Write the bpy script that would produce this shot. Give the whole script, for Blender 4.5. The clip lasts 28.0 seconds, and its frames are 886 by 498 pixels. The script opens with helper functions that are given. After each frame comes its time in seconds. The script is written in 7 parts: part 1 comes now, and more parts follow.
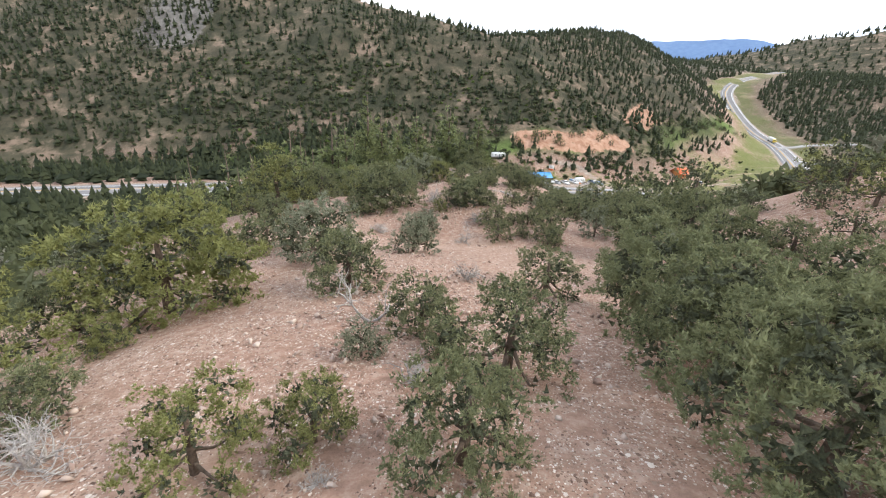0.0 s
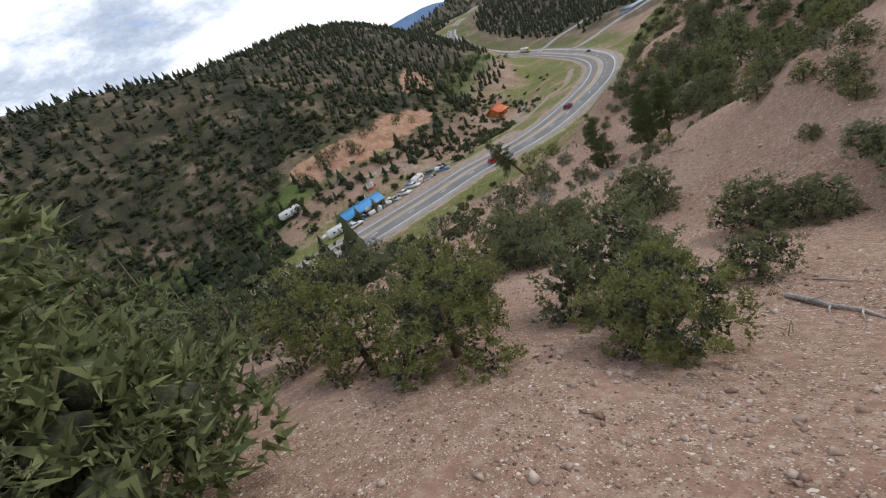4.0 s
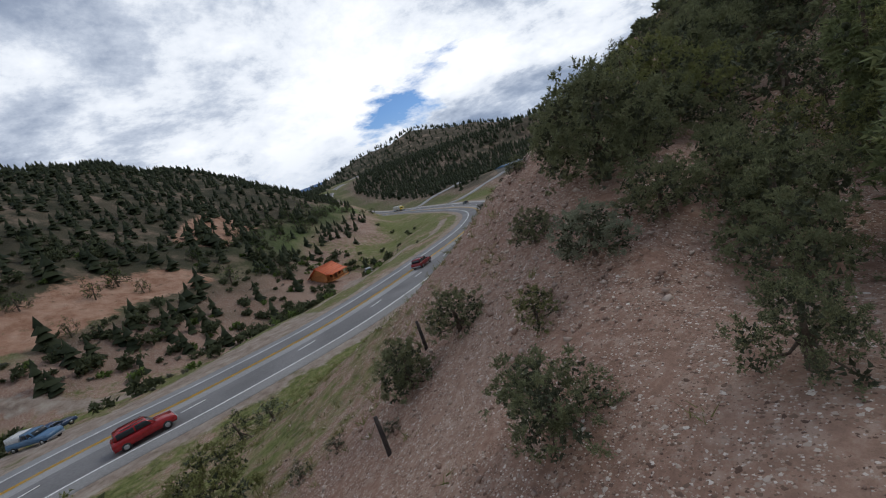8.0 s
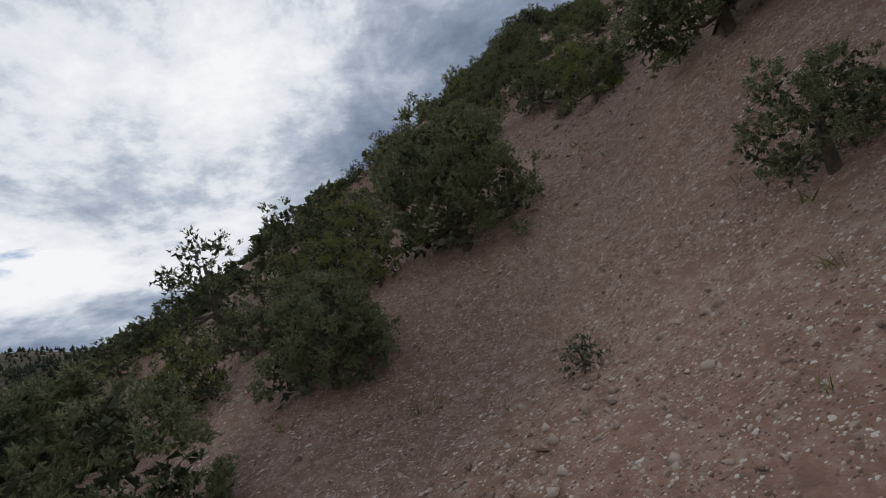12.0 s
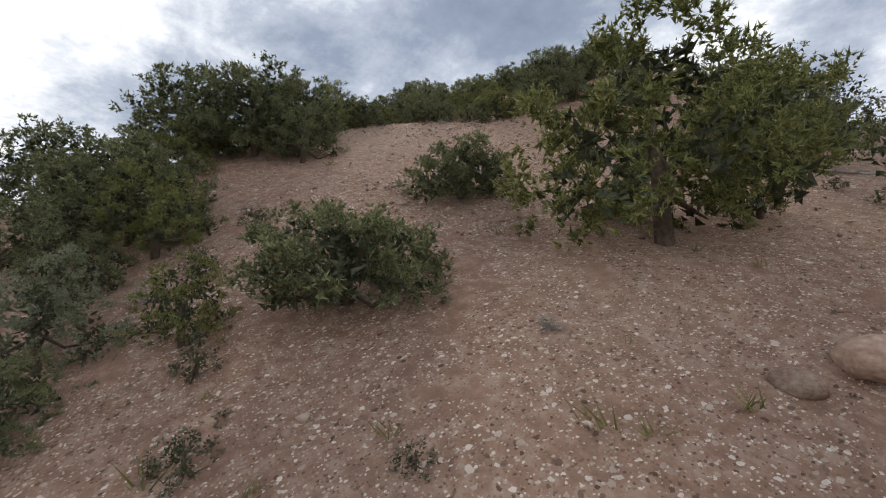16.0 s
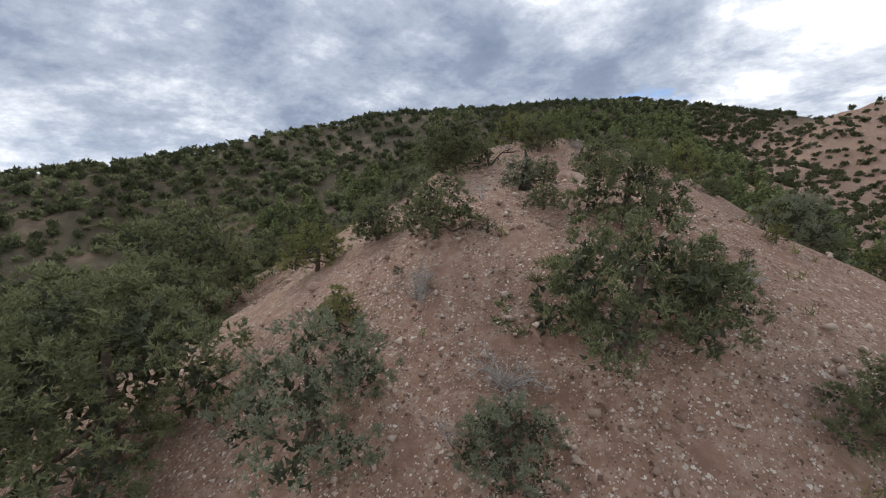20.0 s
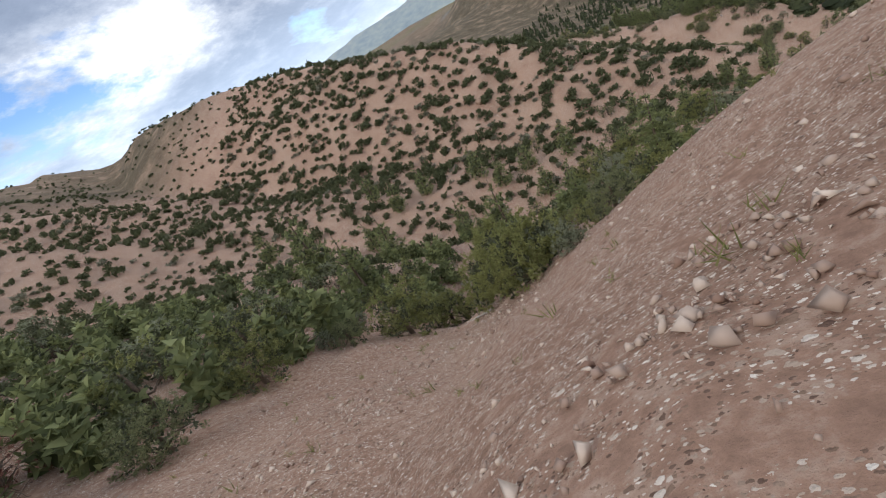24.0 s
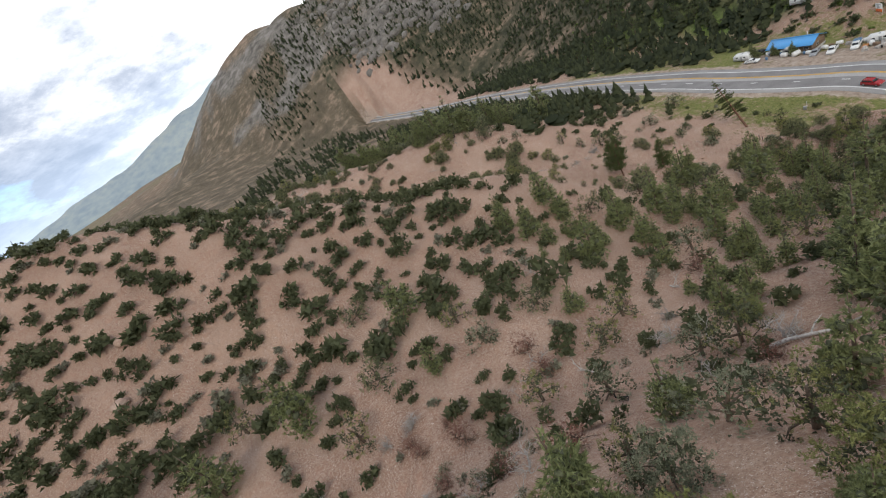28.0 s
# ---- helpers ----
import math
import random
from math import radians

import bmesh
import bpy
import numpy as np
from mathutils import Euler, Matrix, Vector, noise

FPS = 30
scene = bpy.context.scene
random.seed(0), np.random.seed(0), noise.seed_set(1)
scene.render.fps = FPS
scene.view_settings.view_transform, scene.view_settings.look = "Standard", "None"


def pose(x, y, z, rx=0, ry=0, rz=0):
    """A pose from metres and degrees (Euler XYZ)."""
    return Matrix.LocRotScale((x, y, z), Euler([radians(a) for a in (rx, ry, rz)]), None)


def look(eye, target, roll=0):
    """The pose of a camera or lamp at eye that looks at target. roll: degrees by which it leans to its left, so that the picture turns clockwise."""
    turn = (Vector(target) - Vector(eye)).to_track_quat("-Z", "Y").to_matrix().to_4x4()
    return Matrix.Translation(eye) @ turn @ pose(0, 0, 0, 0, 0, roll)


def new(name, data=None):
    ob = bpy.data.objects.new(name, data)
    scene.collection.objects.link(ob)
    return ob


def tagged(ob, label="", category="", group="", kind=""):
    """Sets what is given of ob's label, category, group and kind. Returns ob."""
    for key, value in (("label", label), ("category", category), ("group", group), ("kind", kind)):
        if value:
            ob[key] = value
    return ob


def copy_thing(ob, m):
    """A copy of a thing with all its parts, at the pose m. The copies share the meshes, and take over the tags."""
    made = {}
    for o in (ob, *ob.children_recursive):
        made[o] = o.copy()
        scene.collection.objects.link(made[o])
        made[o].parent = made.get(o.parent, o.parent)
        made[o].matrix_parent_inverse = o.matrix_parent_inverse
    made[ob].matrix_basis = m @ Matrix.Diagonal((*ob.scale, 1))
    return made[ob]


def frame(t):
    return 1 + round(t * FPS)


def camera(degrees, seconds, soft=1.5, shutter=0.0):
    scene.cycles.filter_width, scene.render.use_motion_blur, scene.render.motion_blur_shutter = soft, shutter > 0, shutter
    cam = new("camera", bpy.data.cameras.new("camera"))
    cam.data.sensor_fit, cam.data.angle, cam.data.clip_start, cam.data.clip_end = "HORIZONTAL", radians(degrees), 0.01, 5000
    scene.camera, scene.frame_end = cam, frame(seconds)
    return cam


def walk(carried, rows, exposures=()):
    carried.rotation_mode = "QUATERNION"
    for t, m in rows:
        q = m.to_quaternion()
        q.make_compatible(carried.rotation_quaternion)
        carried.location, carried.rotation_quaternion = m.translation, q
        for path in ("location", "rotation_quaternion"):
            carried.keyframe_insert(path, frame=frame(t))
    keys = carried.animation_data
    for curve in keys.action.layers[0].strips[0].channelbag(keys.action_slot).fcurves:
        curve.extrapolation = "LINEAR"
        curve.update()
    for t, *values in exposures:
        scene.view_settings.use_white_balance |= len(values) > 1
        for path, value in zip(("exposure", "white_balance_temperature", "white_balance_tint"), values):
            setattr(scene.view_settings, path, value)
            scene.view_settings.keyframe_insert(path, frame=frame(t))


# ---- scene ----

cam = camera(90.0, 28.0, soft=1.1, shutter=0.0)
PATH = [
    (0, (-1.17, -5.89, 57.73), (-1.141, -4.064, 56.923), 3.5),
    (0.5, (-0.65, 5.18, 54.94), (-0.631, 7.032, 54.185), 0.5),
    (1, (-0.21, 16.29, 52.09), (-0.192, 18.170, 51.411), -3.8),
    (1.5, (-0.75, 26.35, 50.13), (-0.691, 28.240, 49.482), -8.4),
    (2, (-0.92, 36.67, 48.70), (-0.769, 38.556, 48.042), -12.6),
    (2.5, (-0.30, 47.16, 47.62), (-0.018, 49.016, 46.930), -16.1),
    (3, (2.24, 56.84, 45.79), (2.665, 58.645, 45.050), -18.8),
    (3.5, (5.34, 65.93, 43.97), (5.904, 67.676, 43.185), -21.3),
    (4, (10.44, 75.04, 41.81), (11.142, 76.726, 40.993), -23.6),
    (4.5, (16.65, 84.27, 38.82), (17.474, 85.885, 37.977), -25.3),
    (6.5, (51.95, 105.43, 25.55), (52.961, 106.994, 24.834), -18.4),
    (7, (60.39, 115.58, 21.91), (61.480, 117.149, 21.315), -16.2),
    (7.5, (70.04, 127.08, 18.59), (71.231, 128.632, 18.176), -15.6),
    (8, (78.80, 137.76, 16.82), (80.150, 139.206, 16.497), -18.8),
    (8.5, (85.86, 144.53, 20.45), (87.376, 145.804, 20.164), -23.3),
    (9, (91.84, 149.89, 19.41), (93.543, 150.927, 19.227), -27.9),
    (9.5, (99.88, 154.04, 18.77), (101.708, 154.847, 18.764), -30.4),
    (10, (106.25, 156.84, 18.83), (108.174, 157.347, 19.001), -33.3),
    (10.5, (112.84, 157.79, 19.41), (114.797, 158.106, 19.654), -31.4),
    (11, (118.68, 157.49, 20.41), (120.656, 157.650, 20.683), -25.1),
    (11.5, (126.32, 157.23, 21.15), (128.309, 157.216, 21.368), -20.5),
    (13.5, (147.56, 150.36, 28.64), (149.479, 149.797, 28.749), -2.1),
    (14, (154.58, 146.24, 33.83), (156.467, 145.583, 33.921), -1.8),
    (14.5, (161.39, 142.14, 38.84), (163.244, 141.401, 38.945), -1.9),
    (15, (168.34, 137.65, 44.24), (170.157, 136.829, 44.351), -2.5),
    (15.5, (175.78, 132.60, 49.77), (177.565, 131.699, 49.896), -2.0),
    (16, (181.95, 128.60, 54.33), (183.659, 127.568, 54.475), -1.8),
    (16.5, (189.76, 123.15, 58.62), (191.442, 122.069, 58.733), -0.9),
    (17, (197.68, 117.51, 63.03), (199.322, 116.375, 63.111), 0.4),
    (17.5, (204.55, 112.05, 68.52), (206.140, 110.844, 68.577), 0.9),
    (18, (210.61, 107.99, 72.90), (212.115, 106.677, 72.936), 1.0),
    (18.5, (214.76, 103.90, 77.40), (216.259, 102.581, 77.353), -1.5),
    (19, (218.64, 99.80, 80.66), (220.128, 98.472, 80.553), -1.8),
    (19.5, (221.86, 97.02, 83.29), (223.270, 95.619, 83.098), 0.9),
    (20, (225.07, 93.43, 85.44), (226.426, 91.975, 85.238), -0.7),
    (20.5, (228.21, 89.98, 87.52), (229.465, 88.447, 87.262), -1.6),
    (21, (231.10, 86.57, 89.41), (232.217, 84.944, 89.091), -3.2),
    (21.5, (234.30, 82.26, 91.05), (235.183, 80.505, 90.659), -7.4),
    (22, (236.56, 78.77, 92.23), (237.115, 76.910, 91.748), -14.9),
    (22.5, (238.43, 75.40, 93.16), (238.592, 73.493, 92.594), -24.5),
    (24.5, (247.58, 53.26, 89.33), (245.852, 52.791, 88.444), -30.9),
    (25, (235.60, 50.08, 88.03), (233.830, 49.838, 87.132), -33.6),
    (25.5, (224.45, 48.74, 87.07), (222.653, 48.657, 86.188), -35.0),
    (26, (213.87, 49.35, 85.83), (212.071, 49.337, 84.944), -34.0),
    (26.5, (201.88, 52.33, 83.69), (200.085, 52.327, 82.804), -33.8),
    (27, (190.99, 55.89, 81.61), (189.192, 55.899, 80.731), -33.4),
    (27.5, (180.09, 60.29, 79.05), (178.295, 60.319, 78.163), -33.2),
    (28, (170.76, 64.58, 76.56), (168.969, 64.626, 75.678), -32.9),
]
EXPOSURES = [(0.0, 1.6, 6600, 10), (1.0, 0.95, 6600, 10), (2.0, 0.5, 6700, 10), (3.0, 0.5, 6650, 10), (4.5, 0.7, 6600, 10), (6.5, 0.8, 6500, 10), (7.5, 0.3, 6300, 10), (8.0, -0.2, 6150, 10), (8.5, -0.35, 6200, 10), (10.0, -0.7, 6150, 10), (11.5, -0.55, 6200, 10), (13.5, 0.3, 6700, 10), (15.0, 0.7, 6700, 10), (16.0, 0.45, 6900, 10), (17.0, 0.4, 6700, 10), (18.0, 0.0, 6400, 10), (20.0, 0.35, 6700, 10), (21.0, 0.0, 6600, 10), (22.0, 0.6, 6600, 10), (22.5, 0.6, 6600, 10), (24.5, 0.7, 6650, 10), (28.0, 0.7, 6800, 10)]
walk(cam, [(t, look(eye, target, roll)) for t, eye, target, roll in PATH], EXPOSURES)

# ---- world and light ----
SUN_TURN, SUN_HEIGHT = radians(112), radians(44)     # clockwise from north, above the horizon
SUN_WAY = Vector((math.sin(SUN_TURN) * math.cos(SUN_HEIGHT), math.cos(SUN_TURN) * math.cos(SUN_HEIGHT), math.sin(SUN_HEIGHT)))
world = bpy.data.worlds.new("cloudy_sky")
scene.world = world
world.use_nodes = True


def cloudy_sky(nt):
    """Broken cloud over a blue sky, brightest round the veiled sun, with a hazy horizon."""
    nn, ll = nt.nodes, nt.links
    back = nn["Background"]

    def calc(op, a, b=None, c=None):
        n = nn.new("ShaderNodeMath")
        n.operation = op
        for i, v in enumerate((a, b, c)):
            if v is None:
                continue
            if isinstance(v, (int, float)):
                n.inputs[i].default_value = v
            else:
                ll.new(v, n.inputs[i])
        return n.outputs[0]

    def ramp(fac, stops):
        r = nn.new("ShaderNodeValToRGB")
        while len(r.color_ramp.elements) < len(stops):
            r.color_ramp.elements.new(0.5)
        for el, (p, c) in zip(r.color_ramp.elements, stops):
            el.position, el.color = p, (*c, 1)
        ll.new(fac, r.inputs["Fac"])
        return r.outputs["Color"]

    def mixed(fac, a, c):
        x = nn.new("ShaderNodeMix")
        x.data_type = "RGBA"
        ll.new(fac, x.inputs["Factor"])
        ll.new(a, x.inputs["A"])
        ll.new(c, x.inputs["B"])
        return x.outputs["Result"]

    way = nn.new("ShaderNodeTexCoord").outputs["Generated"]
    split = nn.new("ShaderNodeSeparateXYZ")
    ll.new(way, split.inputs[0])
    x, y, z = split.outputs
    flat = calc("ADD", calc("MAXIMUM", z, 0.0), 0.3)
    sheet = nn.new("ShaderNodeCombineXYZ")
    ll.new(calc("DIVIDE", x, flat), sheet.inputs[0])
    ll.new(calc("DIVIDE", y, flat), sheet.inputs[1])

    def clouds(scale, detail, roughness, shift, twist=0.0):
        n = nn.new("ShaderNodeTexNoise")
        n.inputs["Scale"].default_value, n.inputs["Detail"].default_value, n.inputs["Roughness"].default_value, n.inputs["Distortion"].default_value = scale, detail, roughness, twist
        add = nn.new("ShaderNodeVectorMath")
        add.inputs[1].default_value = shift
        ll.new(sheet.outputs[0], add.inputs[0])
        ll.new(add.outputs[0], n.inputs["Vector"])
        return n.outputs["Fac"]

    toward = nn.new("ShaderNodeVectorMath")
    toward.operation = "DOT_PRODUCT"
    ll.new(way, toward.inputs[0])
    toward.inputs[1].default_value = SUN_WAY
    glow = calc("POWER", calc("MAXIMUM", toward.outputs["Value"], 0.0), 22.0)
    heap = calc("MULTIPLY_ADD", clouds(0.5, 10, 0.6, (3.1, 1.7, 0.4), 0.1), 0.55, calc("MULTIPLY", clouds(1.7, 9, 0.66, (7.7, 2.2, 1.4), 0.1), 0.45))
    heap = calc("MULTIPLY_ADD", heap, 1.45, -0.225)
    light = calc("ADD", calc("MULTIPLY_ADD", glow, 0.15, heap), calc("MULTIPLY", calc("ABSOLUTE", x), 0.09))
    light = calc("ADD", light, calc("MULTIPLY_ADD", y, 0.085, -0.075))
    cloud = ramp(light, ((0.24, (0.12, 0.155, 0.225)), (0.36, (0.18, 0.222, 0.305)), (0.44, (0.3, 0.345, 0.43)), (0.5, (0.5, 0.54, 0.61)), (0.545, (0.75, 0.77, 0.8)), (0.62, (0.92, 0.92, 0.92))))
    sky = nn.new("ShaderNodeTexSky")
    sky.sky_type, sky.sun_disc = "NISHITA", False
    sky.ozone_density, sky.altitude = 6.0, 2500.0
    sky.sun_elevation, sky.sun_rotation = SUN_HEIGHT, SUN_TURN
    thin = nn.new("ShaderNodeVectorMath")
    thin.operation = "SCALE"
    thin.inputs["Scale"].default_value = 0.1
    ll.new(sky.outputs["Color"], thin.inputs[0])
    gap = nn.new("ShaderNodeMapRange")
    gap.inputs["From Min"].default_value, gap.inputs["From Max"].default_value = 0.61, 0.66
    ll.new(clouds(0.8, 8, 0.6, (1.3, 5.9, 2.0), 0.2), gap.inputs["Value"])
    col = mixed(gap.outputs[0], cloud, thin.outputs[0])
    haze = nn.new("ShaderNodeMapRange")
    haze.inputs["From Min"].default_value, haze.inputs["From Max"].default_value = 0.16, -0.02
    haze.inputs["To Max"].default_value = 0.7
    ll.new(z, haze.inputs["Value"])
    side = nn.new("ShaderNodeMapRange")
    side.inputs["From Min"].default_value, side.inputs["From Max"].default_value = -0.5, 0.6
    ll.new(x, side.inputs["Value"])
    col = mixed(haze.outputs[0], col, ramp(side.outputs[0], ((0.0, (0.45, 0.57, 0.75)), (0.55, (0.58, 0.64, 0.72)), (1.0, (0.27, 0.34, 0.46)))))
    ll.new(col, back.inputs[0])
    back.inputs[1].default_value = 1.3


cloudy_sky(world.node_tree)
sun_data = bpy.data.lights.new("sun", "SUN")
sun_data.energy, sun_data.angle, sun_data.color = 0.95, radians(18), (1.0, 0.95, 0.87)
sun = new("sun", sun_data)
sun.matrix_world = look(SUN_WAY * 400, (0, 0, 0))

# ---- the lie of the land ----
ROAD = [(-460, 92, -9), (-260, 137, -5), (-170, 157, -1), (-60, 173, 3.6), (10, 179, 5.6), (40, 181, 5.4), (60, 184, 4.7), (76, 187, 4.2), (90, 186.5, 3.8), (106, 188, 3.4), (130, 196.5, 2.8),
        (165, 214, 1.7), (200, 241, 0.4), (228, 274, -0.6), (252, 312, -1.2), (290, 385, -1), (320, 470, 2), (352, 560, 14), (385, 640, 30), (450, 720, 45), (560, 800, 60)]
RIDGE_WEST = [(20, -90, 68), (4, -40, 58), (-2, -20, 54.5), (-1, 20, 48.5), (0, 50, 43.5), (2, 68, 40.5), (8, 85, 35), (30, 100, 24), (52, 118, 15), (66, 130, 10.5), (75, 152, 5)]
SPUR = [(-140, -480, 126), (-50, -330, 124), (-8, -200, 114), (30, -100, 99), (45, -50, 89), (53, -10, 77), (61, 25, 63), (66, 50, 51), (68, 75, 40), (62, 100, 26), (52, 118, 15)]
GULLY = [(106, 78, 27), (110, 60, 33), (113, 38, 37), (118, 0, 44), (130, -60, 57), (150, -140, 80)]
RIDGE_EAST = [(130, 172, 4), (127, 158, 11), (143, 137, 25), (166, 124, 40), (182, 115.5, 50.5), (197, 104, 59.5), (210, 98, 68.5), (225, 89, 79), (234, 82, 84.5), (242, 72, 87.5), (256, 59, 86), (262, 32, 90), (260, 2, 95), (252, -50, 96), (242, -105, 99), (228, -165, 124), (205, -215, 138), (180, -270, 144), (70, -420, 146), (-60, -520, 140)]
BENCH = [(64, 112, 17), (74, 126, 14.5), (86, 140, 13), (105, 147, 18), (126, 152, 21.5), (146, 141, 25)]
RIDGE_FAR = [(430, 170, 45), (410, 60, 100), (390, -60, 130), (340, -200, 150), (240, -330, 140), (60, -520, 145)]
HILL_NORTH = [(-420, 560, 165), (-250, 450, 122), (-80, 385, 94), (30, 352, 72), (136, 470, 86), (190, 560, 90), (250, 700, 94), (330, 860, 58)]
HILL_EAST = [(520, 330, 6), (560, 430, 12), (640, 600, 35), (720, 800, 60)]
MOUNTAIN_WEST = [(-420, 560, 165), (-560, 400, 160), (-760, 160, 180), (-1000, -60, 205)]
HILL_CONE = [(830, 1370, 105), (960, 1260, 150), (1090, 1190, 176), (1230, 1110, 142), (1500, 1000, 100), (2100, 900, 120)]


# rises and hollows on the flanks: centre, half widths, height
SWELLS = [(230, 84, 9, 9, 2.0), (241, 71, 12, 11, 3.6), (252, 58, 9, 9, 4.2), (214, 60, 10, 9, -9.0), (205, 36, 16, 12, -3.5), (157, 57, 17, 17, 8.0), (166, 74, 12, 9, 3.5), (36, 57, 9, 16, -4.5), (24, 58, 7, 14, -1.2), (98, 129, 10, 9, 3.0), (1, 21, 8, 9, -1.6), (218, 104, 8, 6, -2.0), (62, 113, 8, 8, -2.0), (126, 160, 16, 10, 1.6)]


def smooth_line(nodes, step=4.0):
    """Points along a smooth curve through the nodes."""
    p = [np.array(n, float) for n in nodes]
    p = [p[0] * 2 - p[1]] + p + [p[-1] * 2 - p[-2]]
    out = []
    for a, b, c, d in zip(p, p[1:], p[2:], p[3:]):
        n = max(2, int(np.linalg.norm(c - b) / step))
        for i in range(n):
            u = i / n
            out.append(0.5 * (2 * b + (c - a) * u + (2 * a - 5 * b + 4 * c - d) * u * u + (3 * b - a - 3 * c + d) * u ** 3))
    out.append(p[-2])
    return np.array(out)


ROAD_LINE = smooth_line(ROAD, 12.0)


def lattice(ix, iy, seed):
    h = (ix * 374761393 + iy * 668265263 + seed * 974634211) & 0xFFFFFFFF
    h = ((h ^ (h >> 13)) * 1274126177) & 0xFFFFFFFF
    return ((h ^ (h >> 16)) & 0xFFFF) / 65535.0 * 2 - 1


def rough(x, y, size, seed=1):
    """Smooth noise between -1 and 1."""
    x, y = np.asarray(x, float) / size, np.asarray(y, float) / size
    ix, iy = np.floor(x).astype(np.int64), np.floor(y).astype(np.int64)
    u, v = x - ix, y - iy
    u, v = u * u * (3 - 2 * u), v * v * (3 - 2 * v)
    a, b = lattice(ix, iy, seed), lattice(ix + 1, iy, seed)
    c, d = lattice(ix, iy + 1, seed), lattice(ix + 1, iy + 1, seed)
    return (a * (1 - u) + b * u) * (1 - v) + (c * (1 - u) + d * u) * v


def near_line(x, y, line):
    """Distance to a polyline, its height there, and the side (positive to its left)."""
    best, height, side = np.full(x.shape, 1e9), np.zeros(x.shape), np.zeros(x.shape)
    for (ax, ay, az), (bx, by, bz) in zip(line, line[1:]):
        dx, dy = bx - ax, by - ay
        t = np.clip(((x - ax) * dx + (y - ay) * dy) / (dx * dx + dy * dy), 0, 1)
        ex, ey = x - ax - t * dx, y - ay - t * dy
        d = np.hypot(ex, ey)
        m = d < best
        best, height = np.where(m, d, best), np.where(m, az + t * (bz - az), height)
        side = np.where(m, dx * ey - dy * ex, side)
    return best, height, np.sign(side)


def ridge(x, y, nodes, slope, round_top):
    best = np.full(x.shape, -1e9)
    for (ax, ay, az), (bx, by, bz) in zip(nodes, nodes[1:]):
        dx, dy = bx - ax, by - ay
        t = np.clip(((x - ax) * dx + (y - ay) * dy) / (dx * dx + dy * dy), 0, 1)
        d = np.hypot(x - ax - t * dx, y - ay - t * dy)
        best = np.maximum(best, az + t * (bz - az) - slope * (np.sqrt(d * d + round_top ** 2) - round_top))
    return best


def step01(a, b, v):
    t = np.clip((v - a) / (b - a), 0, 1)
    return t * t * (3 - 2 * t)


def land(x, y):
    """Height of the ground."""
    x, y = np.asarray(x, float), np.asarray(y, float)
    wx = x + 5 * rough(x, y, 33, 3) + 1.5 * rough(x, y, 11, 4)
    wy = y + 5 * rough(x, y, 33, 5) + 1.5 * rough(x, y, 11, 6)
    d, rz, side = near_line(x, y, ROAD_LINE)
    south = rz + 0.17 * np.clip(d - 10, 0, 330) * (1 - step01(300, 460, x))
    north = rz - 4.5 * step01(17, 42, d) + 0.02 * np.clip(d - 60, 0, 400)
    base = np.where(side < 0, south, north)
    parts = [base]
    for nodes, slope, top in ((RIDGE_WEST, 0.42, 9), (RIDGE_EAST, 0.55, 7), (BENCH, 0.75, 3), (SPUR, 0.68, 7), (GULLY, 0.45, 22), (RIDGE_FAR, 0.45, 20)):
        parts.append(np.where(side < 0, ridge(wx, wy, nodes, slope, top), -50))
    parts.append(np.where(side > 0, ridge(wx, wy, HILL_NORTH, 0.62, 25), -50))
    for nodes, slope in ((HILL_EAST, 0.36), (HILL_CONE, 0.36), (MOUNTAIN_WEST, 0.6)):
        parts.append(ridge(wx, wy, nodes, slope, 30))
    k = 2.2
    top = np.max(parts, axis=0)
    z = top + k * np.log(sum(np.exp((p - top) / k) for p in parts)) - k * 0.5
    far = step01(300, 1500, np.hypot(x - 100, y - 100))
    z = z + 0.7 * rough(x, y, 17, 7) + 0.35 * rough(x, y, 6, 8) + 0.12 * rough(x, y, 2.3, 9) + far * 25 * rough(x, y, 420, 10)
    z = z - 3.0 * np.exp(-((x - 147) / 15) ** 2 - ((y - 152) / 10) ** 2) - 1.2 * np.exp(-((x - 198) / 9) ** 2 - ((y - 118) / 9) ** 2)
    z = z - 2.6 * np.exp(-((x - 118) / 24) ** 2 - ((y - 173) / 8) ** 2)
    z = z + 4.2 * np.exp(-((x - 204) / 14) ** 2 - ((y - 91) / 10) ** 2)
    z = z + 2.6 * np.exp(-((x - 238) / 16) ** 2 - ((y - 107) / 12) ** 2) + 1.0 * np.exp(-((x - 210) / 18) ** 2 - ((y - 132) / 12) ** 2)
    flank = y - 124 + 0.68 * (x - 166)
    z = z - 3.5 * step01(9, 45, flank) * step01(138, 158, x) * (1 - step01(162, 185, x)) * step01(25, 50, d)
    for cx, cy, wide, deep, lift in SWELLS:
        z = z + lift * np.exp(-((x - cx) / wide) ** 2 - ((y - cy) / deep) ** 2)
    keep = step01(9.5, 21, d)
    return (rz - 0.12) * (1 - keep) + z * keep


# ---- ground ----
def spaced(lo, hi, fine, far):
    """Even steps between lo and hi, and growing ones out to far."""
    mid = list(np.arange(lo, hi, fine))
    out, s, v = [], fine, hi
    while v < far:
        out.append(v)
        s *= 1.12
        v += s
    left, s, v = [], fine, lo
    while v > -far:
        s *= 1.12
        v -= s
        left.append(v)
    return np.array(left[::-1] + mid + out + [far])


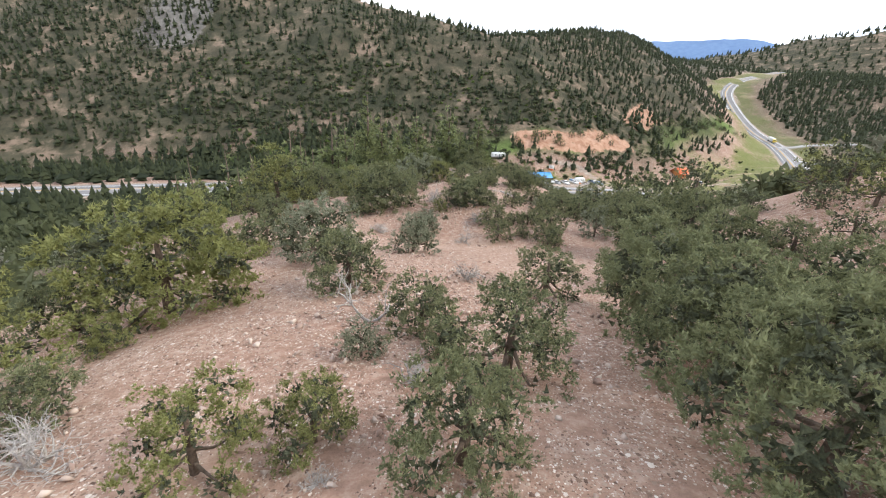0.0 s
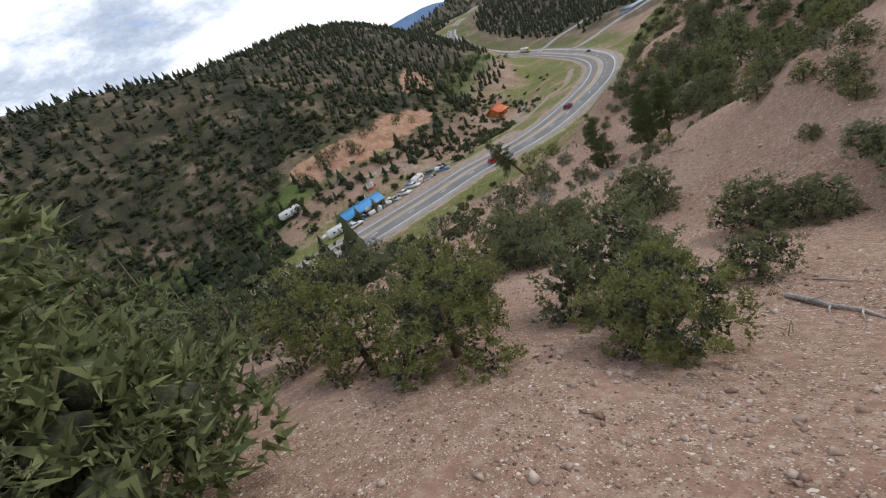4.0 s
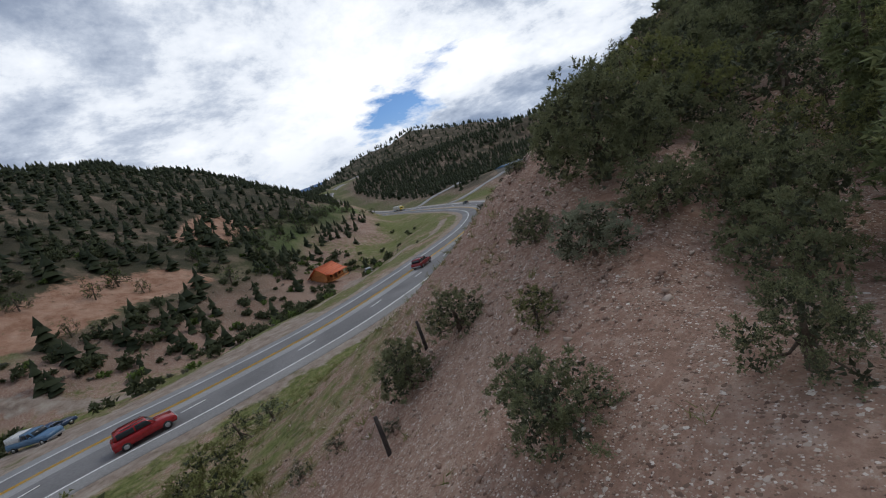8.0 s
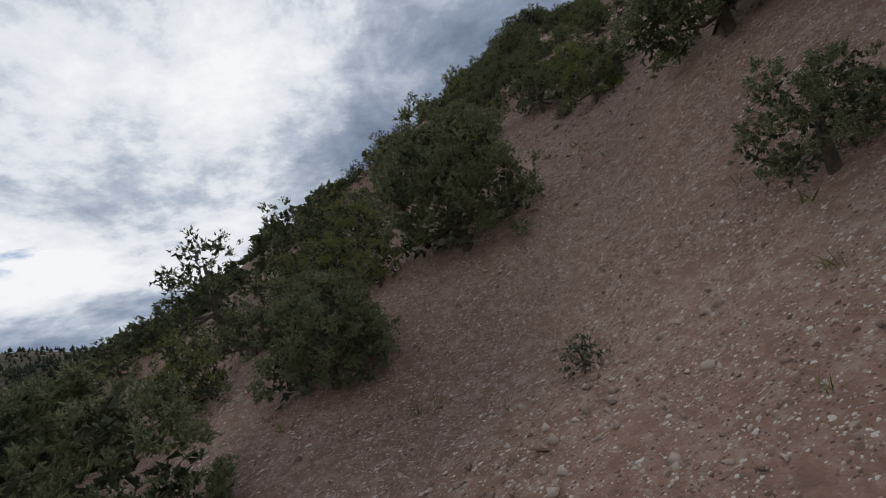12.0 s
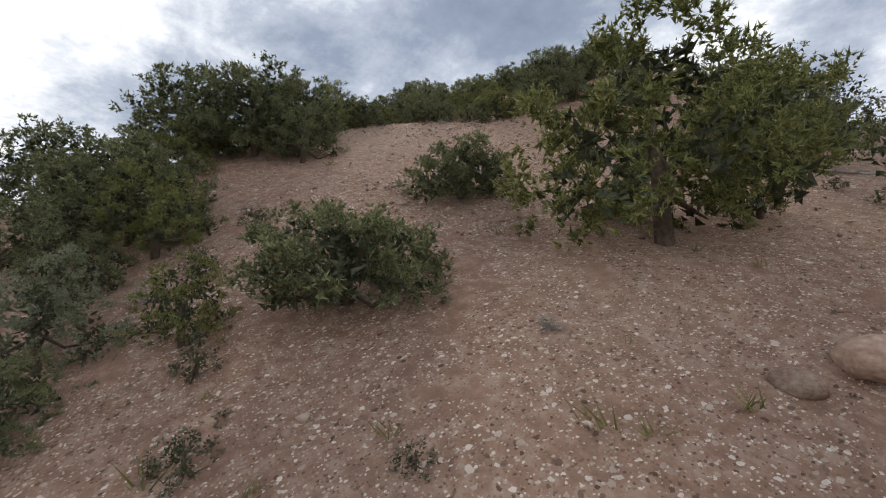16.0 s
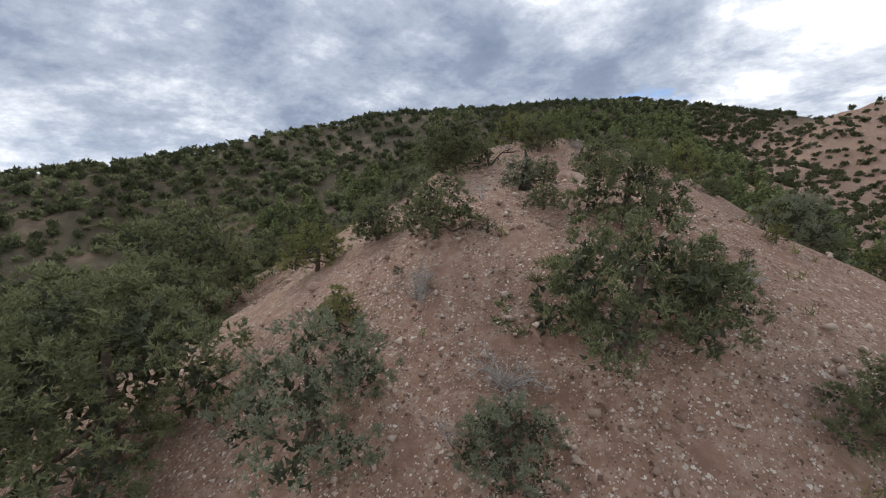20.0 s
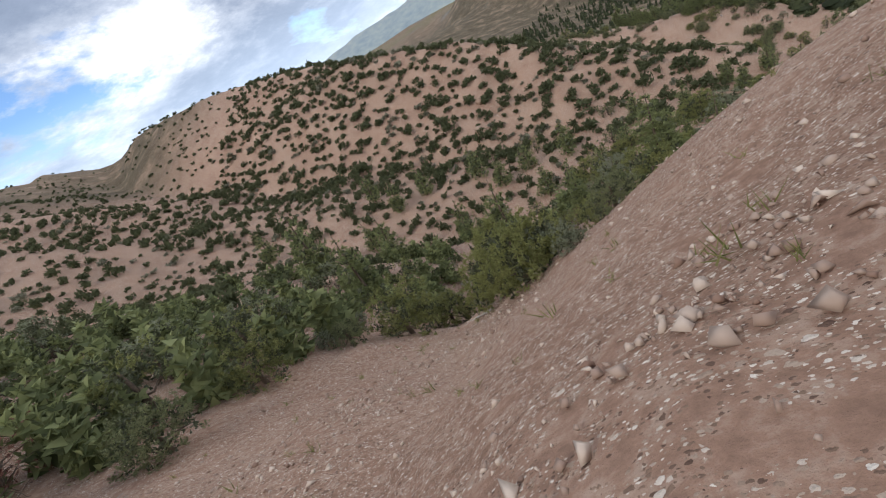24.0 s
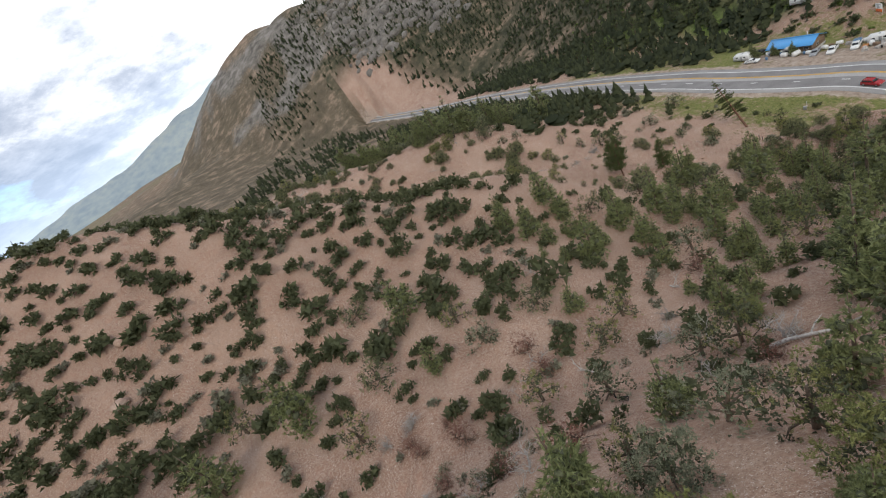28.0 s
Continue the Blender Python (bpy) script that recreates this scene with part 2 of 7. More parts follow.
def grid_mesh(name, xs, ys, height):
    gx, gy = np.meshgrid(xs, ys)
    gz = height(gx.ravel(), gy.ravel())
    co = np.stack([gx.ravel(), gy.ravel(), gz], 1)
    nx, ny = len(xs), len(ys)
    i = (np.arange(ny - 1)[:, None] * nx + np.arange(nx - 1)[None]).ravel()
    faces = np.stack([i, i + 1, i + nx + 1, i + nx], 1)
    me = bpy.data.meshes.new(name)
    me.vertices.add(len(co))
    me.vertices.foreach_set("co", co.ravel().astype(np.float32))
    me.loops.add(faces.size)
    me.loops.foreach_set("vertex_index", faces.ravel().astype(np.int32))
    me.polygons.add(len(faces))
    me.polygons.foreach_set("loop_start", np.arange(0, faces.size, 4, dtype=np.int32))
    me.polygons.foreach_set("use_smooth", np.ones(len(faces), bool))
    me.update(calc_edges=True)
    return me

# ---- materials ----
def nodes_of(m):
    m.use_nodes = True
    return m.node_tree, m.node_tree.nodes, m.node_tree.links, m.node_tree.nodes["Principled BSDF"]


def plain(name, colour, rough_value=0.6, metal=0.0):
    """A nearly plain painted surface with a little dirt."""
    m = bpy.data.materials.new(name)
    nt, nn, ll, b = nodes_of(m)
    n = nn.new("ShaderNodeTexNoise")
    n.inputs["Scale"].default_value, n.inputs["Detail"].default_value = 6.0, 6
    tc = nn.new("ShaderNodeTexCoord")
    ll.new(tc.outputs["Object"], n.inputs["Vector"])
    r = nn.new("ShaderNodeValToRGB")
    r.color_ramp.elements[0].position, r.color_ramp.elements[1].position = 0.3, 0.62
    r.color_ramp.elements[0].color = (*[c * 0.72 for c in colour], 1)
    r.color_ramp.elements[1].color = (*colour, 1)
    ll.new(n.outputs["Fac"], r.inputs["Fac"])
    ll.new(r.outputs["Color"], b.inputs["Base Color"])
    b.inputs["Roughness"].default_value, b.inputs["Metallic"].default_value = rough_value, metal
    return m


def mottled(name, colours, scale, fine, bump, rough_value=0.9, spread=0.0, world=False):
    """Several colours mixed at two scales, with fine relief; spread varies single objects."""
    m = bpy.data.materials.new(name)
    nt, nn, ll, b = nodes_of(m)
    if world:
        vec = nn.new("ShaderNodeNewGeometry").outputs["Position"]
    else:
        vec = nn.new("ShaderNodeTexCoord").outputs["Object"]
    big, small = nn.new("ShaderNodeTexNoise"), nn.new("ShaderNodeTexNoise")
    big.inputs["Scale"].default_value, big.inputs["Detail"].default_value = scale, 4
    small.inputs["Scale"].default_value, small.inputs["Detail"].default_value = fine, 5
    mix = nn.new("ShaderNodeMath")
    mix.operation = "MULTIPLY_ADD"
    mix.inputs[1].default_value = 0.5
    half = nn.new("ShaderNodeMath")
    half.operation = "MULTIPLY"
    half.inputs[1].default_value = 0.5
    for n in (big, small):
        ll.new(vec, n.inputs["Vector"])
    ll.new(small.outputs["Fac"], half.inputs[0])
    ll.new(big.outputs["Fac"], mix.inputs[0])
    ll.new(half.outputs[0], mix.inputs[2])
    r = nn.new("ShaderNodeValToRGB")
    e = r.color_ramp.elements
    while len(e) < len(colours):
        e.new(0.5)
    for i, c in enumerate(colours):
        e[i].position = 0.33 + 0.34 * i / max(1, len(colours) - 1)
        e[i].color = (*c, 1)
    ll.new(mix.outputs[0], r.inputs["Fac"])
    out = r.outputs["Color"]
    if spread:
        info, hs, mr = nn.new("ShaderNodeObjectInfo"), nn.new("ShaderNodeHueSaturation"), nn.new("ShaderNodeMapRange")
        mr.inputs["To Min"].default_value, mr.inputs["To Max"].default_value = 1 - spread, 1 + spread
        ll.new(info.outputs["Random"], mr.inputs["Value"])
        ll.new(mr.outputs[0], hs.inputs["Value"])
        ll.new(out, hs.inputs["Color"])
        out = hs.outputs["Color"]
    ll.new(out, b.inputs["Base Color"])
    bp = nn.new("ShaderNodeBump")
    bp.inputs["Strength"].default_value, bp.inputs["Distance"].default_value = bump, 0.04
    ll.new(small.outputs["Fac"], bp.inputs["Height"])
    ll.new(bp.outputs["Normal"], b.inputs["Normal"])
    b.inputs["Roughness"].default_value = rough_value
    return m


def foliage(name, dark, light, tint, thin=0.4):
    """Needles and leaves: every blade and every plant differs a little."""
    m = bpy.data.materials.new(name)
    nt, nn, ll, b = nodes_of(m)
    geo, info = nn.new("ShaderNodeNewGeometry"), nn.new("ShaderNodeObjectInfo")
    r = nn.new("ShaderNodeValToRGB")
    e = r.color_ramp.elements
    e.new(0.5)
    for el, p, c in zip(e, (0.0, 0.55, 1.0), (dark, [(a + d) / 2 for a, d in zip(dark, light)], light)):
        el.position, el.color = p, (*c, 1)
    ll.new(geo.outputs["Random Per Island"], r.inputs["Fac"])
    mixc = nn.new("ShaderNodeMix")
    mixc.data_type = "RGBA"
    mixc.inputs["B"].default_value = (*tint, 1)
    mr = nn.new("ShaderNodeMapRange")
    mr.inputs["To Max"].default_value = 0.6
    ll.new(info.outputs["Random"], mr.inputs["Value"])
    ll.new(mr.outputs[0], mixc.inputs["Factor"])
    ll.new(r.outputs["Color"], mixc.inputs["A"])
    ll.new(mixc.outputs["Result"], b.inputs["Base Color"])
    b.inputs["Roughness"].default_value = 0.75
    b.inputs["Specular IOR Level"].default_value = 0.25
    if thin:
        through_leaf, both = nn.new("ShaderNodeBsdfTranslucent"), nn.new("ShaderNodeMixShader")
        both.inputs[0].default_value = thin
        ll.new(mixc.outputs["Result"], through_leaf.inputs["Color"])
        ll.new(b.outputs[0], both.inputs[1])
        ll.new(through_leaf.outputs[0], both.inputs[2])
        ll.new(both.outputs[0], [n for n in nn if n.type == "OUTPUT_MATERIAL"][0].inputs["Surface"])
    return m


def ground_material():
    m = bpy.data.materials.new("stony_soil")
    nt, nn, ll, b = nodes_of(m)
    pos = nn.new("ShaderNodeNewGeometry").outputs["Position"]

    def noise_node(scale, detail=5, roughness=0.6):
        n = nn.new("ShaderNodeTexNoise")
        n.inputs["Scale"].default_value, n.inputs["Detail"].default_value, n.inputs["Roughness"].default_value = scale, detail, roughness
        ll.new(pos, n.inputs["Vector"])
        return n.outputs["Fac"]

    def ramp(fac, stops):
        r = nn.new("ShaderNodeValToRGB")
        while len(r.color_ramp.elements) < len(stops):
            r.color_ramp.elements.new(0.5)
        for el, (p, c) in zip(r.color_ramp.elements, stops):
            el.position, el.color = p, (*c, 1)
        ll.new(fac, r.inputs["Fac"])
        return r.outputs["Color"]

    def mixed(fac, a, c):
        x = nn.new("ShaderNodeMix")
        x.data_type = "RGBA"
        ll.new(fac, x.inputs["Factor"])
        ll.new(a, x.inputs["A"])
        ll.new(c, x.inputs["B"])
        return x.outputs["Result"]

    soil = ramp(noise_node(0.09, 6), ((0.3, (0.25, 0.15, 0.108)), (0.48, (0.35, 0.218, 0.158)), (0.62, (0.43, 0.29, 0.215)), (0.75, (0.33, 0.235, 0.175))))
    grit = ramp(noise_node(3.2, 6, 0.7), ((0.36, (0.15, 0.085, 0.06)), (0.5, (0.35, 0.21, 0.15)), (0.63, (0.56, 0.43, 0.34))))
    half = nn.new("ShaderNodeValue")
    half.outputs[0].default_value = 0.42
    soil = mixed(half.outputs[0], soil, grit)
    def math_node(op, p, q):
        n = nn.new("ShaderNodeMath")
        n.operation = op
        for i, v in enumerate((p, q)):
            if isinstance(v, (int, float)):
                n.inputs[i].default_value = v
            else:
                ll.new(v, n.inputs[i])
        return n.outputs[0]

    relief = noise_node(4.0, 7, 0.72)
    for size, most, patch, depth in ((26.0, 0.58, 0.38, 0.3), (11.0, 0.46, 0.44, 0.6), (4.6, 0.3, 0.55, 1.0)):
        cells = nn.new("ShaderNodeTexVoronoi")
        cells.inputs["Scale"].default_value = size
        warp = nn.new("ShaderNodeVectorMath")
        warp.operation = "MULTIPLY"
        warp.inputs[1].default_value = (1.0, 0.78, 1.0)
        ll.new(pos, warp.inputs[0])
        bend = nn.new("ShaderNodeTexNoise")
        bend.inputs["Scale"].default_value, bend.inputs["Detail"].default_value = size * 1.3, 3
        ll.new(pos, bend.inputs["Vector"])
        shift = nn.new("ShaderNodeVectorMath")
        shift.operation = "MULTIPLY_ADD"
        shift.inputs[1].default_value = (0.9 / size,) * 3
        ll.new(bend.outputs["Color"], shift.inputs[0])
        ll.new(warp.outputs[0], shift.inputs[2])
        ll.new(shift.outputs[0], cells.inputs["Vector"])
        parts = nn.new("ShaderNodeSeparateColor")
        ll.new(cells.outputs["Color"], parts.inputs[0])
        inside = math_node("LESS_THAN", cells.outputs["Distance"], math_node("MULTIPLY", parts.outputs[0], most))
        here = math_node("GREATER_THAN", noise_node(0.8, 3), patch)
        stone = math_node("MULTIPLY", inside, here)
        pale = ramp(parts.outputs[1], ((0.0, (0.13, 0.078, 0.058)), (0.35, (0.3, 0.2, 0.145)), (0.7, (0.5, 0.39, 0.31)), (1.0, (0.78, 0.7, 0.62))))
        soil = mixed(stone, soil, pale)
        relief = math_node("ADD", relief, math_node("MULTIPLY", math_node("MULTIPLY", stone, depth), math_node("SUBTRACT", 1.0, cells.outputs["Distance"])))
    grass = ramp(noise_node(1.7, 6, 0.7), ((0.32, (0.085, 0.095, 0.03)), (0.5, (0.16, 0.175, 0.055)), (0.68, (0.27, 0.25, 0.11))))
    attr = nn.new("ShaderNodeAttribute")
    attr.attribute_name = "grass"
    gsum = nn.new("ShaderNodeMath")
    gsum.operation = "ADD"
    ll.new(attr.outputs["Fac"], gsum.inputs[0])
    ll.new(noise_node(0.6, 6, 0.7), gsum.inputs[1])
    gm = nn.new("ShaderNodeMapRange")
    gm.inputs["From Min"].default_value, gm.inputs["From Max"].default_value = 0.92, 1.12
    ll.new(gsum.outputs[0], gm.inputs["Value"])
    col = mixed(gm.outputs[0], soil, grass)
    lush = nn.new("ShaderNodeAttribute")
    lush.attribute_name = "lush"
    deep = ramp(noise_node(0.8, 5), ((0.35, (0.06, 0.115, 0.02)), (0.65, (0.13, 0.21, 0.045))))
    col = mixed(lush.outputs["Fac"], col, deep)
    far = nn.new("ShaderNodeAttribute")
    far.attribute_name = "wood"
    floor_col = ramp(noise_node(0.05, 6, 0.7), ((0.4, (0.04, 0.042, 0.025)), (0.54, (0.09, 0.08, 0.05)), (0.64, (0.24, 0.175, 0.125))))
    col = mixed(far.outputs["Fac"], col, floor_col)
    for name, stops, scale in (("crag", ((0.36, (0.08, 0.072, 0.062)), (0.5, (0.16, 0.145, 0.125)), (0.66, (0.26, 0.235, 0.21))), 0.06), ("clay", ((0.35, (0.3, 0.155, 0.095)), (0.5, (0.43, 0.25, 0.165)), (0.65, (0.52, 0.34, 0.24))), 0.25), ("dirt", ((0.35, (0.24, 0.18, 0.14)), (0.5, (0.35, 0.275, 0.22)), (0.65, (0.45, 0.38, 0.31))), 0.7)):
        mask = nn.new("ShaderNodeAttribute")
        mask.attribute_name = name
        frayed = nn.new("ShaderNodeMath")
        frayed.operation = "MULTIPLY_ADD"
        frayed.inputs[1].default_value = 0.9
        ll.new(noise_node(0.35, 6, 0.75), frayed.inputs[0])
        ll.new(mask.outputs["Fac"], frayed.inputs[2])
        edge = nn.new("ShaderNodeMapRange")
        edge.inputs["From Min"].default_value, edge.inputs["From Max"].default_value = 0.86, 1.0
        ll.new(frayed.outputs[0], edge.inputs["Value"])
        col = mixed(edge.outputs[0], col, ramp(noise_node(scale, 7, 0.7), stops))
    ll.new(col, b.inputs["Base Color"])
    bp = nn.new("ShaderNodeBump")
    bp.inputs["Strength"].default_value, bp.inputs["Distance"].default_value = 0.9, 0.09
    ll.new(relief, bp.inputs["Height"])
    ll.new(bp.outputs["Normal"], b.inputs["Normal"])
    b.inputs["Roughness"].default_value = 0.95
    b.inputs["Specular IOR Level"].default_value = 0.15
    return m


SOIL = ground_material()
JUNIPER_GREEN = foliage("juniper_needles", (0.085, 0.1, 0.052), (0.36, 0.375, 0.2), (0.235, 0.25, 0.13))
PINYON_GREEN = foliage("pinyon_needles", (0.09, 0.102, 0.042), (0.385, 0.39, 0.155), (0.29, 0.3, 0.11))
GREY_GREEN = foliage("grey_leaves", (0.13, 0.142, 0.095), (0.42, 0.44, 0.3), (0.29, 0.31, 0.215))
FIR_GREEN = foliage("fir_needles", (0.085, 0.105, 0.05), (0.34, 0.37, 0.17), (0.23, 0.26, 0.115))
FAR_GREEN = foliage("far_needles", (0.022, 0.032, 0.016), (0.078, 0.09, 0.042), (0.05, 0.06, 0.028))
SHRUB_DARK = foliage("dark_shrubs", (0.035, 0.044, 0.022), (0.15, 0.166, 0.085), (0.1, 0.112, 0.056))
# dark olive: the shade deep inside the crowns is painted into this colour
SHADED_INNER = mottled("shaded_inner_leaves", ((0.035, 0.04, 0.022), (0.075, 0.083, 0.043), (0.13, 0.14, 0.072)), 3.0, 20.0, 1.0)
WILLOW_GREEN = foliage("willow_leaves", (0.066, 0.105, 0.024), (0.209, 0.275, 0.077), (0.143, 0.198, 0.055))
SAGE_GREY = foliage("sage_leaves", (0.108, 0.102, 0.072), (0.312, 0.312, 0.228), (0.204, 0.186, 0.144))
YUCCA_GREEN = foliage("yucca_blades", (0.09, 0.1, 0.05), (0.3, 0.3, 0.17), (0.24, 0.22, 0.12))
GRASS_BLADES = foliage("grass_blades", (0.1, 0.11, 0.035), (0.36, 0.33, 0.14), (0.2, 0.2, 0.07))
RUST_NEEDLES = foliage("rust_twigs", (0.12, 0.05, 0.035), (0.3, 0.15, 0.11), (0.2, 0.11, 0.09), 0)
BARK = mottled("bark", ((0.05, 0.035, 0.025), (0.12, 0.085, 0.06), (0.2, 0.15, 0.11)), 2.0, 14.0, 0.8)
PINE_BARK = mottled("pine_bark", ((0.06, 0.035, 0.025), (0.16, 0.08, 0.05), (0.24, 0.13, 0.08)), 1.0, 9.0, 0.9)
DEAD_WOOD = mottled("bleached_wood", ((0.2, 0.175, 0.155), (0.38, 0.35, 0.32), (0.55, 0.52, 0.48)), 1.5, 12.0, 0.5, spread=0.25)
CHARRED = mottled("charred_wood", ((0.015, 0.013, 0.012), (0.05, 0.04, 0.035), (0.1, 0.075, 0.06)), 2.0, 12.0, 0.7)
ROCK = mottled("rock", ((0.2, 0.125, 0.09), (0.36, 0.24, 0.18), (0.5, 0.4, 0.32)), 1.2, 8.0, 0.7, spread=0.3)
STONE = foliage("loose_stones", (0.22, 0.13, 0.095), (0.66, 0.55, 0.46), (0.42, 0.28, 0.21), 0)
ASPHALT = mottled("asphalt", ((0.27, 0.262, 0.254), (0.345, 0.334, 0.323), (0.42, 0.407, 0.394)), 0.15, 5.0, 0.3, 0.85, world=True)
SEAL = mottled("dark_asphalt", ((0.16, 0.154, 0.151), (0.21, 0.202, 0.198), (0.26, 0.25, 0.244)), 0.2, 6.0, 0.3, 0.85, world=True)
GRAVEL = mottled("gravel", ((0.2, 0.17, 0.14), (0.32, 0.27, 0.225), (0.44, 0.39, 0.33)), 0.3, 7.0, 0.5, world=True)
DIRT = mottled("dirt_track", ((0.22, 0.15, 0.11), (0.34, 0.24, 0.18), (0.42, 0.32, 0.25)), 0.3, 6.0, 0.5, world=True)
CLAY = mottled("clay_cut", ((0.26, 0.14, 0.09), (0.42, 0.25, 0.165), (0.52, 0.34, 0.24)), 0.06, 1.2, 1.0, world=True)
WHITE_LINE = plain("white_line", (0.82, 0.82, 0.8), 0.7)
YELLOW_LINE = plain("yellow_line", (0.72, 0.4, 0.035), 0.8)
for paint_or_seal in (ASPHALT, SEAL, GRAVEL, DIRT, WHITE_LINE, YELLOW_LINE):
    paint_or_seal.node_tree.nodes["Principled BSDF"].inputs["Specular IOR Level"].default_value = 0.08
BLUE_METAL = plain("blue_metal", (0.09, 0.36, 0.72), 0.4)
ORANGE_PAINT = plain("orange_roof", (0.72, 0.16, 0.05), 0.6)
LOG_WOOD = mottled("log_wood", ((0.35, 0.13, 0.04), (0.5, 0.21, 0.07), (0.6, 0.3, 0.11)), 2.0, 11.0, 0.4)
BROWN_WOOD = mottled("brown_boards", ((0.1, 0.065, 0.04), (0.19, 0.125, 0.08), (0.28, 0.2, 0.13)), 2.0, 11.0, 0.4)
GREY_BOARD = mottled("grey_board", ((0.25, 0.24, 0.22), (0.4, 0.39, 0.36), (0.52, 0.5, 0.47)), 2.0, 9.0, 0.4)
GLASS_DARK = plain("dark_glass", (0.03, 0.035, 0.04), 0.12)
RUBBER = plain("rubber", (0.025, 0.025, 0.025), 0.8)
STEEL = plain("steel", (0.5, 0.5, 0.5), 0.35, 0.9)
PAINT = {"red": plain("red_paint", (0.36, 0.018, 0.02), 0.25), "maroon": plain("maroon_paint", (0.2, 0.015, 0.02), 0.25), "blue": plain("blue_paint", (0.1, 0.2, 0.33), 0.35),
         "white": plain("white_paint", (0.74, 0.74, 0.72), 0.4), "grey": plain("grey_paint", (0.3, 0.31, 0.32), 0.35), "black": plain("black_paint", (0.03, 0.032, 0.035), 0.3),
         "yellow": plain("yellow_paint", (0.75, 0.55, 0.03), 0.35), "navy": plain("navy_paint", (0.04, 0.07, 0.14), 0.3), "tan": plain("tan_paint", (0.5, 0.42, 0.3), 0.5)}
WATER = plain("pond_water", (0.3, 0.36, 0.42), 0.12)


# ---- mesh helpers ----
def tri_mesh(name, v, f, mats, index=None, smooth=False):
    """A mesh from arrays of points and triangles."""
    me = bpy.data.meshes.new(name)
    me.vertices.add(len(v))
    me.vertices.foreach_set("co", np.asarray(v, np.float32).ravel())
    me.loops.add(len(f) * 3)
    me.loops.foreach_set("vertex_index", np.asarray(f, np.int32).ravel())
    me.polygons.add(len(f))
    me.polygons.foreach_set("loop_start", np.arange(0, len(f) * 3, 3, dtype=np.int32))
    for m in mats:
        me.materials.append(m)
    if index is not None:
        me.polygons.foreach_set("material_index", np.asarray(index, np.int32))
    if smooth:
        me.polygons.foreach_set("use_smooth", np.ones(len(f), bool))
    me.update(calc_edges=True)
    return me


def joined(parts):
    """Joins pairs of points and triangles into one pair."""
    vs, fs, n = [], [], 0
    for v, f in parts:
        vs.append(v)
        fs.append(np.asarray(f) + n)
        n += len(v)
    return np.concatenate(vs), np.concatenate(fs)


def unit(v):
    return v / (np.linalg.norm(v, axis=-1, keepdims=True) + 1e-9)


def blades(rng, pos, out, size, count=4, width=0.42, spread=0.7, lift=0.25):
    """Tufts of pointed blades at pos, leaning along out."""
    n = len(pos)
    p = np.repeat(pos, count, 0)
    o = np.repeat(out, count, 0)
    s = np.repeat(size, count)[:, None] * rng.uniform(0.7, 1.25, (n * count, 1))
    way = unit(o + spread * rng.normal(size=(n * count, 3)) + (0, 0, lift))
    side = unit(np.cross(way, rng.normal(size=(n * count, 3)))) * s * width * 0.5
    root = p - way * s * 0.25
    v = np.stack([root + side, root - side, root + way * s], 1).reshape(-1, 3)
    return v, np.arange(len(v)).reshape(-1, 3)


ICO = bmesh.new()
bmesh.ops.create_icosphere(ICO, subdivisions=1, radius=1)
ICO_V = np.array([v.co[:] for v in ICO.verts])
ICO_F = np.array([[v.index for v in f.verts] for f in ICO.faces])
ICO.free()
ICO2 = bmesh.new()
bmesh.ops.create_icosphere(ICO2, subdivisions=2, radius=1)
ICO2_V = np.array([v.co[:] for v in ICO2.verts])
ICO2_F = np.array([[v.index for v in f.verts] for f in ICO2.faces])
ICO2.free()


def tube(points, radii, sides=6):
    """A tapered tube through the points."""
    points = np.asarray(points, float)
    vs = []
    for i, p in enumerate(points):
        t = unit(points[min(i + 1, len(points) - 1)] - points[max(i - 1, 0)])
        a = unit(np.cross(t, (0.31, 0.17, 0.93) if abs(t[2]) < 0.9 else (1.0, 0.1, 0.0)))
        c = np.cross(t, a)
        ang = np.arange(sides) * 2 * math.pi / sides
        vs.append(p + radii[i] * (np.cos(ang)[:, None] * a + np.sin(ang)[:, None] * c))
    f = []
    for i in range(len(points) - 1):
        for j in range(sides):
            a, b = i * sides + j, i * sides + (j + 1) % sides
            f += [(a, b, b + sides), (a, b + sides, a + sides)]
    e = (len(points) - 1) * sides
    f += [(e, e + j, e + j + 1) for j in range(1, sides - 1)]
    return np.concatenate(vs), np.array(f)


def part(name, me, parent, label=""):
    ob = new(name, me)
    ob.parent = parent
    if label:
        ob["label"] = label
    return ob


def at(x, y, turn=0.0, size=1.0, sink=0.0, tilt=0.0):
    """A pose that stands on the ground."""
    z = float(land(np.array([x]), np.array([y]))[0]) - sink
    return pose(x, y, z, tilt, 0, turn) @ Matrix.Diagonal((size, size, size, 1))


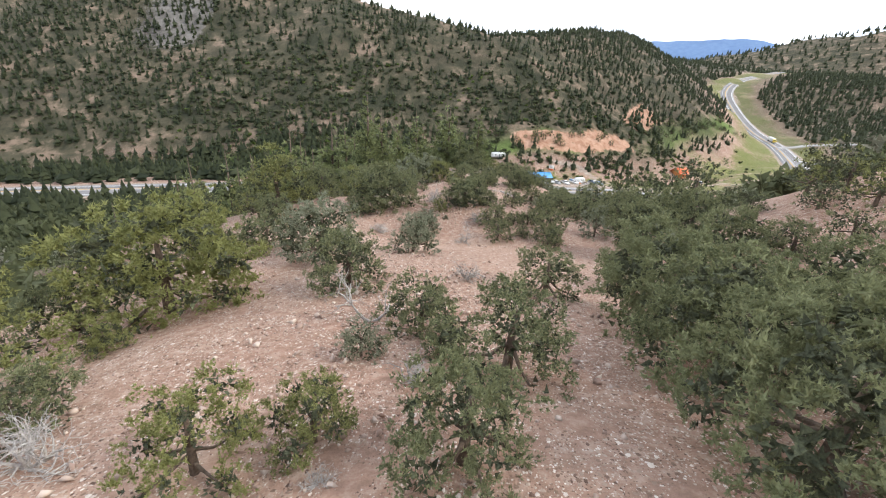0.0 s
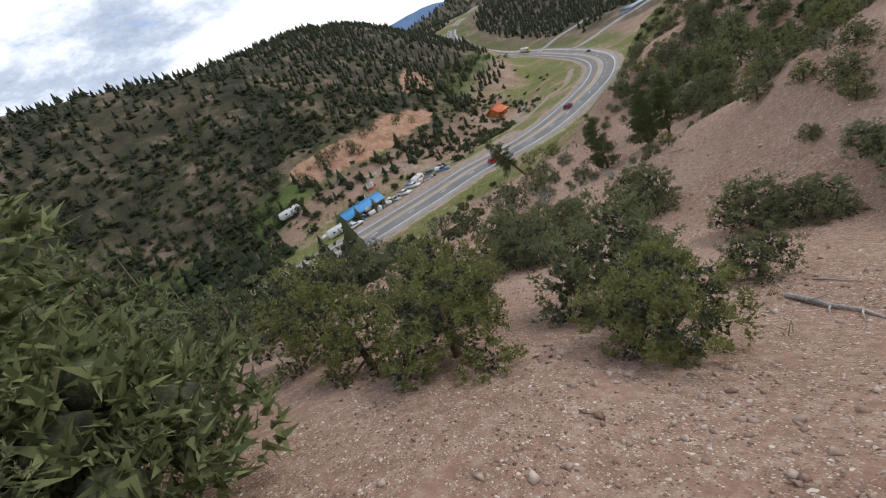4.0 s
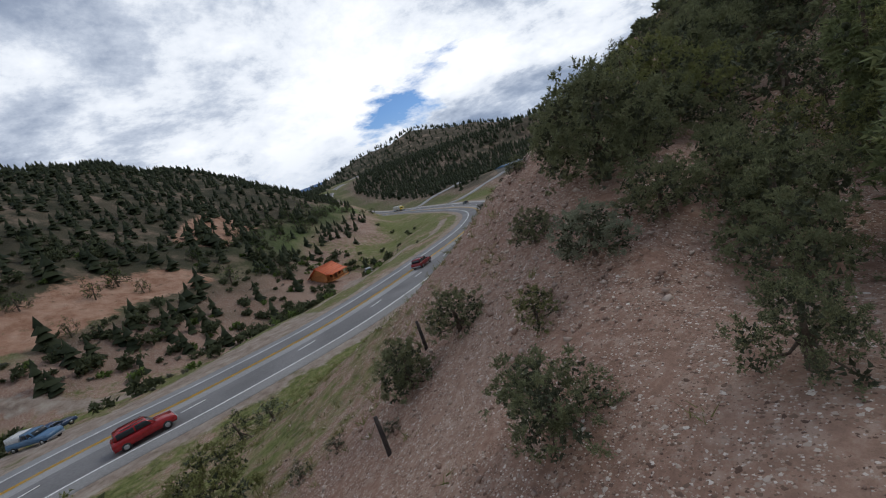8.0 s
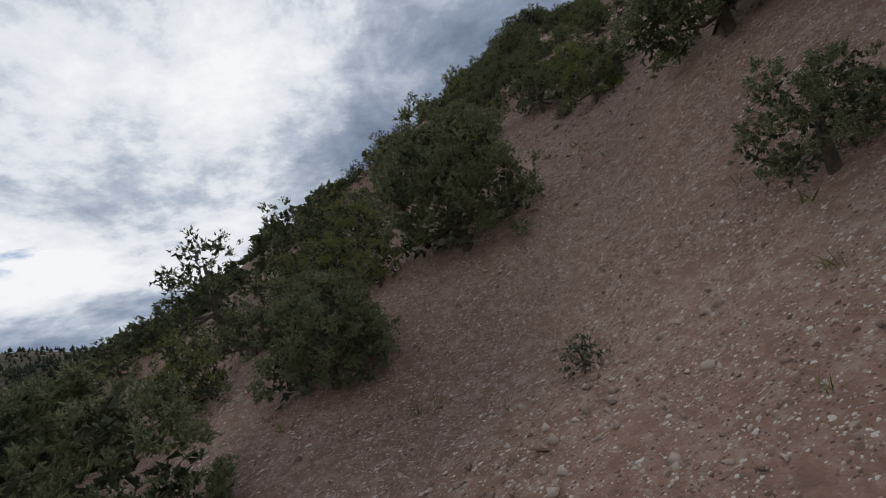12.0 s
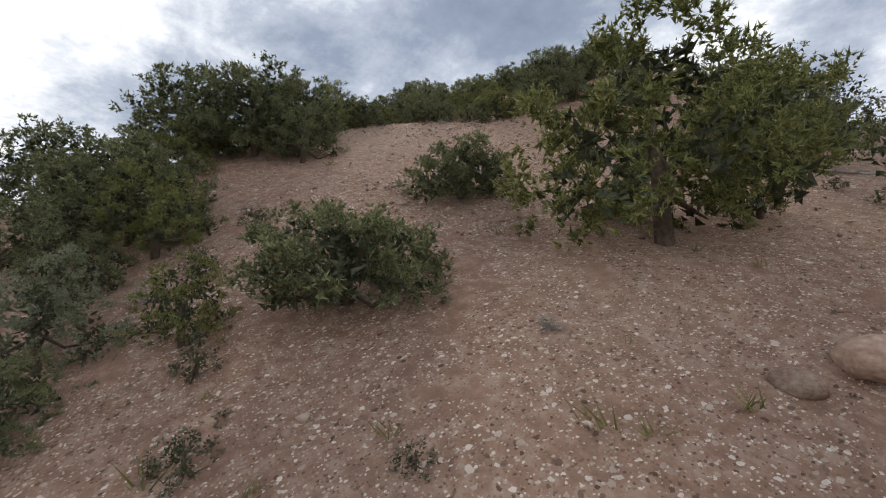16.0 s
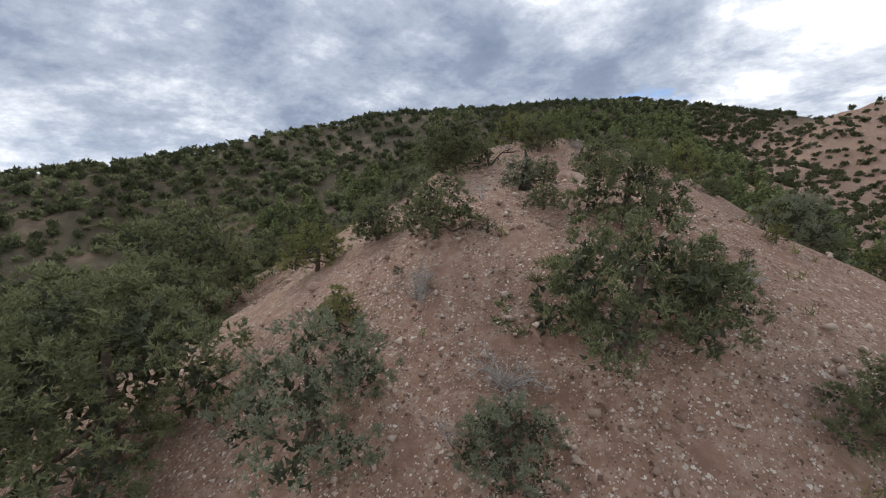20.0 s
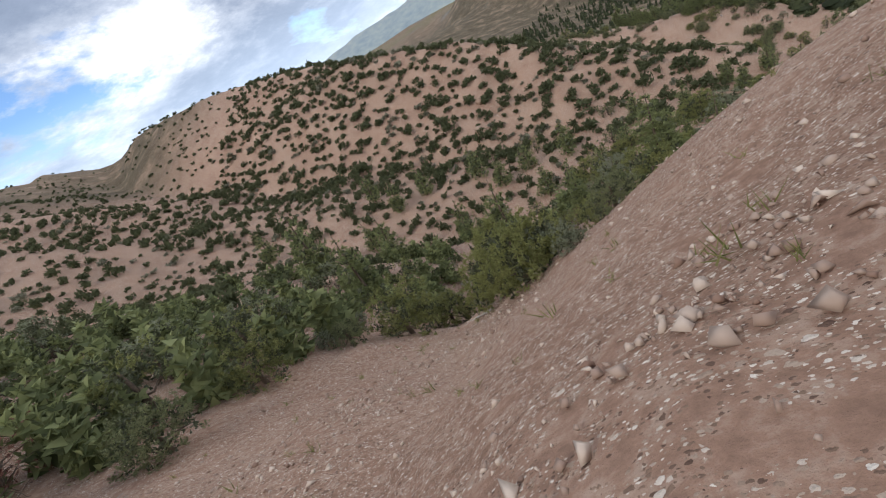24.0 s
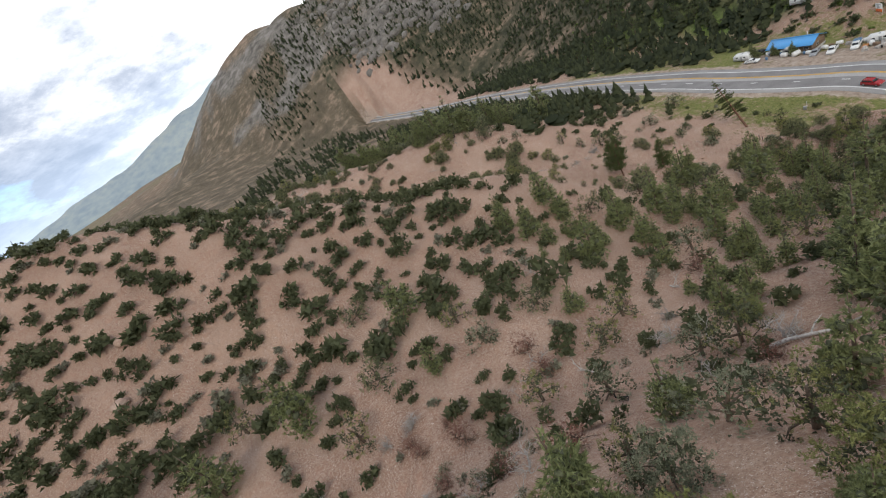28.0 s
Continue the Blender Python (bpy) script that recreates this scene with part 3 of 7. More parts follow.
# ---- plants ----
def lobed_crown(rng, width, height, lobes, tufts, size, base=0.12, flat=1.0, width_blade=0.3, core=0.3):
    """A lumpy dome of lobes, each a heap of ragged clumps that bristle with sprays of needles."""
    c = []
    lobes = int(lobes * 1.7)
    for i in range(lobes):
        k = (i + 0.5) / lobes
        a, up = 2.4 * i + rng.normal() * 0.35, (1 - k) ** 1.15 * 0.98
        r = math.sqrt(max(0.0, 1 - up ** 2.4)) * rng.uniform(0.78, 1.12)
        size_k = width * rng.uniform(0.13, 0.215)
        z = height * (0.07 + 0.6 * base + (0.73 - 0.6 * base) * up * rng.uniform(0.84, 1.08))
        c.append((r * math.cos(a) * width * 0.36, r * math.sin(a) * width * 0.36, z, size_k))
    c.append((0, 0, height * 0.42, width * 0.26))
    c = np.array(c)
    per = max(4, tufts // (9 * len(c)))
    n = per * len(c)
    q = np.repeat(c, per, 0)
    d = unit(rng.normal(size=(n, 3)) + (0, 0, 0.3))
    p = q[:, :3] + d * q[:, 3:4] * rng.uniform(0.66, 1.14, (n, 1)) * (1, 1, flat)
    buried = np.min(np.linalg.norm((p[:, None] - c[None, :, :3]) / (1, 1, flat), axis=2) / c[None, :, 3], axis=1) < 0.6
    keep = ~buried & (p[:, 2] > height * 0.03)
    p, d, r = p[keep], d[keep], (q[:, 3] * rng.uniform(0.26, 0.46, n))[keep]
    squash = np.array((1, 1, 0.8))
    each = max(4, int(tufts * 1.7) // max(1, len(p)))
    out = unit(rng.normal(size=(len(p) * each, 3)) + np.repeat(d, each, 0) * 0.7 + (0, 0, 0.3))
    at_p = np.repeat(p, each, 0) + out * np.repeat(r, each)[:, None] * squash * rng.uniform(0.15, 1.0, (len(out), 1))
    v, f = blades(rng, at_p, out, np.repeat(r, each) * 0.36 * rng.uniform(0.6, 1.4, len(out)), 5, width_blade * 1.1, 0.9)
    inner = unit(rng.normal(size=(len(p) * 6, 3)))
    kv, kf = blades(rng, np.repeat(p, 6, 0) + inner * np.repeat(r, 6)[:, None] * rng.uniform(0.1, 0.55, (len(inner), 1)), inner, np.repeat(r, 6) * 0.42, 3, 0.55, 1.0)
    # blades deep in each lobe, in a dark colour that paints the inner shade
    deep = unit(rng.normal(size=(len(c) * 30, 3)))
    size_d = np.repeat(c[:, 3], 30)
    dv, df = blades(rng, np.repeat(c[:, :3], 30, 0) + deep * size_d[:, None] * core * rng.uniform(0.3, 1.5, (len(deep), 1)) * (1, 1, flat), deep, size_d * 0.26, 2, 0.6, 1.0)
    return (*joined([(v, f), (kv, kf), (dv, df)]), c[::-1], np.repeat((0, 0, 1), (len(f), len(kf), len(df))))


def trunk_mesh(name, rng, height, radius, centres, mat, limbs=5):
    """A leaning trunk with limbs that reach into the crown."""
    lean = rng.normal(size=2) * height * 0.06
    pts = [(0, 0, -0.3), (lean[0] * 0.3, lean[1] * 0.3, height * 0.3), (lean[0], lean[1], height * 0.62)]
    out = [tube(pts, (radius * 1.25, radius * 0.85, radius * 0.4), 7)]
    for q in centres[:limbs]:
        s = np.array(pts[1]) * rng.uniform(0.5, 1.1)
        mid = (s + q[:3]) / 2 + rng.normal(size=3) * 0.12 - (0, 0, 0.12)
        out.append(tube([s, mid, q[:3]], (radius * 0.5, radius * 0.35, radius * 0.12), 5))
    v, f = joined(out)
    return tri_mesh(name, v, f, [mat], smooth=True)


def bushy_tree(name, seed, width, height, lobes, tufts, size, leaf, label, category, group, flat=1.0, trunk=0.1, base=0.12, width_blade=0.3, core=0.44):
    rng = np.random.default_rng(seed)
    v, f, c, which = lobed_crown(rng, width, height, lobes, tufts, size, base, flat, width_blade, core)
    thing = tagged(new(name), label, category, group)
    part("trunk", trunk_mesh("trunk", rng, height, trunk, c, BARK), thing)
    part("crown", tri_mesh("crown", v, f, [leaf, SHADED_INNER], which), thing)
    return thing


def conifer(name, seed, height, width, whorls, leaf, bark, label, category, group, bare=0.08, droop=0.25, clump=1.0, lean=0.0, thin=1.0):
    """A tapering tree with whorls of boughs."""
    rng = np.random.default_rng(seed)
    thing = tagged(new(name), label, category, group)
    bend = np.array([lean, lean * 0.3, 0])
    pts = [np.array([0, 0, -0.4])] + [np.array([0, 0, height * k]) + bend * height * k ** 1.3 for k in (0.25, 0.5, 0.75, 1.0)]
    rad = height * 0.017
    limbs, pos, out = [tube(pts, (rad * 1.3, rad, rad * 0.75, rad * 0.45, rad * 0.08), 8)], [], []
    for i in range(whorls):
        k = bare + (1 - bare) * (i + rng.uniform(0, 0.8)) / whorls
        z = height * k
        base = np.array([0, 0, z]) + bend * height * k ** 1.3
        reach = width * 0.5 * (1 - ((k - bare) / (1 - bare)) ** 1.25) * rng.uniform(0.75, 1.1) * min(1.0, 0.55 + 3 * (k - bare)) + 0.12
        for j in range(rng.integers(3, 6)):
            if rng.random() > thin:
                continue
            a = rng.uniform(0, 6.283)
            r = reach * rng.uniform(0.55, 1.12)
            tip = base + (r * math.cos(a), r * math.sin(a), -droop * r + rng.uniform(0, 0.2) * r)
            limbs.append(tube([base, (base + tip) / 2 + (0, 0, 0.08 * r), tip], (rad * 0.3 * (1 - 0.7 * k), rad * 0.2 * (1 - 0.7 * k), 0.008), 4))
            n = max(4, int(16 * r * clump))
            u = rng.uniform(0.3, 1.05, n) ** 0.7
            sp = 0.13 * r + 0.12
            pos.append(base + (tip - base) * u[:, None] + rng.normal(size=(n, 3)) * (sp, sp, sp * 0.45))
            out.append(np.repeat(unit(tip - base)[None], n, 0) * 0.6 + (0, 0, 0.25))
    pos, out = np.concatenate(pos), np.concatenate(out)
    size = 0.27 * rng.uniform(0.7, 1.3, len(pos))
    v, f = blades(rng, pos, out, size, 8, 0.22, 0.9, 0.25)
    lv, lf = joined(limbs)
    part("trunk", tri_mesh("trunk", lv, lf, [bark], smooth=True), thing)
    part("crown", tri_mesh("crown", v, f, [leaf]), thing)
    return thing


def cone_tree(name, seed, width, height, levels, tufts, size, leaf, label, category, group):
    """A full conical tree: rings of leafy lobes that shrink towards the top."""
    rng = np.random.default_rng(seed)
    c = []
    for i in range(levels):
        k = (i + 0.3) / levels
        r = width * 0.5 * (1 - k) ** 0.75 * rng.uniform(0.85, 1.1)
        for j in range(max(1, int(round(5 * (1 - k) + 0.6)))):
            a, q = rng.uniform(0, 6.283), r * rng.uniform(0.35, 0.72)
            c.append((q * math.cos(a), q * math.sin(a), height * (0.1 + 0.86 * k) + rng.normal() * 0.1, r * rng.uniform(0.34, 0.5) + 0.1))
    c = np.array(c)
    pick = rng.choice(len(c), tufts * 2, p=c[:, 3] ** 2 / (c[:, 3] ** 2).sum())
    d = unit(rng.normal(size=(tufts * 2, 3)) + (0, 0, 0.15))
    p = c[pick, :3] + d * c[pick, 3:4] * rng.uniform(0.6, 1.14, (tufts * 2, 1)) * (1, 1, 0.75)
    out = unit(d + unit(p * (1, 1, 0)) * 0.7)
    keep = np.min(np.linalg.norm((p[:, None] - c[None, :, :3]) / (1, 1, 0.75), axis=2) / c[None, :, 3], axis=1) > 0.45
    p, out = p[keep][:tufts], out[keep][:tufts]
    # ragged balls within the lobes, coloured dark to stand in for inner shade
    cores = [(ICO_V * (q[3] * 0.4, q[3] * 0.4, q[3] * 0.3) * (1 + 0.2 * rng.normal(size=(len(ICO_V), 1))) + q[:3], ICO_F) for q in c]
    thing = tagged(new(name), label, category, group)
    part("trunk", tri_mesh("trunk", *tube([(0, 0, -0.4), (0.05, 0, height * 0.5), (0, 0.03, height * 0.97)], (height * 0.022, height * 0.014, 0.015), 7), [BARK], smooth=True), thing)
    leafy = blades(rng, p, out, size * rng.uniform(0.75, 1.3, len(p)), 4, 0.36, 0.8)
    part("crown", tri_mesh("crown", *joined([leafy] + cores), [leaf, SHADED_INNER], np.repeat((0, 1), (len(leafy[1]), len(ICO_F) * len(cores)))), thing)
    return thing


def bare_boughs(rng, height, width, levels, radius, out, start, way, depth=0):
    """Twisted bare boughs that fork again and again."""
    length = height * (0.55 if depth == 0 else 0.42) * 0.8 ** depth * rng.uniform(0.7, 1.2)
    p, pts = np.array(start, float), [np.array(start, float)]
    for _ in range(3):
        way = unit(way + rng.normal(size=3) * 0.22 + (0, 0, 0.03))
        p = p + way * length / 3
        pts.append(p)
    out.append(tube(pts, (radius, radius * 0.8, radius * 0.62, radius * 0.4), 5 if depth < 2 else 3))
    if depth >= levels:
        return
    for _ in range(rng.integers(3, 5)):
        k = rng.integers(1, 4)
        bare_boughs(rng, height, width, levels, radius * 0.5, out, pts[k], unit(way * 0.6 + rng.normal(size=3) * (0.75 * width, 0.75 * width, 0.45)), depth + 1)


def dead_shrub(name, seed, height, width, stems, mat, label, category="dead shrub", group="dead shrubs on the slope", levels=3, needles=None):
    rng = np.random.default_rng(seed)
    out = []
    for _ in range(stems):
        bare_boughs(rng, height, width, levels, height * 0.034, out, (0, 0, -0.05), unit(rng.normal(size=3) * (0.5, 0.5, 0.1) + (0, 0, 0.7)))
    v, f = joined(out)
    if needles is None:
        return tagged(new(name, tri_mesh(name, v, f, [mat], smooth=True)), label, category, group)
    thing = tagged(new(name), label, category, group)
    part("branchwork", tri_mesh("branchwork", v, f, [mat], smooth=True), thing)
    n = 260
    p = rng.normal(size=(n, 3)) * (0.3, 0.3, 0.22) * height + (0, 0, height * 0.5)
    p[:, 2] = np.abs(p[:, 2])
    bv, bf = blades(rng, p, unit(rng.normal(size=(n, 3))), np.full(n, height * 0.11), 5, 0.16)
    part("withered_foliage", tri_mesh("withered_foliage", bv, bf, [needles]), thing)
    return thing


def tuft_plant(name, seed, n, height, spread, width, leaf, label, category, group):
    """Narrow blades from one root."""
    rng = np.random.default_rng(seed)
    way = unit(rng.normal(size=(n, 3)) * (spread, spread, 0.25) + (0, 0, 0.75))
    side = unit(np.cross(way, rng.normal(size=(n, 3)))) * width
    h = height * rng.uniform(0.6, 1.1, (n, 1))
    root = rng.normal(size=(n, 3)) * (0.05, 0.05, 0) * height
    mid = root + way * h * 0.55
    tip = root + way * h + (0, 0, -0.12 * height)
    v = np.stack([root + side, root - side, mid + side * 0.8, mid - side * 0.8, tip], 1).reshape(-1, 3)
    k = np.arange(n)[:, None] * 5
    f = np.concatenate([k + (0, 1, 3), k + (0, 3, 2), k + (2, 3, 4)])
    return tagged(new(name, tri_mesh(name, v, f, [leaf])), label, category, group)


KINDS = {
    "J": [bushy_tree("juniper", 11 + i, 3.0, (2.3, 2.6, 2.1, 2.5, 2.35)[i], (9, 8, 11, 9, 10)[i], 2000, 0.145, JUNIPER_GREEN, "dense dark green juniper rooted in stony soil", "juniper", "junipers on the slopes", trunk=0.11, base=0.05) for i in range(5)],
    "P": [bushy_tree("pinyon_pine", 31 + i, 3.0, (2.6, 2.9, 2.5, 2.7, 2.4)[i], (8, 7, 9, 8, 10)[i], 1800, 0.16, PINYON_GREEN, "bushy yellow-green pinyon pine with an open crown on stony soil", "pinyon pine", "pinyon pines on the slopes", trunk=0.1, base=0.06, flat=0.85) for i in range(5)],
    "G": [bushy_tree("grey_juniper", 51 + i, 3.0, (2.4, 2.2, 2.6)[i], (10, 12, 9)[i], 1900, 0.14, GREY_GREEN, "rounded grey-green juniper with pale leaves on bare soil", "juniper", "grey junipers on the slopes", trunk=0.09, base=0.04) for i in range(3)],
    "JB": [bushy_tree("juniper", 41 + i, 5.0, (3.6, 4.0)[i], (15, 13)[i], 3400, 0.16, JUNIPER_GREEN, "large spreading dark green juniper rooted in stony soil", "juniper", "junipers on the slopes", trunk=0.15, base=0.04) for i in range(2)],
    "PB": [bushy_tree("pinyon_pine", 46 + i, 5.0, (4.2, 3.9)[i], (12, 14)[i], 3200, 0.17, PINYON_GREEN, "large open pinyon pine with spreading boughs on stony soil", "pinyon pine", "pinyon pines on the slopes", trunk=0.15, base=0.06, flat=0.8) for i in range(2)],
    "M": [bushy_tree("creeping_juniper", 61, 3.0, 1.2, 12, 1800, 0.13, JUNIPER_GREEN, "low spreading dark green juniper mat on gravel", "juniper", "", flat=0.7, trunk=0.06, base=0.02)],
    "JL": [bushy_tree("juniper", 141 + i, 4.0, (1.9, 2.1, 1.75)[i], (14, 13, 15)[i], 2800, 0.15, JUNIPER_GREEN, "low wide dark green juniper spreading over stony soil", "juniper", "junipers on the slopes", flat=0.75, trunk=0.12, base=0.03) for i in range(3)],
    "PL": [bushy_tree("pinyon_pine", 146 + i, 4.0, (2.0, 2.2)[i], (13, 12)[i], 2600, 0.16, PINYON_GREEN, "low wide yellow-green pinyon pine on stony soil", "pinyon pine", "pinyon pines on the slopes", flat=0.7, trunk=0.12, base=0.06) for i in range(2)],
    "GL": [bushy_tree("grey_juniper", 151 + i, 4.0, (1.9, 2.1)[i], (14, 13)[i], 2700, 0.15, GREY_GREEN, "low wide grey-green shrub with pale leaves on bare soil", "juniper", "grey junipers on the slopes", flat=0.8, trunk=0.1, base=0.03) for i in range(2)],
    "S": [bushy_tree("sagebrush", 71 + i, 1.0, 0.7, 7, 420, 0.12, SAGE_GREY, "small grey sagebrush with thin dry twigs on gravel", "sagebrush", "sagebrush on the slopes", trunk=0.03, base=0.02, width_blade=0.2) for i in range(3)],
    "D": [dead_shrub("dead_shrub", 81 + i, (1.6, 1.8, 1.5, 2.0)[i], (1.0, 0.8, 1.2, 0.6)[i], (7, 5, 8, 2)[i], DEAD_WOOD, "bleached bare dead shrub with tangled grey boughs", levels=3) for i in range(4)],
    "R": [dead_shrub("withered_juniper", 91 + i, 1.8, 0.9, 4, BARK, "withered juniper with rust-brown needles and bare twigs", "dead shrub", "withered junipers", 2, RUST_NEEDLES) for i in range(2)],
    "Y": [tuft_plant("yucca", 95 + i, 70, 0.75, 0.75, 0.018, YUCCA_GREEN, "spiky pale green yucca on the gravel bank", "yucca", "yuccas on the bank") for i in range(2)],
    "C": [cone_tree("fir_tree", 101 + i, (3.3, 3.0, 3.6, 3.2)[i], 5.6, 8, 1500, 0.24, FIR_GREEN, "mid-green fir with layered boughs in the gully", "fir tree", "firs in the gully") for i in range(4)],
}
NOMINAL = {"JL": 4.0, "PL": 4.0, "GL": 4.0, "JB": 5.0, "PB": 5.0, "J": 3.0, "P": 3.0, "G": 3.0, "M": 3.0, "S": 1.0, "D": 2.2, "R": 2.2, "Y": 1.1, "C": 3.3}
USED = {}
rng = np.random.default_rng(7)


def plant(kind, x, y, width, table=KINDS):
    """Sets the next plant of a kind on the ground."""
    key = (kind, len(table[kind]), table is KINDS)
    k = USED.get(key, 0)
    USED[key] = k + 1
    proto = table[kind][k % len(table[kind])]
    s = width / NOMINAL[kind]
    m = at(x, y, rng.uniform(0, 360), s, 0.05) @ Matrix.Diagonal((1, 1, rng.uniform(0.88, 1.12), 1))
    if k < len(table[kind]):
        proto.matrix_basis = m
        return proto
    base = proto.matrix_basis.copy()
    proto.matrix_basis = Matrix()
    ob = copy_thing(proto, m)
    proto.matrix_basis = base
    return ob
PLANTS_RIDGE_TOP_A = [(-0.6, -1.0, 2.6, "J"), (-2.7, -1.3, 0.6, "D"), (4.5, -1.3, 4.1, "J"), (-3.1, -0.3, 1.8, "P"), (-4.9, -0.8, 2.3, "P"), (-1.5, 1.4, 1.0, "D"), (0.6, 2.4, 3.2, "J"), (-8.0, -0.5, 1.9, "D"), (-2.9, 3.1, 1.3, "G"), (-0.9, 3.4, 1.3, "J"), (5.5, 2.5, 4.3, "J"), (-9.2, 0.6, 2.3, "J"), (-1.5, 5.2, 2.5, "J"), (-3.1, 5.9, 2.0, "D"), (6.2, 6.5, 4.8, "J"), (10.7, 4.9, 4.2, "J"), (-10.7, 4.7, 1.6, "P"), (-4.5, 9.3, 3.7, "J"), (3.3, 9.8, 3.1, "J"), (-11.1, 8.4, 6.6, "P"), (0.1, 10.5, 1.4, "D"), (10.7, 8.4, 3.1, "J"), (7.4, 12.4, 2.8, "J"), (-7.0, 14.5, 4.8, "G"), (-15.2, 8.7, 3.6, "J"), (10.3, 13.5, 2.6, "G"), (-2.5, 16.8, 2.9, "G"), (14.5, 12.1, 2.9, "J"), (13.1, 13.9, 4.2, "J"), (16.4, 11.6, 2.5, "J"), (11.4, 19.1, 4.4, "J"), (0.8, 22.0, 1.5, "D")]
PLANTS_RIDGE_TOP_B = [(3.0, 22.5, 2.3, "J"), (-2.2, 23.4, 2.8, "G"), (-5.0, 22.3, 1.6, "D"), (6.4, 21.9, 2.4, "J"), (4.8, 23.2, 1.2, "J"), (6.8, 23.6, 2.6, "J"), (3.0, 25.0, 2.5, "J"), (0.2, 25.4, 0.3, "S"), (1.0, 25.2, 0.5, "D"), (-2.1, 25.6, 1.4, "G"), (1.9, 25.9, 1.7, "D"), (-0.6, 26.1, 0.5, "G"), (-1.1, 27.2, 1.5, "P"), (4.5, 25.4, 1.3, "J"), (5.6, 25.5, 1.7, "J"), (1.0, 29.2, 4.4, "JL"), (3.0, 27.2, 0.3, "S"), (-5.7, 28.2, 5.7, "J"), (5.2, 26.7, 0.7, "J"), (-1.5, 29.2, 1.6, "D"), (-7.4, 26.2, 1.9, "J"), (3.0, 29.6, 2.0, "J"), (6.6, 27.1, 1.5, "J"), (5.6, 27.7, 0.5, "J"), (7.6, 29.3, 2.1, "J"), (5.3, 31.5, 2.2, "J"), (1.1, 33.4, 2.3, "G"), (7.7, 32.4, 1.4, "G"), (7.5, 34.3, 2.5, "J"), (-4.1, 37.7, 3.5, "J"), (0.1, 40.2, 1.8, "P"), (2.4, 39.3, 1.7, "J")]
PLANTS_RIDGE_TOP_C = [(2.5, 40.5, 2.3, "J"), (4.1, 42.0, 2.4, "J"), (-5.6, 44.7, 4.1, "G"), (-12.0, 48.9, 6.2, "J"), (2.0, 43.7, 0.6, "D"), (3.0, 44.1, 1.8, "J"), (1.5, 47.5, 3.0, "J"), (4.7, 45.5, 1.8, "J"), (-4.2, 48.4, 5.3, "G"), (-1.6, 49.1, 3.8, "P"), (5.1, 48.8, 2.6, "J"), (-3.0, 50.1, 1.8, "D"), (0.6, 51.3, 1.6, "D"), (4.2, 51.6, 1.5, "G"), (8.9, 49.2, 3.8, "J"), (1.9, 54.1, 2.0, "J"), (8.5, 54.3, 3.3, "J"), (10.8, 52.1, 3.2, "J"), (-11.5, 83.8, 6.4, "G"), (-33.3, 74.0, 6.2, "J"), (5.9, 59.2, 2.1, "G"), (7.4, 60.5, 2.4, "M"), (3.3, 64.1, 3.5, "J"), (9.1, 63.6, 1.0, "D"), (11.8, 63.1, 3.8, "J"), (8.7, 66.4, 3.5, "J"), (9.7, 65.2, 1.4, "S"), (0.8, 67.5, 0.4, "S"), (7.8, 68.6, 2.1, "G"), (-0.2, 70.5, 1.1, "S"), (2.4, 71.5, 1.2, "S"), (1.1, 71.7, 1.0, "S")]
PLANTS_RIDGE_TOP_D = [(-0.6, 71.9, 1.1, "J"), (-1.7, 72.4, 0.6, "S"), (-0.3, 73.2, 1.0, "J"), (4.9, 74.6, 4.2, "J"), (15.3, 68.6, 3.1, "J"), (-8.7, 73.9, 6.6, "J"), (-2.3, 77.5, 4.0, "G"), (-3.5, 76.7, 1.5, "S"), (13.8, 85.4, 4.5, "P"), (17.8, 81.3, 3.8, "P"), (11.7, 87.5, 3.3, "P"), (20.3, 85.3, 6.0, "J"), (25.5, 83.1, 2.8, "J"), (12.4, 93.8, 1.6, "D"), (6.3, 95.6, 6.6, "J"), (19.5, 94.1, 1.8, "J"), (32.3, 87.3, 1.6, "S"), (14.8, 103.5, 6.6, "J"), (11.2, 105.0, 6.6, "J"), (25.8, 98.1, 1.0, "S"), (7.3, 106.5, 6.6, "J"), (37.6, 86.4, 4.2, "J"), (36.6, 89.2, 4.6, "J"), (25.1, 104.3, 1.6, "S"), (30.2, 107.0, 6.6, "J"), (34.8, 103.4, 4.8, "J"), (41.1, 100.9, 6.6, "J"), (26.0, 112.9, 1.5, "S"), (42.3, 148.2, 6.6, "G"), (33.1, 164.9, 6.6, "G")]
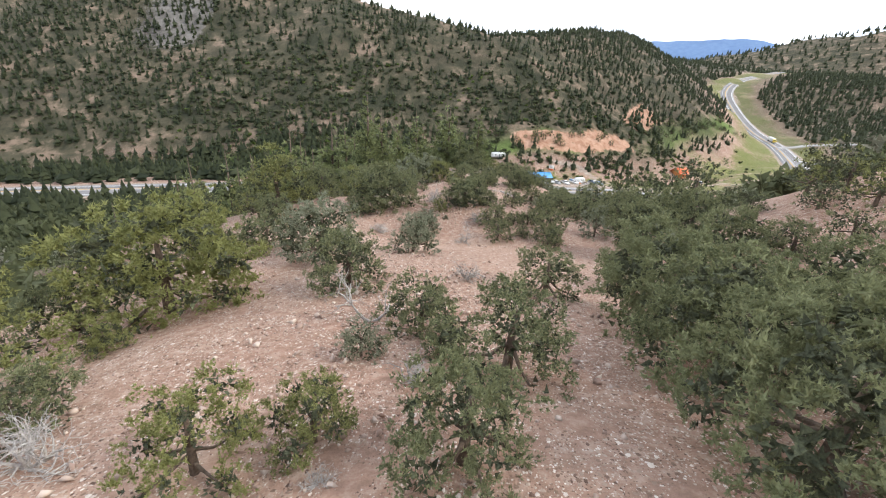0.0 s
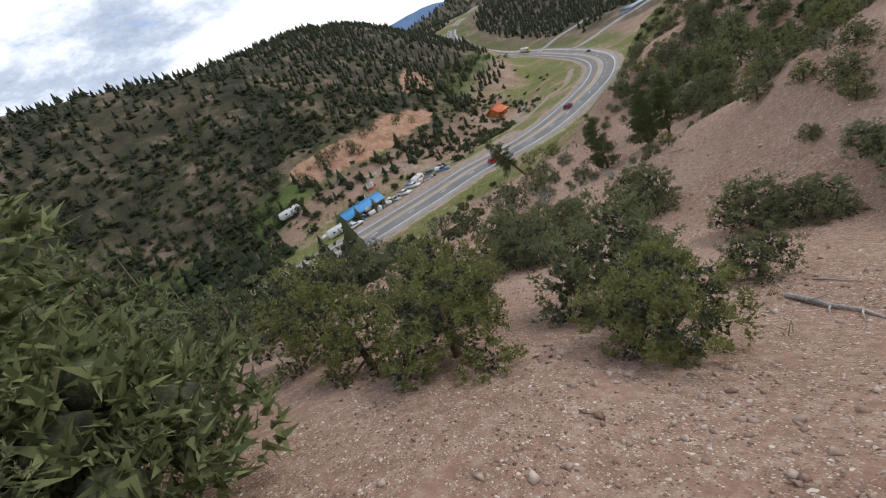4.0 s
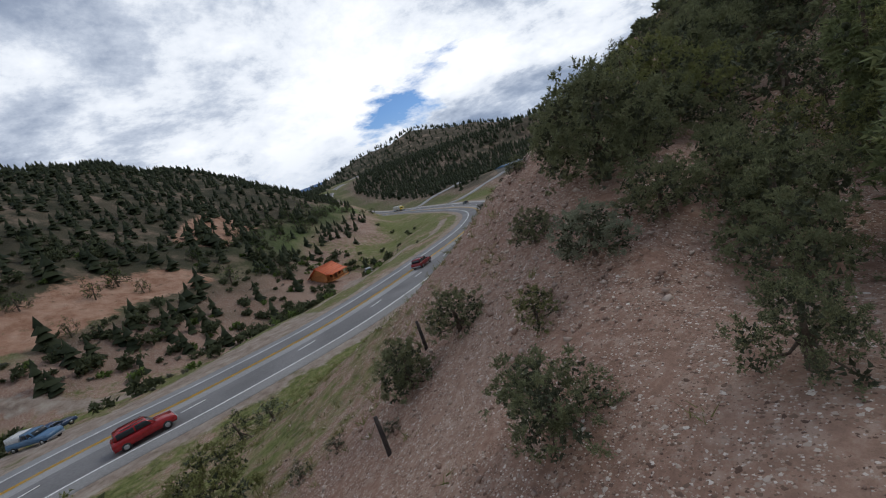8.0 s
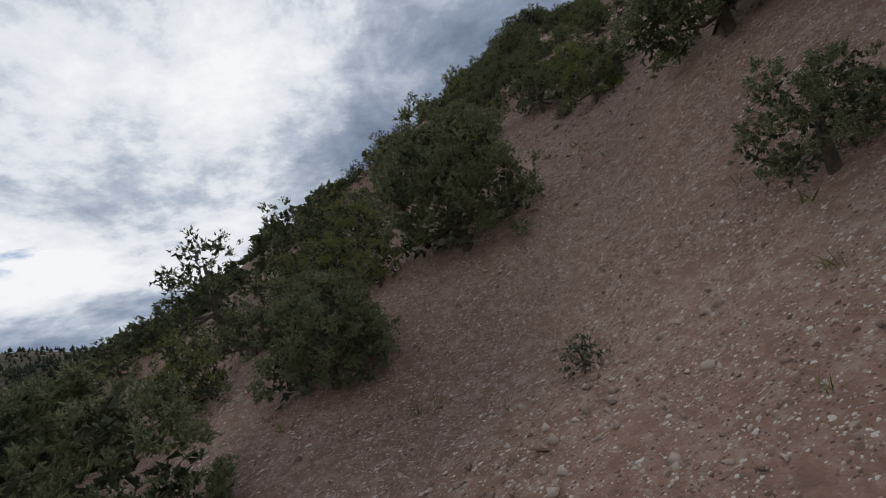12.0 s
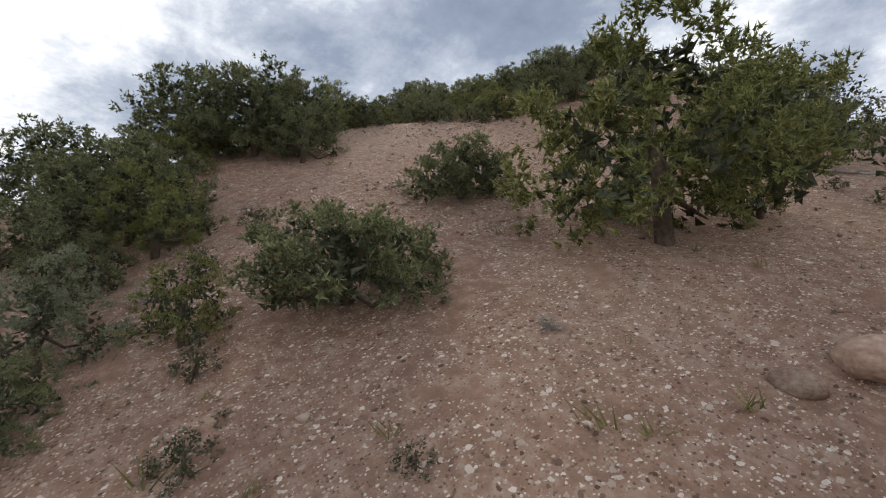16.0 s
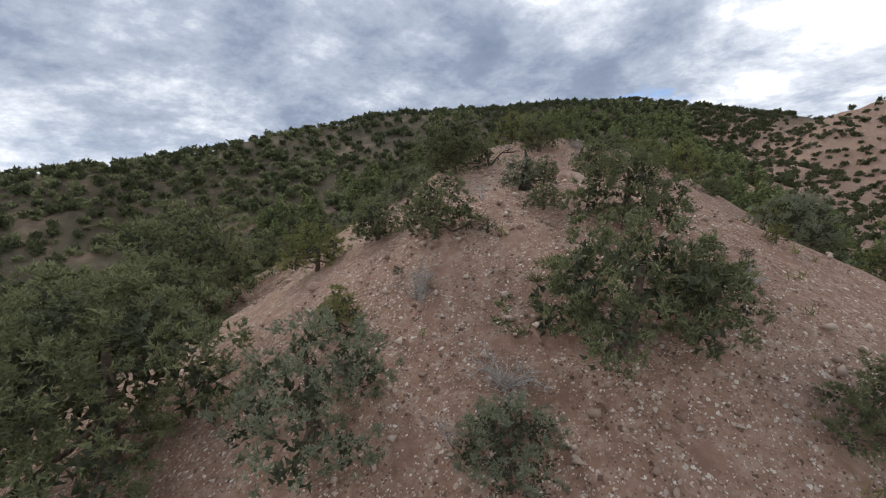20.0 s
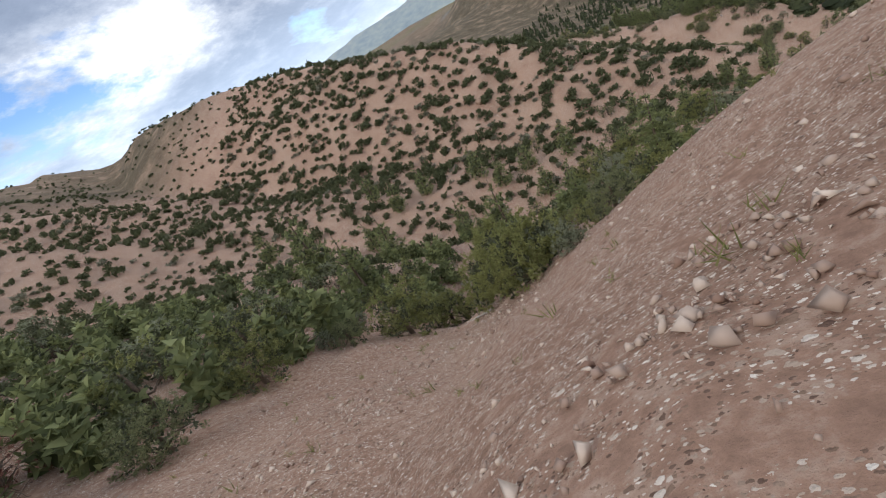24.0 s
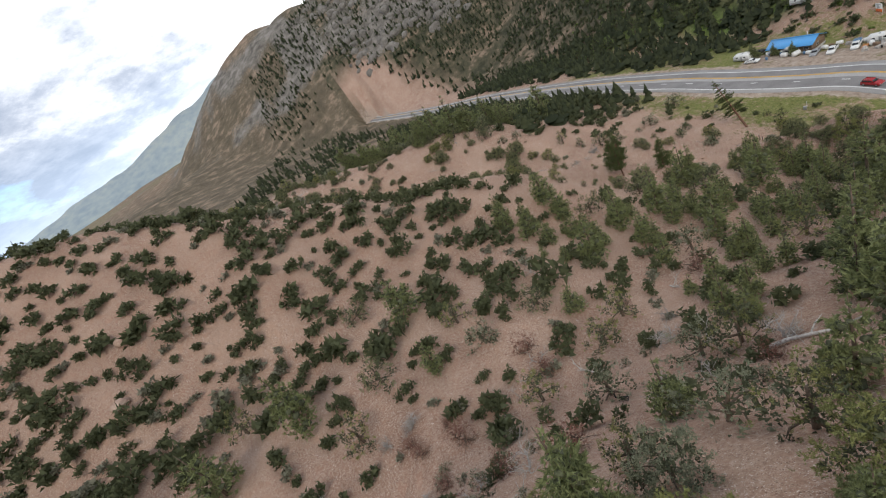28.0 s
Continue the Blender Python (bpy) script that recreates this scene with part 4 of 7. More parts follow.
PLANTS_ROADSIDE_A = [(55.7, 106.3, 0.5, "S"), (56.2, 106.5, 0.5, "D"), (55.5, 107.7, 2.1, "P"), (56.8, 106.5, 0.3, "J"), (56.5, 107.4, 0.3, "S"), (54.6, 108.5, 1.0, "P"), (57.1, 108.4, 0.4, "S"), (54.3, 110.2, 1.4, "J"), (55.4, 110.2, 2.0, "J"), (57.9, 108.2, 0.7, "D"), (57.7, 109.9, 1.1, "J"), (56.9, 110.3, 0.7, "J"), (54.4, 113.0, 1.5, "D"), (53.3, 114.9, 2.6, "D"), (56.6, 117.8, 0.9, "P"), (59.9, 116.9, 1.5, "J"), (51.6, 119.7, 2.7, "D"), (69.3, 111.0, 1.8, "J"), (53.2, 122.5, 1.3, "J"), (57.2, 121.8, 2.0, "G"), (48.8, 123.5, 4.0, "D"), (55.6, 122.7, 1.3, "J"), (73.0, 108.8, 1.4, "J"), (70.6, 114.6, 1.8, "P"), (58.7, 125.5, 3.7, "J"), (45.6, 127.9, 6.0, "J"), (56.6, 126.9, 1.4, "J"), (48.7, 131.3, 6.6, "J"), (80.7, 116.8, 6.6, "J"), (82.0, 113.3, 2.5, "P"), (85.8, 112.2, 6.2, "J"), (71.6, 131.4, 3.1, "P")]
PLANTS_ROADSIDE_B = [(84.0, 122.9, 5.5, "J"), (60.9, 144.3, 3.0, "J"), (58.1, 145.9, 3.7, "J"), (95.6, 120.6, 6.0, "J"), (94.2, 123.6, 4.1, "J"), (85.9, 138.9, 1.8, "J"), (84.5, 142.5, 2.4, "J"), (89.9, 139.4, 2.7, "J"), (87.7, 144.7, 1.4, "P"), (89.9, 143.8, 2.5, "G"), (92.3, 142.6, 2.7, "J"), (85.3, 149.7, 0.9, "S"), (89.1, 149.3, 2.5, "J"), (91.9, 147.0, 1.8, "J"), (87.2, 150.7, 2.6, "J"), (94.8, 145.2, 4.9, "J"), (84.8, 153.2, 1.0, "S"), (83.5, 153.9, 1.2, "S"), (97.7, 148.4, 3.0, "J"), (102.0, 145.2, 4.0, "J"), (109.7, 141.4, 6.6, "J"), (113.0, 145.6, 6.6, "J")]
PLANTS_BANK_A = [(98.7, 151.7, 1.2, "J"), (99.9, 151.8, 0.6, "S"), (101.4, 148.7, 1.5, "P"), (98.6, 154.8, 0.7, "S"), (99.3, 154.5, 0.5, "S"), (102.8, 150.9, 3.2, "J"), (100.4, 154.1, 0.4, "S"), (101.4, 154.0, 0.4, "S"), (101.5, 157.0, 0.5, "S"), (108.7, 152.3, 2.1, "J"), (107.5, 161.2, 0.6, "S"), (108.3, 163.9, 0.8, "S"), (122.5, 143.1, 6.6, "J"), (126.4, 146.2, 6.4, "J"), (132.8, 168.3, 6.6, "J"), (110.6, 156.6, 0.5, "Y"), (111.0, 155.2, 0.5, "Y"), (111.1, 157.1, 0.3, "Y"), (111.8, 155.1, 0.6, "D"), (112.0, 156.4, 0.6, "S"), (112.2, 157.0, 0.4, "S"), (112.1, 153.6, 0.9, "J"), (112.5, 157.8, 0.7, "Y"), (112.8, 153.6, 1.5, "J"), (113.0, 154.3, 0.7, "S"), (113.9, 157.0, 0.5, "S"), (115.1, 154.9, 2.7, "J"), (115.4, 159.5, 2.6, "J"), (140.4, 171.6, 4.5, "J"), (121.2, 156.5, 0.4, "S"), (121.2, 156.0, 0.3, "Y"), (121.5, 156.3, 0.4, "Y")]
PLANTS_BANK_B = [(122.0, 156.4, 0.3, "S"), (122.4, 157.1, 1.0, "S"), (124.6, 154.5, 0.6, "S"), (125.5, 158.1, 0.6, "Y"), (125.8, 156.1, 0.5, "S"), (127.0, 158.0, 0.5, "S"), (127.6, 159.3, 0.9, "S"), (129.0, 160.8, 0.6, "Y"), (132.0, 161.4, 1.1, "S"), (130.7, 148.2, 4.1, "J"), (134.1, 159.5, 0.9, "S"), (139.1, 149.7, 2.6, "J"), (140.8, 163.4, 5.3, "J"), (139.9, 166.5, 3.5, "J"), (141.0, 153.9, 1.1, "S"), (145.5, 159.4, 4.1, "J"), (144.9, 145.2, 5.9, "J"), (145.7, 168.7, 3.8, "J"), (149.6, 154.2, 6.6, "J"), (145.9, 175.8, 3.3, "J"), (148.9, 172.9, 4.3, "J"), (157.0, 166.9, 6.5, "J"), (160.3, 162.5, 6.5, "J")]
PLANTS_CHUTE_A = [(151.7, 146.3, 2.9, "P"), (151.6, 145.1, 1.2, "J"), (153.8, 147.6, 0.5, "S"), (154.3, 146.7, 1.1, "J"), (152.8, 144.0, 3.1, "J"), (156.1, 151.8, 4.1, "P"), (155.1, 145.1, 3.2, "P"), (157.0, 146.7, 3.5, "J"), (157.0, 153.7, 2.4, "J"), (159.5, 149.8, 2.6, "J"), (159.7, 151.3, 1.7, "J"), (160.4, 152.8, 3.8, "J"), (162.1, 155.1, 3.2, "J"), (162.4, 145.2, 3.7, "J"), (168.0, 152.2, 3.9, "J"), (158.1, 143.2, 3.3, "PL"), (159.4, 144.6, 3.4, "PL"), (162.1, 147.8, 2.1, "P"), (160.0, 140.4, 3.0, "J"), (162.4, 149.5, 1.8, "J"), (159.2, 137.4, 3.5, "J"), (163.5, 139.0, 1.3, "P"), (164.3, 139.4, 0.4, "S"), (163.1, 138.5, 0.8, "P"), (165.5, 141.8, 1.3, "J"), (165.5, 139.9, 2.0, "J"), (165.8, 141.1, 1.5, "P"), (166.6, 142.4, 1.6, "P"), (164.5, 137.5, 0.3, "S"), (164.9, 136.4, 0.9, "S"), (168.4, 144.2, 3.3, "P"), (168.2, 142.2, 0.3, "S")]
PLANTS_CHUTE_B = [(169.6, 141.9, 3.0, "J"), (168.9, 138.4, 2.1, "P"), (170.5, 143.3, 2.0, "J"), (168.2, 135.3, 3.6, "P"), (171.0, 139.7, 2.6, "J"), (170.6, 135.9, 2.8, "P"), (173.2, 144.8, 3.7, "J"), (172.6, 136.6, 0.8, "S"), (169.1, 130.4, 1.0, "D"), (175.5, 140.9, 0.9, "S"), (173.7, 133.1, 3.3, "JL"), (176.5, 137.8, 2.9, "J"), (177.1, 147.7, 3.6, "J"), (176.0, 136.1, 1.0, "D"), (169.4, 127.1, 4.9, "J"), (171.2, 128.3, 3.7, "J"), (177.7, 134.0, 3.7, "J"), (180.8, 142.6, 4.3, "J"), (176.8, 126.8, 6.6, "J"), (183.5, 137.6, 5.3, "J")]
PLANTS_CLIMB_A = [(186.5, 126.3, 0.7, "S"), (188.4, 128.5, 1.0, "S"), (187.2, 123.5, 0.5, "D"), (189.1, 128.0, 0.3, "S"), (190.6, 125.6, 4.6, "JL"), (190.3, 128.3, 1.0, "S"), (191.5, 128.5, 1.9, "P"), (188.0, 119.0, 6.6, "P"), (193.0, 130.8, 2.7, "G"), (194.3, 128.1, 1.3, "S"), (194.2, 129.1, 0.9, "D"), (193.5, 120.9, 3.8, "JL"), (187.4, 115.8, 2.5, "P"), (196.0, 126.6, 1.1, "S"), (198.2, 129.8, 5.0, "J"), (198.8, 132.2, 3.2, "J"), (187.3, 111.1, 0.9, "S"), (202.7, 132.3, 4.6, "J"), (203.2, 125.6, 5.7, "J"), (204.8, 128.2, 5.8, "J"), (204.7, 123.3, 4.5, "J"), (194.9, 87.6, 6.6, "J"), (207.7, 110.4, 2.0, "J"), (208.2, 112.6, 0.7, "D"), (208.6, 111.9, 0.9, "D"), (209.3, 113.0, 3.0, "J"), (205.3, 108.1, 0.3, "S"), (208.4, 108.8, 1.8, "J"), (208.5, 107.2, 4.5, "PL"), (204.7, 106.5, 0.3, "S"), (206.8, 103.5, 5.7, "J"), (213.2, 112.0, 3.6, "J")]
PLANTS_CLIMB_B = [(213.7, 113.9, 2.2, "J"), (205.0, 102.0, 1.6, "J"), (215.5, 108.6, 3.6, "J"), (207.8, 99.0, 3.5, "J"), (209.9, 99.0, 4.7, "J"), (206.6, 97.8, 3.8, "J"), (222.3, 114.3, 5.5, "J"), (239.2, 111.7, 6.6, "J"), (211.7, 100.7, 1.7, "J"), (221.0, 106.2, 5.9, "J"), (227.7, 106.6, 6.0, "J"), (215.4, 99.0, 2.3, "J"), (218.9, 101.0, 5.6, "P"), (214.3, 97.5, 1.0, "D"), (213.4, 96.9, 2.5, "J"), (216.9, 98.1, 1.1, "D"), (219.9, 96.3, 4.7, "J"), (223.5, 100.9, 3.2, "P"), (222.4, 98.9, 1.5, "D"), (229.8, 103.4, 6.6, "J")]
PLANTS_CREST_A = [(225.4, 95.9, 3.0, "G"), (223.6, 92.9, 3.7, "P"), (221.6, 92.2, 1.8, "J"), (221.3, 89.2, 4.1, "J"), (228.4, 93.1, 3.3, "J"), (230.5, 99.1, 5.1, "J"), (226.0, 90.5, 1.7, "P"), (230.5, 96.4, 2.9, "J"), (219.8, 86.8, 0.5, "S"), (224.4, 84.7, 2.0, "J"), (221.8, 82.9, 3.7, "J"), (237.0, 98.6, 6.6, "J"), (220.6, 83.2, 0.4, "S"), (220.4, 80.2, 1.6, "S"), (228.4, 88.6, 1.7, "G"), (229.3, 88.7, 0.7, "D"), (229.2, 87.6, 1.3, "D"), (227.8, 85.9, 3.5, "J"), (231.3, 89.9, 3.0, "G"), (235.2, 91.9, 5.2, "J"), (247.1, 87.0, 6.6, "J"), (247.7, 92.0, 6.2, "J"), (231.7, 87.0, 1.3, "D"), (229.9, 85.4, 0.6, "Y"), (226.9, 84.2, 1.5, "J"), (233.0, 88.2, 1.3, "P"), (232.8, 85.4, 2.2, "J"), (231.6, 84.8, 0.6, "S"), (232.9, 86.6, 0.4, "S"), (229.0, 82.9, 2.7, "J"), (230.9, 83.4, 1.0, "J"), (226.6, 82.8, 0.9, "D")]
PLANTS_CREST_B = [(232.9, 83.4, 0.7, "D"), (226.8, 81.7, 0.4, "S"), (232.3, 82.4, 1.4, "G"), (235.6, 85.0, 2.1, "J"), (232.0, 81.5, 1.0, "J"), (237.6, 85.9, 2.3, "P"), (226.5, 79.7, 0.7, "P"), (236.7, 80.4, 0.5, "S"), (232.3, 76.9, 2.4, "J"), (238.3, 80.5, 0.6, "S"), (243.3, 89.1, 5.4, "J"), (230.4, 75.5, 0.7, "S"), (239.9, 76.6, 3.9, "J"), (242.6, 77.8, 1.7, "G"), (229.7, 71.0, 1.2, "J"), (228.0, 68.7, 1.6, "P"), (253.6, 88.4, 4.4, "J"), (231.7, 10.6, 6.2, "G"), (308.8, 53.2, 6.6, "G"), (236.9, 73.6, 2.4, "J"), (237.8, 72.8, 1.9, "P"), (238.8, 73.5, 0.5, "D"), (235.1, 73.1, 0.5, "D"), (235.7, 72.1, 1.0, "D"), (236.2, 71.6, 0.8, "S"), (240.0, 71.4, 2.3, "P"), (242.5, 73.6, 3.1, "J"), (234.7, 70.5, 1.2, "M"), (235.2, 69.6, 1.0, "S"), (232.8, 70.2, 1.8, "P"), (238.6, 68.7, 1.4, "P"), (231.7, 69.7, 0.8, "J")]
PLANTS_CREST_C = [(241.5, 67.9, 0.8, "S"), (232.4, 66.0, 2.5, "P"), (249.4, 71.6, 3.5, "J"), (248.6, 70.2, 2.2, "G"), (243.5, 63.3, 0.9, "S"), (242.3, 62.4, 1.1, "S"), (248.7, 66.0, 1.6, "J"), (246.7, 63.7, 2.1, "J"), (245.6, 61.8, 2.4, "JL"), (252.3, 67.0, 3.5, "J"), (251.0, 61.6, 2.0, "J"), (249.5, 37.0, 1.6, "S"), (237.1, 31.4, 5.9, "P"), (231.2, 32.2, 5.4, "P"), (253.8, 33.6, 3.6, "P"), (263.3, 37.2, 4.6, "J"), (243.2, 30.7, 3.7, "R"), (233.9, 27.8, 6.6, "G"), (247.2, 26.6, 6.6, "G"), (259.0, 29.2, 5.1, "J"), (226.5, 27.2, 6.6, "G"), (263.5, 30.8, 4.7, "J"), (239.7, 21.7, 6.6, "P"), (295.9, 47.7, 6.6, "J"), (294.3, 38.8, 6.6, "J"), (205.5, 16.5, 6.6, "G"), (305.2, 38.4, 6.6, "J"), (309.1, 41.6, 4.8, "J"), (299.9, 21.1, 5.5, "J"), (306.4, 27.4, 3.4, "J"), (304.5, 22.1, 4.4, "J"), (301.0, 10.9, 6.6, "J")]
PLANTS_GULLY_HEAD_A = [(230.8, 54.1, 1.7, "G"), (230.0, 51.4, 4.6, "P"), (226.5, 52.5, 2.9, "G"), (226.1, 54.6, 2.5, "P"), (226.7, 48.2, 4.9, "P"), (225.1, 57.7, 3.6, "P"), (223.7, 49.2, 5.1, "P"), (225.5, 46.4, 2.3, "G"), (220.1, 39.3, 5.1, "P"), (216.5, 65.7, 6.1, "P"), (213.6, 53.2, 4.2, "P"), (210.6, 54.7, 4.7, "G"), (208.2, 43.0, 6.6, "C"), (207.2, 56.9, 4.6, "J"), (206.4, 63.8, 6.6, "P"), (203.2, 52.7, 4.0, "D"), (210.8, 24.4, 5.7, "C"), (204.6, 69.2, 4.8, "C"), (200.9, 63.5, 4.6, "C"), (203.0, 35.1, 6.5, "P"), (196.2, 58.2, 6.3, "C"), (204.4, 25.0, 6.6, "P"), (197.4, 35.7, 6.6, "G"), (200.4, 9.3, 6.6, "C"), (150.3, 9.2, 6.6, "C"), (154.7, -17.1, 6.6, "C"), (120.5, 22.7, 6.6, "C"), (159.7, -48.3, 6.6, "C")]
PLANTS_GULLY_A = [(192.4, 63.0, 3.2, "P"), (189.3, 63.6, 4.7, "G"), (185.4, 59.6, 6.6, "P"), (186.7, 62.3, 4.6, "P"), (188.2, 67.6, 3.6, "P"), (185.2, 52.7, 5.3, "G"), (184.0, 67.5, 6.6, "P"), (186.0, 71.4, 2.9, "P"), (179.5, 51.2, 5.7, "G"), (177.0, 44.1, 5.4, "C"), (173.7, 47.2, 6.6, "P"), (171.9, 52.3, 4.7, "G"), (171.1, 59.3, 5.4, "J"), (169.5, 68.6, 6.6, "G"), (172.2, 73.4, 3.8, "R"), (166.4, 52.0, 4.7, "P"), (165.7, 58.4, 4.6, "C"), (168.2, 73.5, 4.0, "D"), (163.8, 65.6, 6.6, "P"), (174.7, 82.7, 5.6, "C"), (158.8, 45.9, 4.0, "D"), (161.9, 32.3, 6.6, "P"), (141.3, 17.5, 4.0, "D"), (136.2, 29.7, 6.6, "C"), (129.0, 16.5, 6.6, "C"), (122.7, 7.7, 6.6, "C"), (135.4, -15.4, 6.6, "C"), (128.0, -8.9, 6.6, "C"), (101.6, 54.8, 6.6, "C"), (128.9, -27.1, 6.6, "C"), (97.4, 46.7, 6.6, "J"), (129.9, 129.6, 6.6, "P")]
PLANTS_GULLY_B = [(157.8, 68.4, 4.8, "G"), (158.7, 76.0, 5.5, "P"), (154.2, 67.7, 4.3, "P"), (154.9, 73.9, 6.4, "G"), (147.0, 65.2, 4.0, "R"), (145.9, 61.3, 4.0, "D"), (144.8, 74.8, 4.0, "D"), (145.6, 86.9, 4.0, "D"), (138.9, 72.0, 6.6, "G"), (142.5, 85.2, 6.4, "P"), (140.7, 81.9, 6.6, "G"), (142.9, 98.7, 6.6, "C"), (130.6, 65.9, 6.6, "P"), (130.2, 55.0, 4.0, "R"), (124.3, 49.3, 4.0, "D"), (126.4, 77.6, 6.6, "P"), (122.3, 42.2, 6.6, "P"), (121.0, 68.1, 4.0, "R"), (123.0, 82.7, 6.6, "P"), (115.8, 63.7, 6.6, "G"), (114.3, 47.0, 6.6, "J"), (113.1, 74.2, 6.6, "J"), (114.7, 34.4, 6.6, "C"), (108.4, 61.5, 6.6, "P"), (128.6, 108.7, 6.6, "P"), (121.3, 97.1, 4.0, "R"), (109.7, 24.1, 6.6, "P"), (104.8, 78.7, 4.0, "D"), (114.5, 101.6, 6.6, "G"), (109.0, 111.1, 6.3, "C"), (97.3, 108.4, 6.6, "C"), (88.1, 98.8, 6.6, "J")]
PLANTS_GULLY_C = [(104.1, 126.3, 6.6, "C")]
PLANTS = PLANTS_RIDGE_TOP_A + PLANTS_RIDGE_TOP_B + PLANTS_RIDGE_TOP_C + PLANTS_RIDGE_TOP_D + PLANTS_ROADSIDE_A + PLANTS_ROADSIDE_B + PLANTS_BANK_A + PLANTS_BANK_B + PLANTS_CHUTE_A + PLANTS_CHUTE_B + PLANTS_CLIMB_A + PLANTS_CLIMB_B + PLANTS_CREST_A + PLANTS_CREST_B + PLANTS_CREST_C + PLANTS_GULLY_HEAD_A + PLANTS_GULLY_A + PLANTS_GULLY_B + PLANTS_GULLY_C


def gap_to(x, y, line):
    """Distance in the plan to a line of (x, y, ...) nodes."""
    best = np.full(np.shape(x), 1e9)
    for a, b in zip(line, line[1:]):
        dx, dy = b[0] - a[0], b[1] - a[1]
        t = np.clip(((x - a[0]) * dx + (y - a[1]) * dy) / (dx * dx + dy * dy), 0, 1)
        best = np.minimum(best, np.hypot(x - a[0] - t * dx, y - a[1] - t * dy))
    return best


# ---- ground ----
TRACK = [(60, 230), (71, 231), (81, 224), (93, 219), (107, 214), (122, 217), (151, 232), (169, 237), (200, 262)]
DRIVE = [(128, 221), (138, 240), (146, 250), (154, 251), (158, 244)]
CREEK = [(-200, 205), (-100, 215), (-40, 228), (20, 234), (50, 244), (71, 250), (95, 262), (118, 276), (137, 290), (165, 322), (200, 350), (240, 385)]
CLAY_BAND = [(44, 243), (58, 246), (70, 248), (82, 253), (95, 263), (108, 268)]
CLAY_HIGH = [(126, 300), (140, 318), (150, 330)]
WAY = [(-1, -12), (0, 18), (-1, 37), (2, 57), (10, 72), (25, 86), (42, 99), (59, 115), (77, 135), (92, 150), (109, 158), (120, 159), (142, 153), (169, 137), (198, 118), (218, 100), (237, 79), (247, 58), (238, 48), (212, 50), (191, 56), (170, 65)]


def ground_masks(x, y, z):
    d, rz, side = near_line(x, y, ROAD_LINE)
    crest = gap_to(x, y, RIDGE_WEST)
    frayed = 0.25 * rough(x, y, 14, 21) + 0.15 * rough(x, y, 5, 22)
    verge = np.where(side < 0, (1 - step01(16 + 6 * step01(58, 74, x), 36 + 12 * step01(58, 74, x), d)) * 1.03, 1 - step01(26, 60, d)) * 0.62 * step01(-120, -50, x)
    bank = 0.56 * np.exp(-((x - 108) / 38) ** 2 - ((y - 166) / 12) ** 2)
    meadow = np.where(side > 0, np.exp(-((x - 185) / 45) ** 2 - ((y - 285) / 55) ** 2), 0) * 0.6
    crown = 0.42 * np.exp(-((x - 250) / 9) ** 2 - ((y - 80) / 14) ** 2)
    high = 0.5 * step01(1100, 1500, -x + 0.3 * y + 400) + 0.5 * np.exp(-((x - 60) / 160) ** 2 - ((y + 480) / 120) ** 2)
    grass = np.clip(np.maximum.reduce([verge, bank, meadow, crown, high]) + frayed * 0.5, 0, 1)
    lush = np.where(side > 0, 1 - step01(5, 13, gap_to(x, y, CREEK) + 6 * frayed), 0) * 0.9
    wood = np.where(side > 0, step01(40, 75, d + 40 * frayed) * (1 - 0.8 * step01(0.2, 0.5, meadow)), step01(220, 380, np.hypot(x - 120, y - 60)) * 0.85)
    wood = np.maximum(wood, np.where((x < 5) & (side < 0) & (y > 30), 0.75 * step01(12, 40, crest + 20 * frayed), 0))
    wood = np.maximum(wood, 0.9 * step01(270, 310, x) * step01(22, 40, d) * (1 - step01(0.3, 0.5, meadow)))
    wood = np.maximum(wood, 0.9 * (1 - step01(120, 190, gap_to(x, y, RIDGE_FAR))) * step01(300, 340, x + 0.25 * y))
    dirt = np.maximum.reduce([1 - step01(1.2, 3.2, gap_to(x, y, TRACK)), 1 - step01(1.4, 4.5, gap_to(x, y, DRIVE)), 1 - step01(9.0, 12.0, d),
                              np.where(side > 0, (1 - step01(17, 24, d)) * step01(28, 38, x) * (1 - step01(104, 118, x)), 0)]) * 0.62
    clay = np.maximum(1 - step01(5, 13, gap_to(x, y, CLAY_BAND)), 1 - step01(6, 12, gap_to(x, y, CLAY_HIGH))) * 0.62
    crag = np.where(x < -170, 0.35 + 0.5 * rough(x, y, 60, 23) + 0.25 * rough(x, y, 22, 24), 0) * step01(25, 60, z)
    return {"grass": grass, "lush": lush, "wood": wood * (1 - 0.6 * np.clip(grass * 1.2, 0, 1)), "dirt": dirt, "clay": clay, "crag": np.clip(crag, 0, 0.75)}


def ground():
    me = grid_mesh("ground", spaced(-60, 290, 1.6, 4600), spaced(-70, 300, 1.6, 4600), land)
    co = np.empty(len(me.vertices) * 3, np.float32)
    me.vertices.foreach_get("co", co)
    co = co.reshape(-1, 3).astype(float)
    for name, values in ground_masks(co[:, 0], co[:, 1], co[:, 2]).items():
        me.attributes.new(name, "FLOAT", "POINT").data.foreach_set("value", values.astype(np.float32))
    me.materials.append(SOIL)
    return tagged(new("ground", me), "stony reddish mountain soil with grassy verges and wooded hills", "ground", "", "structure")


ground()


